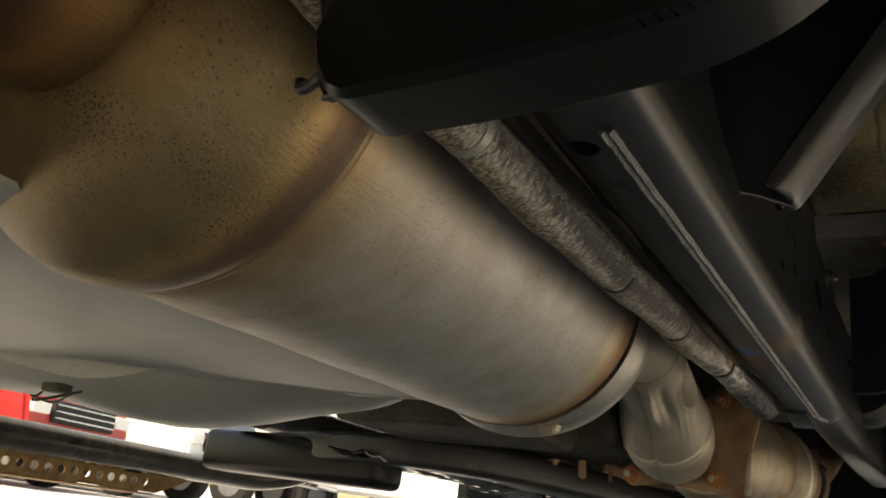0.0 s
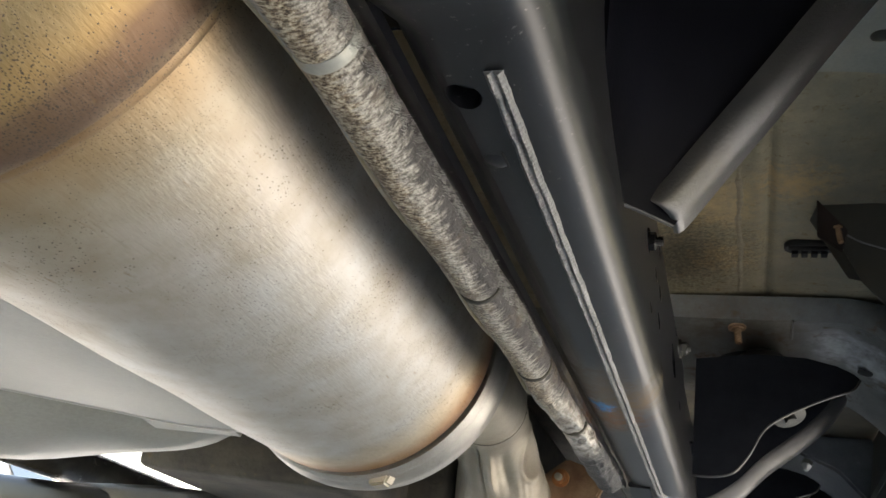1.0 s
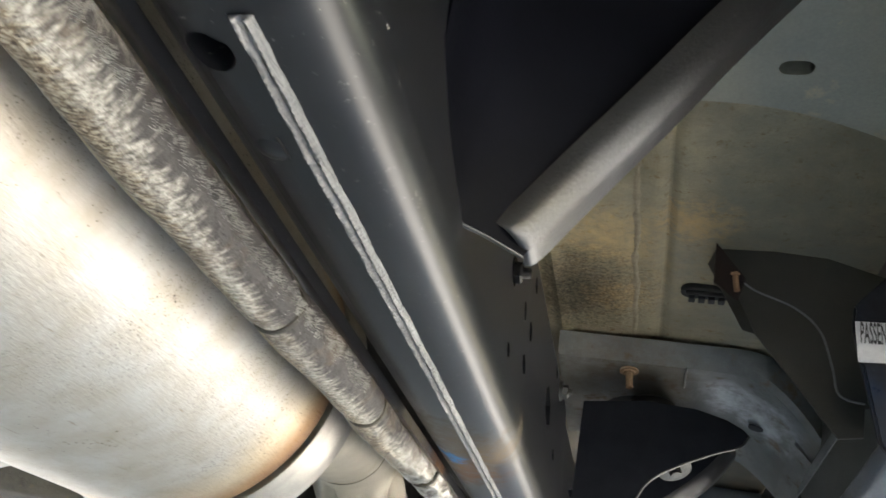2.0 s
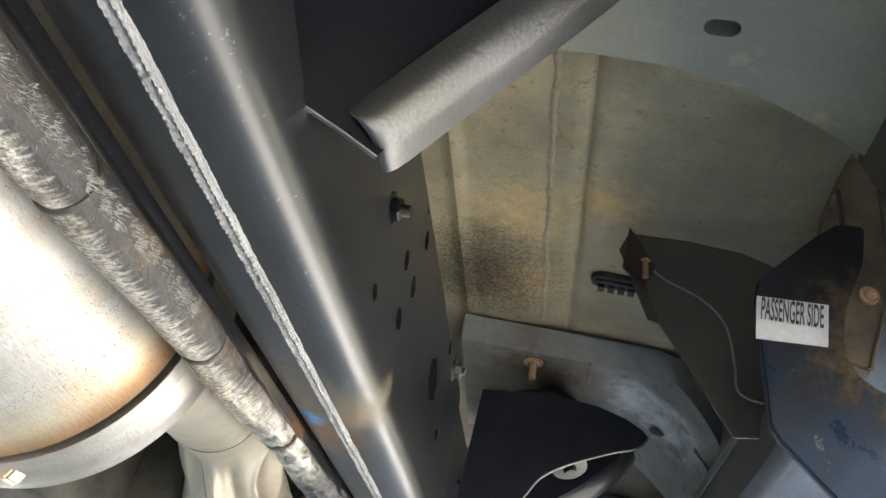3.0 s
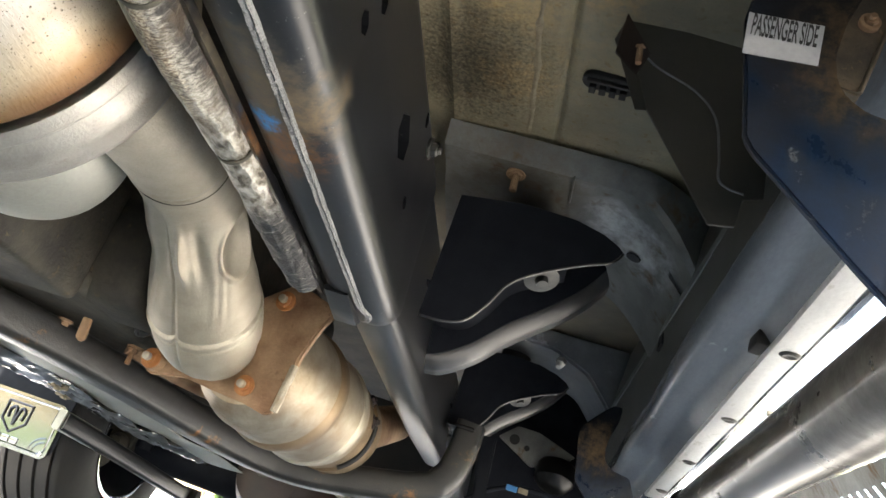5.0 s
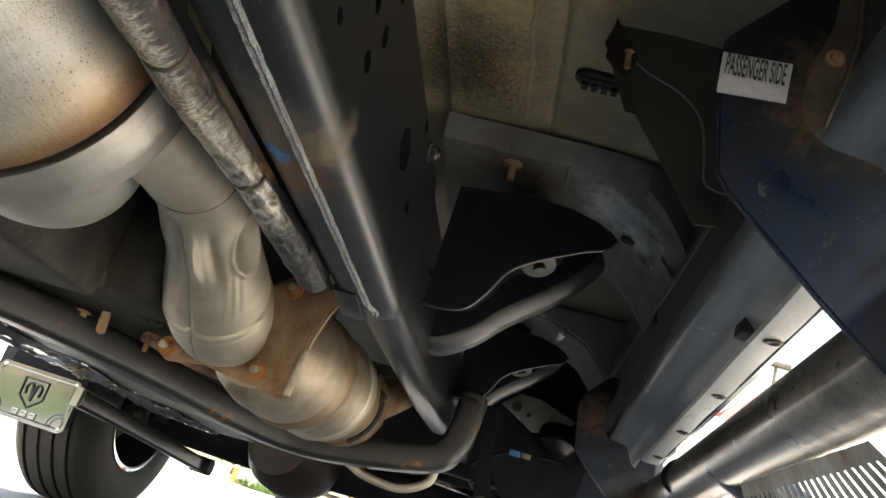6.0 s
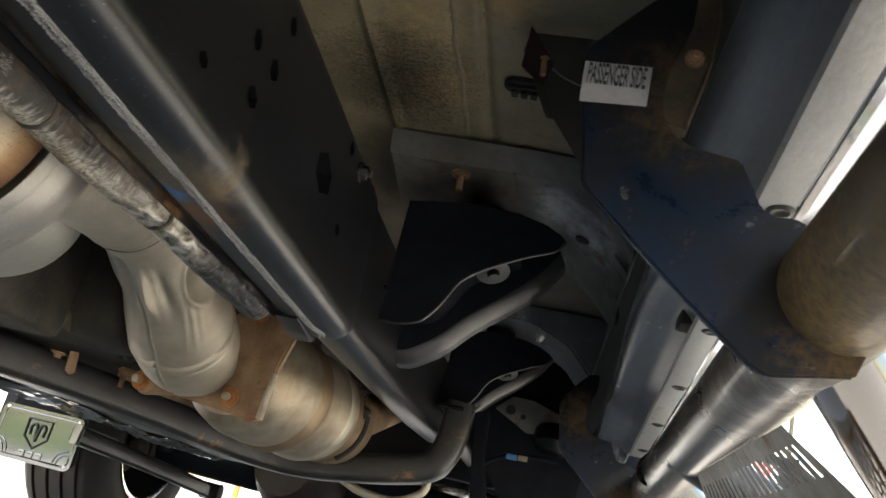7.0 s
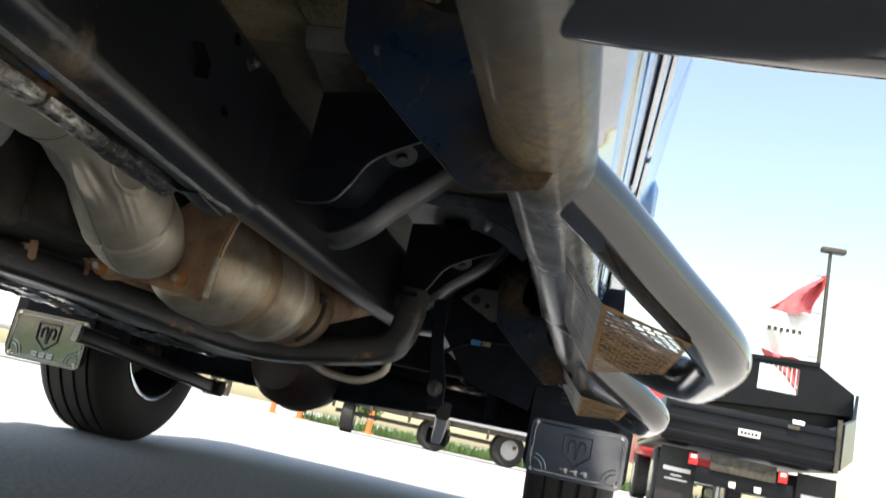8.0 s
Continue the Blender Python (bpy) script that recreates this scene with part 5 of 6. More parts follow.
part("drain_notch", box(0.770, 0.7835, 1.175, 1.210, 0.570, 0.588, 0.003), "void", sill, "dark open notch")

trim = thing("rocker_trim", (0.85, 1.2, 0.58), "polished stainless rocker trim held by screws", "trim")
part("flange", sheet([[(x, y, z - trim_drop(y) + 0.0006 * math.sin(y * 21)) for x, z in ((trim_edge(y), 0.580), (trim_edge(y) + 0.002, 0.5765), (trim_edge(y) + 0.016, 0.5765), (trim_edge(y) + 0.028, 0.5768))] for y in np.linspace(-1.5, 2.0, 120)], 0.002), "trim_dull", trim, "stained dull flange")
part("flange_edge", sheet([[(x, y, z - trim_drop(y)) for x, z in ((trim_edge(y) + 0.0285, 0.5765), (trim_edge(y) + 0.031, 0.574), (trim_edge(y) + 0.037, 0.5745), (trim_edge(y) + 0.039, 0.579))] for y in np.linspace(-1.5, 2.0, 90)], 0.002), "chrome", trim, "polished rolled edge")


def trim_face(y):
    """Side of the trim: a lower bend, then a nearly upright face with a rolled bead."""
    e = trim_edge(y) + 0.0395
    d = trim_drop(y)
    pts = [(e, 0.5805 - d), (e + 0.006, 0.600 - 0.6 * d), (0.852, 0.618 - 0.2 * d)]
    for k in range(24):
        z = 0.630 + 0.085 * k / 23
        x = 0.856 + 0.20 * (z - 0.630)
        for c in (0.672,):
            x += 0.006 * max(0, 1 - ((z - c) / 0.012) ** 2) ** 0.5
        pts.append((x, z))
    return pts


part("face", sheet([[(x + 0.0006 * math.sin(y * 9 + z * 30), y, z) for x, z in trim_face(y)] for y in np.linspace(-1.5, 2.0, 120)], 0.002), "bright_trim", trim)
for y in (-0.02, 0.28, 0.57, 0.88, 1.175, 1.422, 1.674, 1.920):
    part("screw", lathe([(0, 0.0110), (0.0025, 0.0105), (0.0042, 0.007), (0.0030, 0.003), (0.0028, 0.001)], (trim_edge(y) + 0.019, y, 0.5765 - trim_drop(y)), (0, 0, -1), 24), "darksteel", trim)
far_sill = thing("rocker_trim", (-0.85, 1.2, 0.58), "polished stainless rocker trim on the far side", "trim")
part("flange", sheet([[(-x, y, z) for x, z in ((0.797, 0.577), (0.815, 0.574), (0.840, 0.574), (0.862, 0.577), (0.900, 0.588), (0.925, 0.615), (0.938, 0.66), (0.945, 0.78))] for y in np.linspace(-1.5, 2.68, 30)], 0.002), "chrome", far_sill)
part("inner_panel", sheet([[(-x, y, z) for x, z in rocker_profile(y)] for y in np.linspace(-1.5, 2.7, 10)], 0.003), "worn", far_sill)
side = thing("pickup_truck", (0.0, 0.6, 0.9), "glossy dark blue pickup truck body on black tyres", "pickup truck")
part("door", sheet([[(x, y, z) for x, z in ((0.8745, 0.716), (0.896, 0.80), (0.922, 0.90), (0.948, 1.00), (0.972, 1.10), (0.97, 1.25), (0.93, 1.32))] for y in np.linspace(-1.5, 0.46, 10)], 0.004), "body", side)
part("door", sheet([[(x, y, z) for x, z in ((0.8745, 0.716), (0.896, 0.80), (0.922, 0.90), (0.948, 1.00), (0.972, 1.10), (0.97, 1.25), (0.93, 1.32))] for y in np.linspace(0.468, 1.72, 10)], 0.004), "body", side)
part("fender", sheet([[(x, y, z) for x, z in ((0.8745, 0.716), (0.896, 0.80), (0.922, 0.90), (0.948, 1.00), (0.972, 1.10), (0.96, 1.2))] for y in np.linspace(1.728, 2.55, 8)], 0.004), "body", side)
for c, y0, y1 in ((0.790, -1.5, 0.46), (0.790, 0.468, 1.72), (0.790, 1.728, 2.55), (0.865, 0.468, 1.72), (0.865, 1.728, 2.55)):
    x0 = 0.8745 + 0.255 * (c - 0.716)
    part("side_moulding", loft([(y, [(x0 + 0.010 * math.sin(a) ** 0.7 - 0.004 * math.cos(a) * 0.25, c + 0.016 * -math.cos(a)) for a in np.linspace(0.02, math.pi - 0.02, 9)]) for y in np.linspace(y0 + 0.01, y1 - 0.01, 12)]), "chrome", side, "polished side moulding")
part("fender", box(-0.99, -0.93, -1.5, 2.55, 0.70, 1.3, 0.02), "body", side)
part("glasshouse", box(-0.88, 0.88, -1.4, 1.9, 1.30, 1.88, 0.12, 4), "glass", side)
part("bonnet", box(-0.95, 0.95, 1.9, 3.9, 1.10, 1.28, 0.05), "body", side)
part("grille", box(-0.93, 0.93, 3.75, 3.92, 0.62, 1.12, 0.04), "body", side)
part("fender_top", box(0.62, 0.99, 2.5, 3.8, 0.98, 1.14, 0.04), "body", side)
part("fender_top", box(-0.99, -0.62, 2.5, 3.8, 0.98, 1.14, 0.04), "body", side)
# two dark boxes added to keep the blue bonnet and grille dark from below
part("bonnet_backing", box(-0.93, 0.93, 1.92, 3.74, 1.075, 1.098, 0.008), "void", side, "dark panel added under the bonnet")
part("grille_backing", box(-0.82, 0.82, 3.69, 3.745, 0.56, 1.07, 0.01), "void", side, "black panel added behind the grille")
part("bumper", box(-0.98, 0.98, 3.9, 4.08, 0.42, 0.66, 0.04), "chrome", side)
part("bed", box(-0.99, 0.99, -3.6, -1.55, 0.75, 1.35, 0.04), "body", side)


# ---- step bars ----
def hoop_points(y, s=1):
    far = 0.018 * max(0, y - 0.87)
    return [(s * (x + far), v, z) for x, v, z in ((0.803, y - 0.045, 0.475), (0.850, y + 0.018, 0.459), (0.915, y + 0.112, 0.432), (0.972, y + 0.190, 0.408), (0.996, y + 0.238, 0.398), (1.002, y + 0.285, 0.394), (1.002, y + 0.40, 0.393), (0.994, y + 0.435, 0.395), (0.966, y + 0.46, 0.402), (0.90, y + 0.475, 0.430), (0.812, y + 0.48, 0.470))]


def pierced(y, s, a, b, near_edge, far_edge, nu, slots):
    """A plate between two lines a and b across the step, pierced by slots(u, v) and tapered towards its ends."""
    bm = bmesh.new()
    nv = 96
    verts = []
    for v in range(nv + 1):
        row = []
        for u in range(nu + 1):
            q = u / nu
            y0 = y + near_edge[0] + (near_edge[1] - near_edge[0]) * q
            y1 = y + far_edge[0] + (far_edge[1] - far_edge[0]) * q
            x, z = a[0] + (b[0] - a[0]) * q, a[1] + (b[1] - a[1]) * q
            row.append(bm.verts.new((s * x, y0 + (y1 - y0) * v / nv, z + 0.0008 * noise.noise((x * 60, v * 0.3, 1.0)))))
        verts.append(row)
    for v in range(nv):
        for u in range(nu):
            if 2 <= u < nu - 2 and 2 <= v < nv - 2 and slots(u, v):
                continue
            bm.faces.new((verts[v][u], verts[v][u + 1], verts[v + 1][u + 1], verts[v + 1][u]))
    for w in [w for w in bm.verts if not w.link_faces]:
        bm.verts.remove(w)
    bmesh.ops.solidify(bm, geom=list(bm.faces), thickness=0.0026)
    return bm


def long_slots(u, v):
    return v % 4 < 1 and 5 <= u < 14


def staggered_slots(u, v):
    return v % 4 < 2 and (u + 2 * ((v // 4) % 2)) % 4 < 3


def step_bar(name, s, label):
    t = thing(name, (s * 0.805, 0.8, 0.474), label, "step bar")
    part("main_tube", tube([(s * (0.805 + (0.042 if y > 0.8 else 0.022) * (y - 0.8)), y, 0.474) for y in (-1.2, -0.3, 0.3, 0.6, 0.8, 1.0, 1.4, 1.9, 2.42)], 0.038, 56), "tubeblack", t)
    part("hoop", tube([tuple(p) for p in smooth_line([(s * 0.812, 0.590, 0.474), (s * 0.88, 0.588, 0.471), (s * 0.95, 0.582, 0.468), (s * 1.06, 0.56, 0.462), (s * 1.13, 0.48, 0.455), (s * 1.14, 0.1, 0.44), (s * 1.0, -0.1, 0.45), (s * 0.812, -0.25, 0.466)], 7)], 0.031, 32), "hoopblack", t)
    for y in (0.87, 1.65):
        part("hoop", tube([tuple(p) for p in smooth_line(hoop_points(y, s), 7)], 0.0285, 32), "hoopblack", t)
        fold = (0.867, 0.386)
        part("riser", pierced(y, s, (0.828, 0.436), fold, (0.097, 0.045), (0.430, 0.485), 20, long_slots), "riser", t, "worn slotted steel riser")
        part("step_tread", pierced(y, s, fold, (0.955, 0.386), (0.045, 0.150), (0.485, 0.380), 32, staggered_slots), "mesh", t, "rusty slotted step plate")
    return t


step_bar("step_bar", 1, "black tubular step bar with drop-down hoops and rusty treads")


def far_step_bar():
    t = thing("step_bar", (-0.9, 0.9, 0.4), "black tubular step bar with a punched tread on the far side", "step bar")
    part("main_tube", tube([(-0.805, -1.2, 0.474), (-0.805, 0.8, 0.474), (-0.805, 2.42, 0.474)], 0.038, 32), "tubeblack", t)
    part("drop_bar", tube([tuple(p) for p in smooth_line([(-0.812, 0.22, 0.47), (-0.93, 0.30, 0.38), (-0.99, 0.42, 0.342), (-1.0, 0.6, 0.338), (-1.0, 1.0, 0.338), (-1.0, 1.5, 0.338), (-0.99, 1.66, 0.342), (-0.93, 1.76, 0.38), (-0.812, 1.82, 0.47)], 7)], 0.030, 32), "tubeblack", t)
    strip = part("step_tread", box(-1.012, -1.008, 0.55, 1.34, 0.269, 0.312, 0.001), "mesh", t, "rusty punched step edge")
    cut(strip, shifted([lathe([(-0.02, 0.0088), (0.02, 0.0088)], (-1.01, 0.575 + 0.0305 * k, 0.290), (1, 0, 0), 18) for k in range(25)], t))
    part("tread_fold", sheet([[(-1.012 - 0.10 * u, y, 0.268 - 0.004 * u) for u in (0, 0.5, 1)] for y in np.linspace(0.55, 1.34, 6)], 0.003), "mesh", t)
    part("tread_end", extrude([(-1.012, 1.34, 0.312), (-1.012, 1.34, 0.268), (-1.012, 1.42, 0.300), (-1.012, 1.44, 0.316)], (0.003, 0, 0)), "mesh", t)
    part("tread_hanger", box(-1.010, -0.992, 0.62, 0.66, 0.305, 0.34, 0.002), "black", t)
    part("tread_hanger", box(-1.010, -0.992, 1.24, 1.28, 0.305, 0.34, 0.002), "black", t)


far_step_bar()


def hanger(y, label, mirrored=False, sticker=False):
    t = thing("step_bracket", (0.72, y, 0.5), label, "bracket", group="step bar brackets")
    dx = 0.0 if sticker else 0.030
    prof = [(0.700, 0.668), (0.684, 0.668), (0.669, 0.654), (0.6348, 0.6135), (0.6332, 0.598), (0.6465, 0.516), (0.652, 0.508), (0.7146, 0.4528), (0.756, 0.4195), (0.766, 0.4155), (0.812, 0.4245), (0.818, 0.440), (0.806, 0.470), (0.792, 0.505), (0.774, 0.5144), (0.762, 0.5130), (0.7534, 0.518), (0.7475, 0.531), (0.7395, 0.5465), (0.7083, 0.5513), (0.697, 0.558), (0.690, 0.568), (0.687, 0.585), (0.690, 0.610), (0.699, 0.640)]
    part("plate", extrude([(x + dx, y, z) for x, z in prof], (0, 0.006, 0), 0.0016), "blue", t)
    if sticker:
        strap = [(0.686, 0.570), (0.7055, 0.567), (0.7150, 0.615), (0.7177, 0.640), (0.7165, 0.668), (0.7124, 0.706), (0.695, 0.738), (0.6874, 0.718), (0.679, 0.690), (0.670, 0.640)]
        part("upper_strap", extrude([(x, y + 0.008, z) for x, z in strap], (0, 0.014, 0), 0.0014), "strap_dust", t, "dusty brown strap with a pointed top")
        part("strap_rib", tube(smooth_line([(0.7045, y + 0.007, 0.568), (0.7140, y + 0.007, 0.615), (0.7167, y + 0.007, 0.640), (0.7155, y + 0.007, 0.668), (0.7115, y + 0.007, 0.705)], 5), 0.0014, 8), "strap_dust", t)
        part("plate_bolt", bolt((0.7035, y + 0.007, 0.6185), (0, -1, 0), 0.0043, 0.006, True, 0.002), "rust", t, "rusty bolt")
        part("strap_slot", extrude([(0.6835, y + 0.0072, 0.703), (0.6872, y + 0.0072, 0.702), (0.6905, y + 0.0072, 0.669), (0.6880, y + 0.0072, 0.662)], (0, 0.004, 0), 0.0006), "void", t)
    if sticker:
        x0, z0, w, h = 0.6345, 0.5735, 0.0432, 0.0295
        lab = part("sticker", extrude([(x0 + 0.001, y - 0.0008, z0 - 0.003), (x0 + w, y - 0.0008, z0), (x0 + w, y - 0.0008, z0 + h), (x0, y - 0.0008, z0 + h - 0.002)], (0, 0.0006, 0), 0.0002), "label", t, "white sticker with black lettering")
        cu = bpy.data.curves.new("lettering", "FONT")
        cu.body, cu.size, cu.align_x, cu.align_y, cu.extrude = "PASSENGER SIDE", 0.0225, "CENTER", "CENTER", 0.0001
        cu.offset = 0.0003
        tmp = new("tmp", cu)
        bpy.context.view_layer.update()
        me = bpy.data.meshes.new_from_object(tmp.evaluated_get(bpy.context.evaluated_depsgraph_get()))
        bpy.data.objects.remove(tmp)
        me.materials.clear()
        me.materials.append(M["ink"])
        wide = max(v.co.x for v in me.vertices) - min(v.co.x for v in me.vertices)
        off = Vector(lab["off"])
        for v in me.vertices:
            a, b = v.co.x / wide * w * 0.86, v.co.y
            v.co = Vector((x0 + w / 2 + a, y - 0.0011 - v.co.z, z0 + h / 2 + 0.0040 + b + a * 0.03)) - off
        ob = new("lettering", me)
        ob.parent = lab
        ob["off"] = tuple(off)
    return t


hanger(0.767, "navy enamelled bracket plate with a white side sticker", sticker=True)
hanger(1.895, "navy enamelled bracket plate in shade farther along")


# ---- wheels and axle ----
def flat(bm):
    """Stand a piece on the level ground rather than on the raked vehicle."""
    bm.transform(TRUCK.inverted())
    return bm


def wheel(x):
    s = 1 if x > 0 else -1
    R0, W = 0.40, 0.133
    prof = [(-W + 0.01, 0.235), (-W, 0.25), (-W - 0.006, 0.30), (-W - 0.002, 0.35), (-W + 0.012, 0.380), (-W + 0.03, 0.394)]
    tr = []
    for c in (-0.075, -0.025, 0.025, 0.075):
        tr += [(c - 0.0065, R0), (c - 0.005, R0 - 0.010), (c + 0.005, R0 - 0.010), (c + 0.0065, R0)]
    prof += [(-0.098, R0 - 0.002)] + tr + [(0.098, R0 - 0.002)] + [(-a, r) for a, r in prof[::-1]]
    t = part("front_wheel", flat(lathe(prof, (x, 3.16, R0), (1, 0, 0), 120, True)), "rubber", side, "black ribbed road tyre on a bright rim")
    rim = [(-W + 0.010, 0.240), (-W + 0.006, 0.240), (-W + 0.006, 0.228), (-W + 0.02, 0.218), (-0.02, 0.205), (0.06, 0.20), (0.07, 0.10), (0.075, 0.02), (0.08, 0.02), (0.085, 0.10), (W - 0.02, 0.216), (W - 0.006, 0.228), (W - 0.006, 0.240), (W - 0.010, 0.240)]
    part("rim", flat(lathe([(s * a, r) for a, r in rim], (x, 3.16, R0), (1, 0, 0), 72, True)), "rimblack", t, "dark rim barrel")
    part("rim_lip", flat(lathe([(-s * (W - 0.004), 0.224), (-s * (W - 0.001), 0.232), (-s * (W + 0.001), 0.240), (-s * (W - 0.006), 0.242)], (x, 3.16, R0), (1, 0, 0), 72, True)), "chrome", t, "bright rim lip")
    part("brake_disc", flat(lathe([(0.0, 0.16), (-s * 0.02, 0.16), (-s * 0.022, 0.06), (-s * 0.09, 0.05)], (x, 3.16, R0), (1, 0, 0), 48)), "dark", t)
    part("knuckle", flat(join(box(min(x - s * 0.16, x - s * 0.06), max(x - s * 0.16, x - s * 0.06), 3.08, 3.22, R0 - 0.09, R0 + 0.10, 0.02), lathe([(0, 0.03), (0.03, 0.035), (0.06, 0.02)], (x - s * 0.12, 3.08, R0 - 0.06), (0, -1, 0), 16))), "dark", t)
    return t


wheel(-0.825)
wheel(0.885)


def mud_flap(x, lean):
    t = thing("mud_flap", (x, 2.72, 0.25), "dark polished mud flap with a raised shield emblem", "mud flap", group="mud flaps")

    def rounded(w, h, r, cx, cz, y):
        pts = []
        for sx, sz, a0 in ((1, -1, -90), (1, 1, 0), (-1, 1, 90), (-1, -1, 180)):
            for k in range(5):
                a = radians(a0 + 22.5 * k)
                pts.append((cx + sx * (w - r) + r * math.cos(a), y, cz + sz * (h - r) + r * math.sin(a)))
        return pts
    part("sheet", extrude(rounded(0.150, 0.17, 0.03, x, 0.42, 2.722), (0, 0.006, 0), 0.001), "satin", t)
    part("plate", extrude(rounded(0.140, 0.080, 0.02, x, 0.322, 2.716), (0, 0.004, 0), 0.001), "flapsteel", t)
    part("raised_border", tube(rounded(0.128, 0.068, 0.018, x, 0.322, 2.7155) + rounded(0.128, 0.068, 0.018, x, 0.322, 2.7155)[:1], 0.003, 8), "flapsteel", t)
    for a in (-1, 1):
        for r in (0.030, 0.042):
            part("raised_arc", tube([(x + a * (0.122 - r * math.cos(q)), 2.7155, 0.258 + r * math.sin(q)) for q in np.linspace(0, 1.5, 9)], 0.0025, 8), "flapsteel", t)
    z0 = 0.333
    shield = [(x - 0.040, z0 + 0.038), (x + 0.040, z0 + 0.038), (x + 0.039, z0 - 0.016), (x, z0 - 0.048), (x - 0.039, z0 - 0.016)]
    part("emblem", tube([(a, 2.714, b) for a, b in shield + shield[:1]], 0.0035, 8), "rimblack", t, "raised shield outline")
    part("emblem_bar", join(tube(smooth_line([(x - 0.022, 2.714, z0 - 0.01), (x - 0.024, 2.714, z0 + 0.016), (x - 0.008, 2.714, z0 + 0.022), (x, 2.714, z0 - 0.028)], 5), 0.004, 8), tube(smooth_line([(x + 0.022, 2.714, z0 - 0.01), (x + 0.024, 2.714, z0 + 0.016), (x + 0.008, 2.714, z0 + 0.022), (x, 2.714, z0 - 0.028)], 5), 0.004, 8)), "rimblack", t)
    for k in range(3):
        part("emblem_block", box(x - 0.040 + k * 0.029, x - 0.018 + k * 0.029, 2.712, 2.717, 0.258, 0.276, 0.001), "flapsteel", t)
    for k in range(4):
        part("louvre", box(x - 0.07, x + 0.07, 2.718, 2.723, 0.455 + 0.014 * k, 0.461 + 0.014 * k, 0.001), "rubber", t)
    for a in (-1, 1):
        for b in (0.256, 0.390):
            part("screw", lathe([(0, 0.006), (0.003, 0.005)], (x + a * 0.122, 2.716, b), (0, -1, 0), 14), "steel", t)
    t.matrix_world = t.matrix_world @ pose(0, 0, 0, lean)
    return t


mud_flap(-0.866, 1.8)
mud_flap(0.888, 6.0)

def wheel_house(s):
    t = thing("wheel_liner", (s * 0.75, 3.16, 0.6), "black plastic wheel house liner over the front tyre", "liner", group="wheel liners")
    part("arch", sheet([[(s * x, 3.16 - 0.50 * math.cos(a), 0.42 + 0.50 * math.sin(a)) for x in (0.60, 0.72, 0.84, 0.96)] for a in np.linspace(0.15, 2.99, 24)], 0.004), "satin", t)
    part("inner_wall", sheet([[(s * 0.60, 3.16 - 0.50 * math.cos(a) * u, 0.42 + 0.50 * math.sin(a) * (0.55 + 0.45 * u)) for u in (1, 0.8, 0.6)] for a in np.linspace(0.15, 2.99, 24)], 0.004), "satin", t)
    if s > 0:
        part("rear_panel", extrude([(0.47, 2.50, 0.83), (0.47, 2.50, 0.56), (0.56, 2.50, 0.44), (0.74, 2.50, 0.40), (0.78, 2.50, 0.83)], (0, 0.004, 0), 0.001), "satin", t)


wheel_house(1)
wheel_house(-1)

axle = thing("front_axle", (0, 3.16, 0.4), "black front axle with differential and links", "axle")
part("tube", tube([(-0.78, 3.16, 0.40, 0.05), (-0.62, 3.16, 0.40, 0.066), (-0.30, 3.16, 0.405, 0.078), (0.1, 3.16, 0.41, 0.066), (0.4, 3.16, 0.415, 0.050), (0.78, 3.16, 0.415, 0.045)], seg=28), "satin", axle)
part("differential", lathe([(-0.19, 0.04), (-0.17, 0.11), (-0.10, 0.150), (0.0, 0.165), (0.1, 0.14), (0.15, 0.07)], (-0.12, 3.12, 0.435), (0.25, 1, 0), 36), "reddark", axle, "dull red-brown housing")
part("track_bar", tube([(-0.62, 3.36, 0.44), (0.5, 3.33, 0.40)], 0.018, 16), "dark", axle)
for s in (-1, 1):
    part("radius_arm", beam([tuple(p) for p in smooth_line([(s * 0.535, 2.36, 0.345), (s * 0.49, 2.65, 0.325), (s * 0.42, 3.08, 0.290)], 8)], 0.018, 0.023, 0.008), "rail", axle)
    if s < 0:
        part("arm_sleeve", beam([tuple(p) for p in smooth_line([(s * 0.536, 2.355, 0.3455), (s * 0.512, 2.52, 0.336)], 6)], 0.011, 0.0250, 0.004), "shield", axle, "pale dusty arm sleeve")
    part("arm_bush", lathe([(-0.035, 0.024), (-0.033, 0.028), (0.033, 0.028), (0.035, 0.024)], (s * 0.42, 3.09, 0.292), (1, 0, 0), 20), "rubber", axle)
    part("spring", tube([(s * 0.52 + 0.065 * math.cos(a), 3.16 + 0.065 * math.sin(a), 0.47 + 0.012 * a) for a in np.linspace(0, 32, 160)], 0.008, 8), "satin", axle)
    part("damper", tube([(s * 0.60, 3.02, 0.38), (s * 0.56, 2.98, 0.85)], 0.028, 18), "satin", axle)
strut = thing("link_bracket", (0.51, 2.2, 0.48), "black steel link bracket with a bolt beside the crossmember", "bracket")
part("strap", extrude([(0.478, 2.2, 0.600), (0.512, 2.2, 0.606), (0.520, 2.2, 0.50), (0.548, 2.2, 0.400), (0.552, 2.2, 0.345), (0.515, 2.2, 0.335), (0.508, 2.2, 0.40), (0.492, 2.2, 0.50)], (0, 0.030, 0), 0.004), "satin", strut)
part("link_bolt", bolt((0.527, 2.197, 0.385), (0, -1, 0), 0.013, 0.012, True, 0.006), "darksteel", strut)
outrig = thing("body_bracket", (0.58, 2.45, 0.66), "rust-dusted grey pressed bracket with two holes", "bracket")
part("web", extrude([(0.505, 2.45, 0.662), (0.545, 2.45, 0.700), (0.60, 2.45, 0.700), (0.700, 2.45, 0.668), (0.672, 2.45, 0.636), (0.600, 2.45, 0.612)], (0.0, 0.012, 0.0), 0.002), "sill2", outrig)
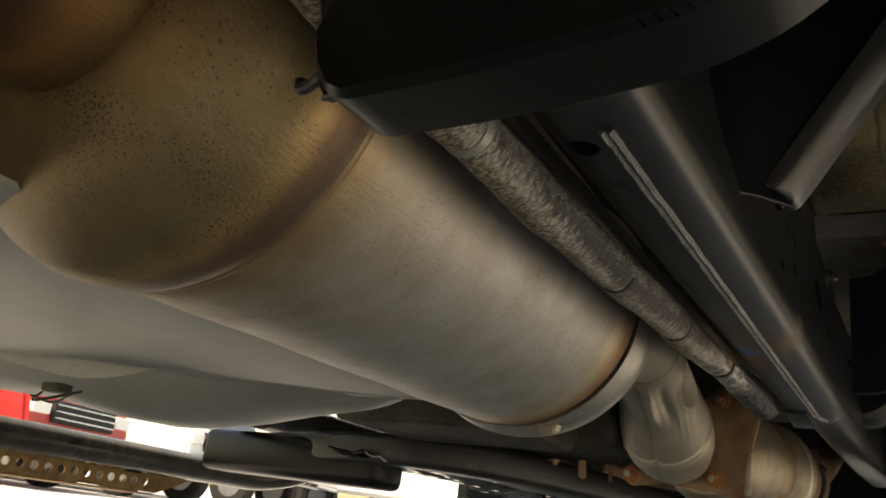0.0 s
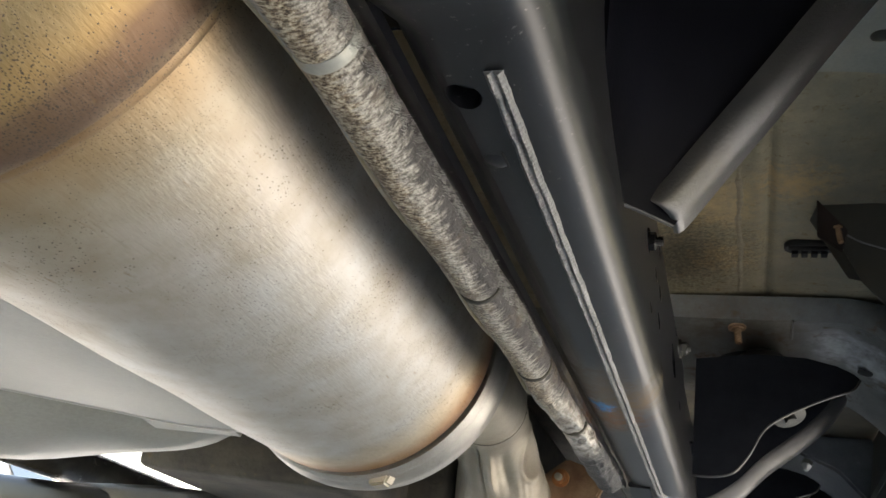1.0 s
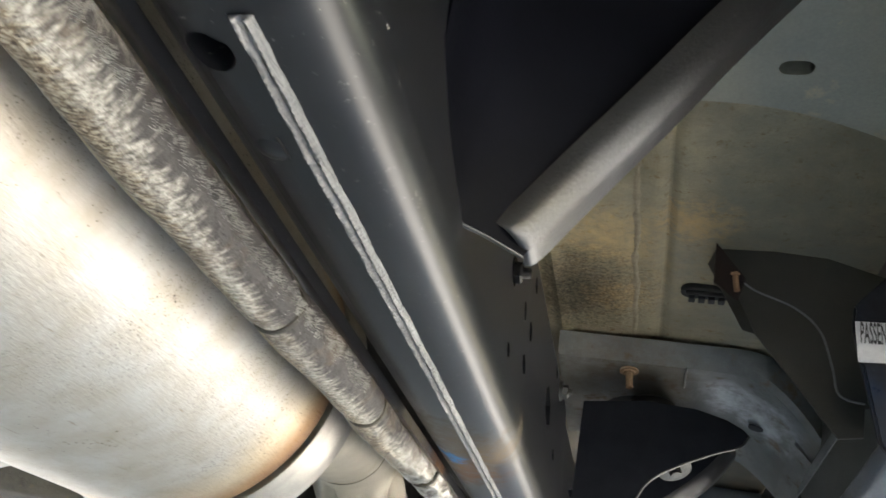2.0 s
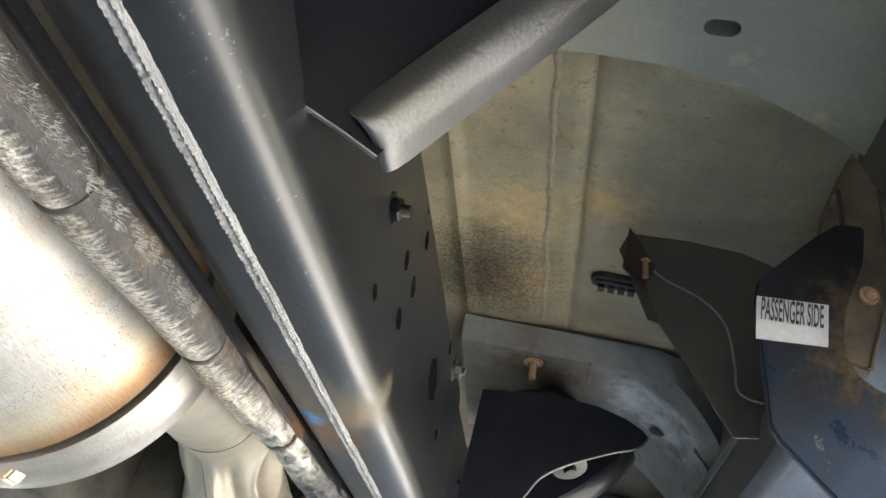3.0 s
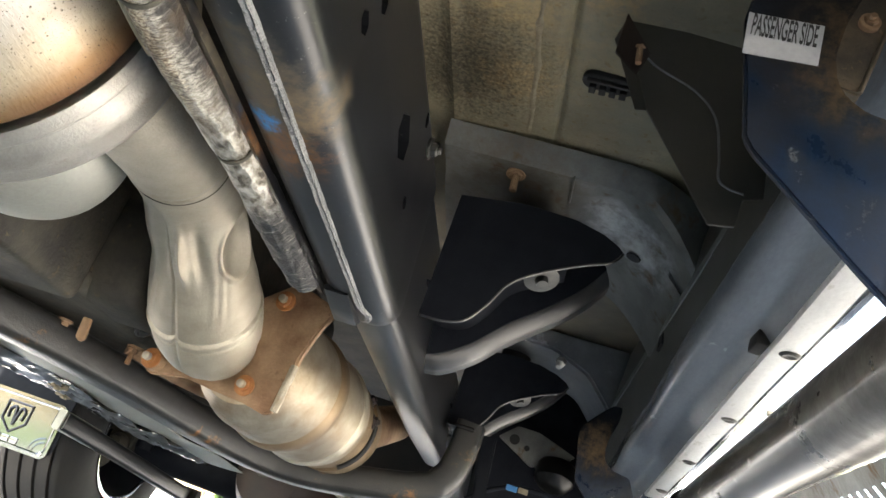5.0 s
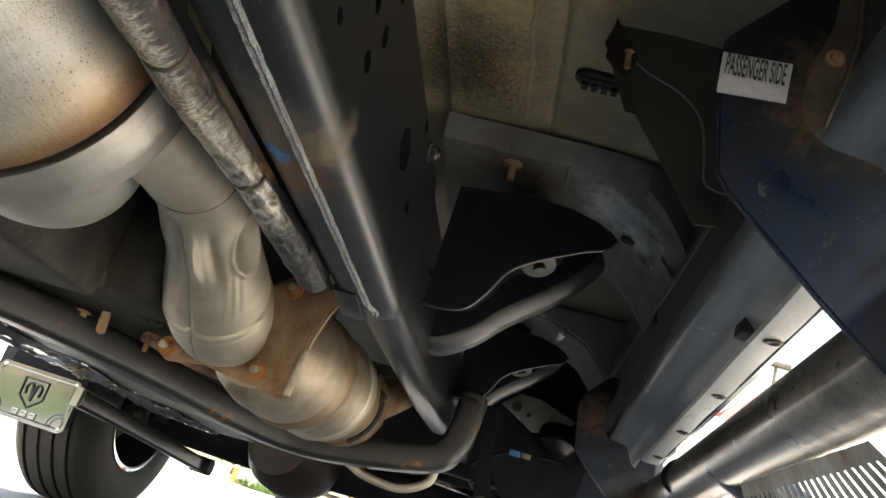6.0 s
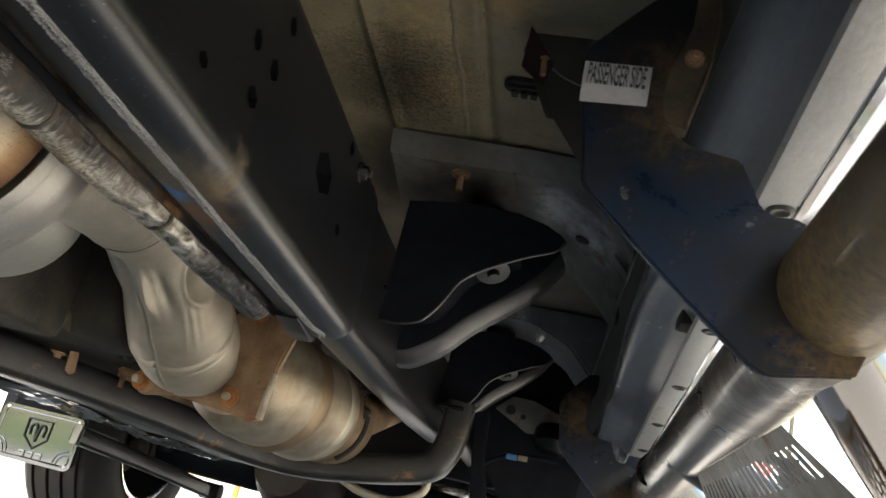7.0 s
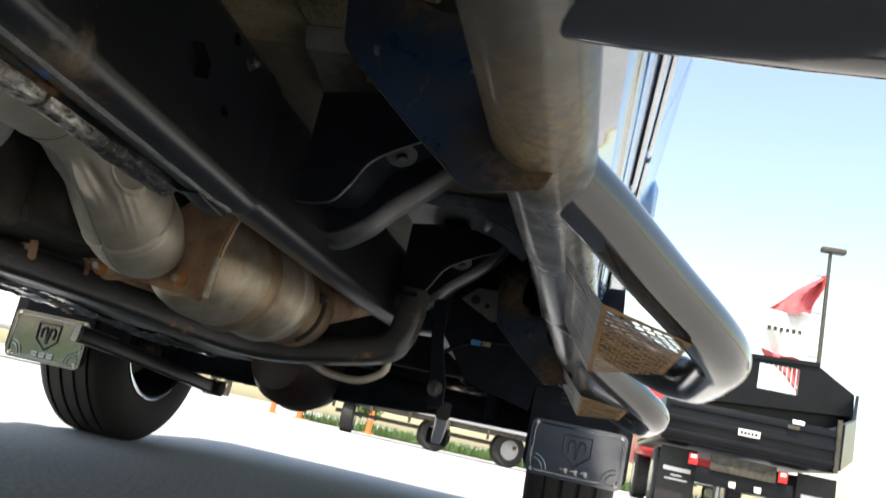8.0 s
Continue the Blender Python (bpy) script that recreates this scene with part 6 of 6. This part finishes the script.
for x, z, r in ((0.545, 0.664, 0.013), (0.580, 0.652, 0.007)):
    part("hole", lathe([(0, r), (0.002, r)], (x, 2.4485, z), (0, -1, 0), 20), "void", outrig)
part("bump_stop", lathe([(0, 0.045), (0.012, 0.052), (0.045, 0.050), (0.062, 0.036), (0.068, 0.020)], (0.665, 2.47, 0.640), (0, -0.25, -1), 28), "shade_black", outrig, "black rubber stop")
hang = thing("brake_hose_bracket", (0.575, 2.44, 0.52), "thin black bracket arm with a small coloured tag", "bracket")
part("arm", tube(smooth_line([(0.470, 2.44, 0.487), (0.52, 2.44, 0.525), (0.570, 2.44, 0.548), (0.63, 2.44, 0.556), (0.69, 2.44, 0.558)], 6), 0.006, 10), "satin", hang)
part("tag", box(0.558, 0.585, 2.430, 2.434, 0.538, 0.552, 0.001), "tag_blue", hang, "small blue tag")
part("tag", box(0.588, 0.612, 2.430, 2.434, 0.540, 0.553, 0.001), "sealer", hang, "small tan tag")
drive = thing("front_driveshaft", (-0.05, 2.6, 0.45), "dark grimy front driveshaft", "driveshaft")
part("shaft", tube([(-0.13, 1.75, 0.48), (-0.17, 3.02, 0.44)], 0.03, 24), "dark", drive)

guard = thing("line_guard", (-0.45, 2.1, 0.45), "glossy black line guard and brake lines under the far rail", "guard")
part("sheet", sheet([[(-0.50 + 0.10 * u + 0.01 * math.sin(9 * v), 1.5 + 1.2 * v, 0.440 - 0.03 * u * (1 - u) * 4 - 0.02 * v + 0.006 * math.sin(14 * v)) for u in np.linspace(0, 1, 6)] for v in np.linspace(0, 1, 24)], 0.003), "rail", guard)


def skid(u0, u1, n, drop, crinkle):
    """A stretch of the sheet slung beside the crossmember."""
    return sheet([[(-0.20 - 0.27 * u - 0.03 * math.sin(3 * v), 1.50 + 1.35 * v - 0.25 * u, 0.405 - drop - 0.012 * math.sin(3.1 * u) + 0.004 * math.sin(17 * v + 3 * u) + crinkle * noise.noise((u * 14 + v * 9, v * 5, 2.0))) for u in np.linspace(u0, u1, n)] for v in np.linspace(0, 1, 60)], 0.003)


part("skid_strip", skid(0.0, 0.34, 6, 0.0, 0.0), "shield", guard, "pale smooth metal strip")
part("skid_sheet", skid(0.30, 1.0, 24, 0.006, 0.014), "hoopblack", guard, "creased glossy black sheet")
for x, y in ((-0.40, 1.70), (-0.36, 1.98), (-0.43, 2.14)):
    part("sheet_clip", join(box(x - 0.022, x + 0.022, y - 0.005, y + 0.005, 0.380, 0.388, 0.002), box(x - 0.005, x + 0.005, y - 0.022, y + 0.022, 0.380, 0.388, 0.002), lathe([(0, 0.008), (0.006, 0.007)], (x, y, 0.382), (0, 0, -1), 10)), "sealer", guard, "tan push clip")
for k in range(3):
    part("brake_line", tube(smooth_line([(-0.40 + 0.022 * k, 1.2, 0.465), (-0.41 + 0.02 * k, 1.7, 0.455 - 0.005 * k), (-0.39 + 0.02 * k, 2.2, 0.46), (-0.42, 2.7, 0.50)], 8), 0.004, 8), "steel", guard, "bare steel line")
for y in (1.62, 1.95, 2.3):
    part("line_clip", box(-0.43, -0.35, y, y + 0.018, 0.442, 0.452, 0.002), "rust", guard, "tan clip")


# ---- yard and distance ----
def wedge(profile, x0, x1, bevel=0.0):
    """A (y, z) outline run across from x0 to x1."""
    return extrude([(x0, y, z) for y, z in profile], (x1 - x0, 0, 0), bevel)


def road_wheel(t, x, y, r, w, name="wheel"):
    a = part(name, lathe([(-w / 2, r * 0.6), (-w / 2, r * 0.9), (-w / 2 + 0.03, r), (w / 2 - 0.03, r), (w / 2, r * 0.9), (w / 2, r * 0.6)], (x, y, r), (1, 0, 0), 32), "rubber", t)
    part("rim", lathe([(-w / 2 - 0.006, r * 0.2), (-w / 2 - 0.004, r * 0.55), (w / 2 + 0.004, r * 0.55), (w / 2 + 0.006, r * 0.2)], (x, y, r), (1, 0, 0), 24), "silver", a)


def dump_truck():
    t = thing("dump_truck", (3.0, 12.5, 0), "black steel dump body truck parked in the yard", "truck", frame_of=WORLD)
    b = part("dump_body", join(box(1.98, 4.06, 11.02, 14.6, 0.86, 0.95, 0.01), box(1.98, 2.04, 11.0, 14.6, 0.9, 1.42, 0.01), box(4.0, 4.06, 11.0, 11.5, 0.9, 1.42, 0.01)), "truck_black", t)
    g = part("tailgate", box(2.0, 4.04, 10.97, 11.03, 0.90, 1.37, 0.012), "truck_black", t)
    for z in (0.97, 1.14, 1.31):
        part("gate_rib", box(2.02, 4.02, 10.945, 10.972, z - 0.03, z + 0.03, 0.008), "truck_black", g)
    part("sign_plate", box(2.87, 3.13, 10.935, 10.947, 1.08, 1.16, 0.003), "white", g, "small pale maker plate")
    for k in range(5):
        part("sign_bar", box(2.895 + k * 0.043, 2.925 + k * 0.043, 10.930, 10.937, 1.10, 1.14), "ink", g)
    head = part("headboard", extrude([(2.95, 14.5, 1.45), (5.28, 14.5, 1.55), (5.25, 14.5, 2.36), (4.67, 14.5, 2.72), (3.2, 14.5, 2.64), (2.95, 14.5, 2.45)], (0, 0.07, 0), 0.01), "truck_black", t)
    cut(head, shifted([box(3.74, 4.38, 14.3, 14.8, 2.18, 2.61)], t))
    for k in range(8):
        part("window_bar", box(3.80 + k * 0.075, 3.812 + k * 0.075, 14.50, 14.53, 2.16, 2.63), "white", head)
    part("head_rail", extrude([(3.2, 14.46, 2.62), (4.67, 14.46, 2.70), (4.67, 14.46, 2.78), (3.2, 14.46, 2.70)], (0, 0.12, 0), 0.01), "truck_black", head)
    part("cab_guard_lip", extrude([(2.95, 14.35, 1.80), (5.2, 14.35, 1.98), (5.2, 14.35, 2.02), (2.95, 14.35, 1.84)], (0, 0.15, 0), 0.006), "truck_black", head)
    part("side_board", extrude([(4.06, 11.05, 0.9), (5.27, 14.5, 1.3), (5.27, 14.5, 2.36), (5.0, 13.7, 1.86), (4.07, 11.05, 1.47)], (0.05, 0, 0), 0.005), "truck_black", t)
    part("latch_post", tube([(4.03, 10.96, 0.86), (4.03, 10.96, 1.50)], 0.03, 10), "dark", t)
    for x, z in ((3.55, 1.37), (3.50, 1.30)):
        part("latch_plate", box(x - 0.07, x + 0.07, 10.925, 10.945, z - 0.025, z + 0.025, 0.004), "white" if z > 1.35 else "dark", t)
    part("rear_bumper", box(2.45, 3.62, 11.12, 11.25, 0.42, 0.62, 0.01), "truck_black", t)
    part("hitch_plate", box(2.62, 3.40, 11.08, 11.13, 0.60, 0.80, 0.006), "dark", t)
    for x in (2.407, 3.474):
        lamp = part("tail_lamp", box(x - 0.055, x + 0.055, 11.05, 11.10, 0.62, 0.76, 0.012), "lamp", t, "red tail lamp")
        part("reflector", box(x - 0.035, x + 0.035, 11.045, 11.052, 0.70, 0.74, 0.003), "white", lamp)
    for x in (2.9, 3.2):
        part("fixing", box(x - 0.04, x + 0.04, 11.06, 11.085, 0.44, 0.51, 0.004), "white", t)
    for x0 in (2.03, 3.70):
        fl = part("mud_flap", box(x0, x0 + 0.46, 11.3, 11.32, 0.12, 0.80, 0.004), "rubber", t)
        for k, (w, z) in enumerate(((0.34, 0.50), (0.14, 0.44), (0.28, 0.39))):
            part("flap_bar", box(x0 + 0.23 - w / 2, x0 + 0.23 + w / 2, 11.292, 11.30, z, z + (0.05 if k == 0 else 0.018)), "white", fl)
    for x in (2.25, 3.85):
        road_wheel(t, x, 12.2, 0.40, 0.42)
        road_wheel(t, x, 16.2, 0.40, 0.26)
    part("cab", join(box(2.1, 3.95, 15.2, 16.6, 0.75, 2.1, 0.12, 3), box(2.1, 3.95, 16.4, 17.8, 0.6, 1.35, 0.1, 3)), "red", t)


dump_truck()


def flag_pole():
    t = thing("flag_pole", (11.43, 40, 0), "tall dark lamp pole with a red and white flag", "pole", frame_of=WORLD)
    part("pole", tube([(11.43, 40, 0, 0.12), (11.43, 40, 12.6, 0.08)], seg=14), "dark", t)
    part("lamp_head", box(11.0, 12.1, 39.8, 40.2, 12.6, 12.85, 0.05), "dark", t)

    def cloth(corners, ripple):
        """A hanging piece between four (x, z) corners: low left, low right, top right, top left."""
        a, b, c, d = [Vector((p[0], 0, p[1])) for p in corners]
        rows = []
        for v in np.linspace(0, 1, 7):
            row = []
            for u in np.linspace(0, 1, 15):
                p = (a * (1 - u) + b * u) * (1 - v) + (d * (1 - u) + c * u) * v
                row.append((p.x + 0.08 * math.sin(7 * v + 3 * u), 40 + ripple * math.sin(8 * u + 3 * v), p.z + 0.10 * math.sin(9 * u + 2 * v)))
            rows.append(row)
        return sheet(rows, 0.02)
    part("flag_top", cloth([(8.85, 9.35), (10.95, 9.5), (11.30, 11.5), (11.05, 11.2)], 0.3), "cloth_red", t, "red upper band")
    part("flag_middle", cloth([(8.8, 7.45), (10.75, 7.3), (10.95, 9.5), (8.85, 9.35)], 0.3), "white", t, "white middle band")
    part("flag_bottom", cloth([(10.2, 6.2), (10.7, 5.6), (10.75, 7.3), (8.8, 7.45)], 0.3), "cloth_red", t, "red lower band")
    for k in range(6):
        part("flag_bar", box(8.95 + k * 0.27, 9.10 + k * 0.27, 39.6, 39.62, 8.35, 8.55), "ink", t)
    for z in (7.5, 9.6, 11.4):
        part("cord", tube([(10.9, 40, z), (11.43, 40, z)], 0.02, 6), "dark", t)


flag_pole()


def utility_trailer():
    t = thing("utility_trailer", (-2.4, 17, 0), "dark flat utility trailer parked on the yard", "trailer", frame_of=WORLD)
    part("deck", box(-4.1, 0.4, 16.6, 18.4, 0.58, 0.70, 0.02), "dark", t)
    part("side_rail", box(-4.1, 0.4, 16.55, 16.62, 0.66, 0.74, 0.01), "silver", t)
    for k in range(6):
        part("stake", box(-3.9 + k * 0.8, -3.85 + k * 0.8, 16.56, 16.62, 0.45, 0.74, 0.005), "dark", t)
    part("axle_beam", box(-3.9, -0.1, 16.9, 17.0, 0.36, 0.44, 0.01), "dark", t)
    for x, r in ((-3.62, 0.36), (-1.80, 0.33), (-0.29, 0.34)):
        w = part("wheel", lathe([(-0.13, r * 0.6), (-0.13, r * 0.9), (-0.1, r), (0.1, r), (0.13, r * 0.9), (0.13, r * 0.6)], (x, 17.0, r), (0.5, -1, 0) if x > -3 else (1, 0.15, 0), 28), "rubber", t)
        part("rim", lathe([(-0.14, 0.05), (-0.135, r * 0.56), (0.135, r * 0.56), (0.14, 0.05)], (x, 17.0, r), (0.5, -1, 0) if x > -3 else (1, 0.15, 0), 20), "silver", w)


utility_trailer()


def traffic_post(x, y, label):
    t = thing("traffic_post", (x, y, 0), label, "traffic post", group="traffic posts", frame_of=WORLD)
    part("post", lathe([(0, 0.16), (0.03, 0.16), (0.04, 0.075), (0.55, 0.07), (0.60, 0.05)], (x, y, 0.0), (0, 0, 1), 20), "orange", t)
    part("band", lathe([(0.38, 0.0725), (0.38, 0.078), (0.45, 0.077), (0.45, 0.071)], (x, y, 0), (0, 0, 1), 20), "white", t)


traffic_post(-4.1, 21.0, "slim orange traffic post behind the trailer")
traffic_post(-6.72, 21.0, "slim orange traffic post on the verge edge")
traffic_post(-6.08, 21.3, "slim orange traffic post on the verge edge")

bm = bmesh.new()
bmesh.ops.create_grid(bm, x_segments=1, y_segments=1, size=1)
for v in bm.verts:
    v.co = Vector((0.2 + 6.6 * v.co.x, 36 + 14.6 * v.co.y, 0.03))
single("grass_verge", bm, "grass", "sunlit green grass verge past the yard", "grass", kind="structure", smooth=0, frame_of=WORLD)


def grass_tufts():
    rnd = random.Random(9)
    vs, fs = [], []
    for k in range(9000):
        x, y = rnd.uniform(-6.2, 6.5), 21.6 + 14 * rnd.random() ** 2
        h, a, w = rnd.uniform(0.08, 0.35), rnd.uniform(0, 6.28), rnd.uniform(0.01, 0.03)
        dx, dy = w * math.cos(a), w * math.sin(a)
        n = len(vs)
        vs += [(x - dx, y - dy, 0.02), (x + dx, y + dy, 0.02), (x + rnd.uniform(-0.1, 0.1), y + rnd.uniform(-0.1, 0.1), h)]
        fs.append((n, n + 1, n + 2))
    me = bpy.data.meshes.new("tufts")
    me.from_pydata(vs, [], fs)
    me.materials.append(M["leaf"])
    tagged(new("grass_tufts", me), "loose green grass blades along the verge", "grass", kind="stuff")


grass_tufts()


def tree(x, y, h, seed):
    rnd = random.Random(seed)
    t = thing("tree", (x, y, 0), "leafy green tree beyond the verge", "tree", group="trees beyond the yard", frame_of=WORLD)
    limbs = [tube([(x, y, 0, 0.22), (x + 0.1, y, h * 0.3, 0.16), (x, y + 0.1, h * 0.75, 0.05)], seg=10)]
    ends = []
    for k in range(9):
        a, z = k * 2.4 + rnd.random(), h * rnd.uniform(0.25, 0.7)
        r = h * rnd.uniform(0.18, 0.34)
        e = (x + r * math.cos(a), y + r * math.sin(a), z + h * 0.18)
        ends.append(e)
        limbs.append(tube([(x, y, z, 0.08), (x + 0.5 * r * math.cos(a), y + 0.5 * r * math.sin(a), z + h * 0.06, 0.05), (*e, 0.02)], seg=6))
    ends.append((x, y, h * 0.85))
    part("trunk", join(*limbs), "bark", t)
    vs, fs = [], []
    for k in range(1500):
        c = ends[k % len(ends)]
        d = Vector((rnd.gauss(0, 1), rnd.gauss(0, 1), rnd.gauss(0, 0.8))) * h * 0.085
        p = Vector(c) + d - Vector((x, y, 0))
        u, w = Vector((rnd.gauss(0, 1), rnd.gauss(0, 1), rnd.gauss(0, 1))).normalized() * 0.22, Vector((rnd.gauss(0, 1), rnd.gauss(0, 1), rnd.gauss(0, 1))).normalized() * 0.16
        n = len(vs)
        vs += [p - u, p + w, p + u, p - w]
        fs.append((n, n + 1, n + 2, n + 3))
    me = bpy.data.meshes.new("crown")
    me.from_pydata(vs, [], fs)
    me.materials.append(M["leaf"])
    ob = new("crown", me)
    ob.parent = t
    ob["off"] = t["off"]


for k, (x, y, h) in enumerate(((-24, 58, 3.0), (-27, 62, 4.2), (-31, 60, 5.5), (-36, 63, 6.5), (-20.5, 66, 2.4), (-42, 60, 7.5), (-16, 70, 2.4))):
    tree(x, y, h, 20 + k)


def parked_pickup(x, y, turn, paint, label):
    """A pickup seen end on, with cab, bed, windows, grille and wheels."""
    m = WORLD @ pose(x, y, 0, 0, 0, turn)
    t = thing("parked_pickup", (0, 0, 0), label, "pickup", group="parked pickups", frame_of=m)
    part("body", join(wedge([(-2.8, 0.55), (2.8, 0.55), (2.85, 0.75), (2.75, 1.12), (1.4, 1.2), (-2.85, 1.2), (-2.85, 0.7)], -0.98, 0.98, 0.05), wedge([(-0.9, 1.18), (1.3, 1.18), (0.75, 1.85), (-0.75, 1.88)], -0.86, 0.86, 0.06)), paint, t)
    part("windscreen", wedge([(1.31, 1.24), (1.33, 1.24), (0.86, 1.78), (0.84, 1.78)], -0.74, 0.74), "glass", t)
    for s in (-1, 1):
        part("side_window", extrude([(s * 0.865, -0.7, 1.25), (s * 0.865, 1.05, 1.25), (s * 0.865, 0.62, 1.75), (s * 0.865, -0.65, 1.78)], (s * 0.012, 0, 0)), "glass", t)
        part("headlamp", box(min(s * 0.62, s * 0.92), max(s * 0.62, s * 0.92), 2.78, 2.86, 0.86, 1.02, 0.02), "white", t)
        road_wheel(t, s * 0.84, 1.75, 0.40, 0.27)
        road_wheel(t, s * 0.84, -1.75, 0.40, 0.27)
    part("bumper", box(-0.97, 0.97, 2.82, 2.98, 0.5, 0.72, 0.04), "chrome", t)
    g = part("grille", box(-0.58, 0.58, 2.80, 2.88, 0.78, 1.05, 0.02), "void", t)
    for k in range(3):
        part("grille_bar", box(-0.56, 0.56, 2.875, 2.90, 0.83 + k * 0.08, 0.855 + k * 0.08, 0.006), "chrome", g)


parked_pickup(-11.6, 6.0, -75, "red", "red pickup parked across the yard")
parked_pickup(-11.8, 8.7, -75, "white", "white pickup parked across the yard")
parked_pickup(-12.2, 11.4, -75, "silver", "silver pickup parked across the yard")
parked_pickup(-9.8, 14.9, -75, "white", "white pickup parked across the yard")
parked_pickup(-11.4, 3.2, -75, "red", "red pickup parked across the yard")
parked_pickup(4.6, 21.5, 20, "white", "white pickup parked past the dump truck")
parked_pickup(9.2, 14.5, 160, "silver", "silver pickup parked past the dump truck")

# field and trees on the other side, seen only in the polished flap
bm = bmesh.new()
bmesh.ops.create_grid(bm, x_segments=1, y_segments=1, size=1)
for v in bm.verts:
    v.co = Vector((-22 + 18.5 * v.co.x, -22 + 20.5 * v.co.y, 0.03))
single("grass_field", bm, "grass", "sunlit green grass field across the yard", "grass", kind="structure", smooth=0, frame_of=WORLD)
for k, (x, y, h) in enumerate(((-16, -26, 4.0), (-21, -30, 5.5), (-13, -30, 4.0), (-27, -24, 5.5), (-11, -18, 2.2), (-14, -21, 2.6), (-18, -22, 3.0))):
    tree(x, y, h, 50 + k)
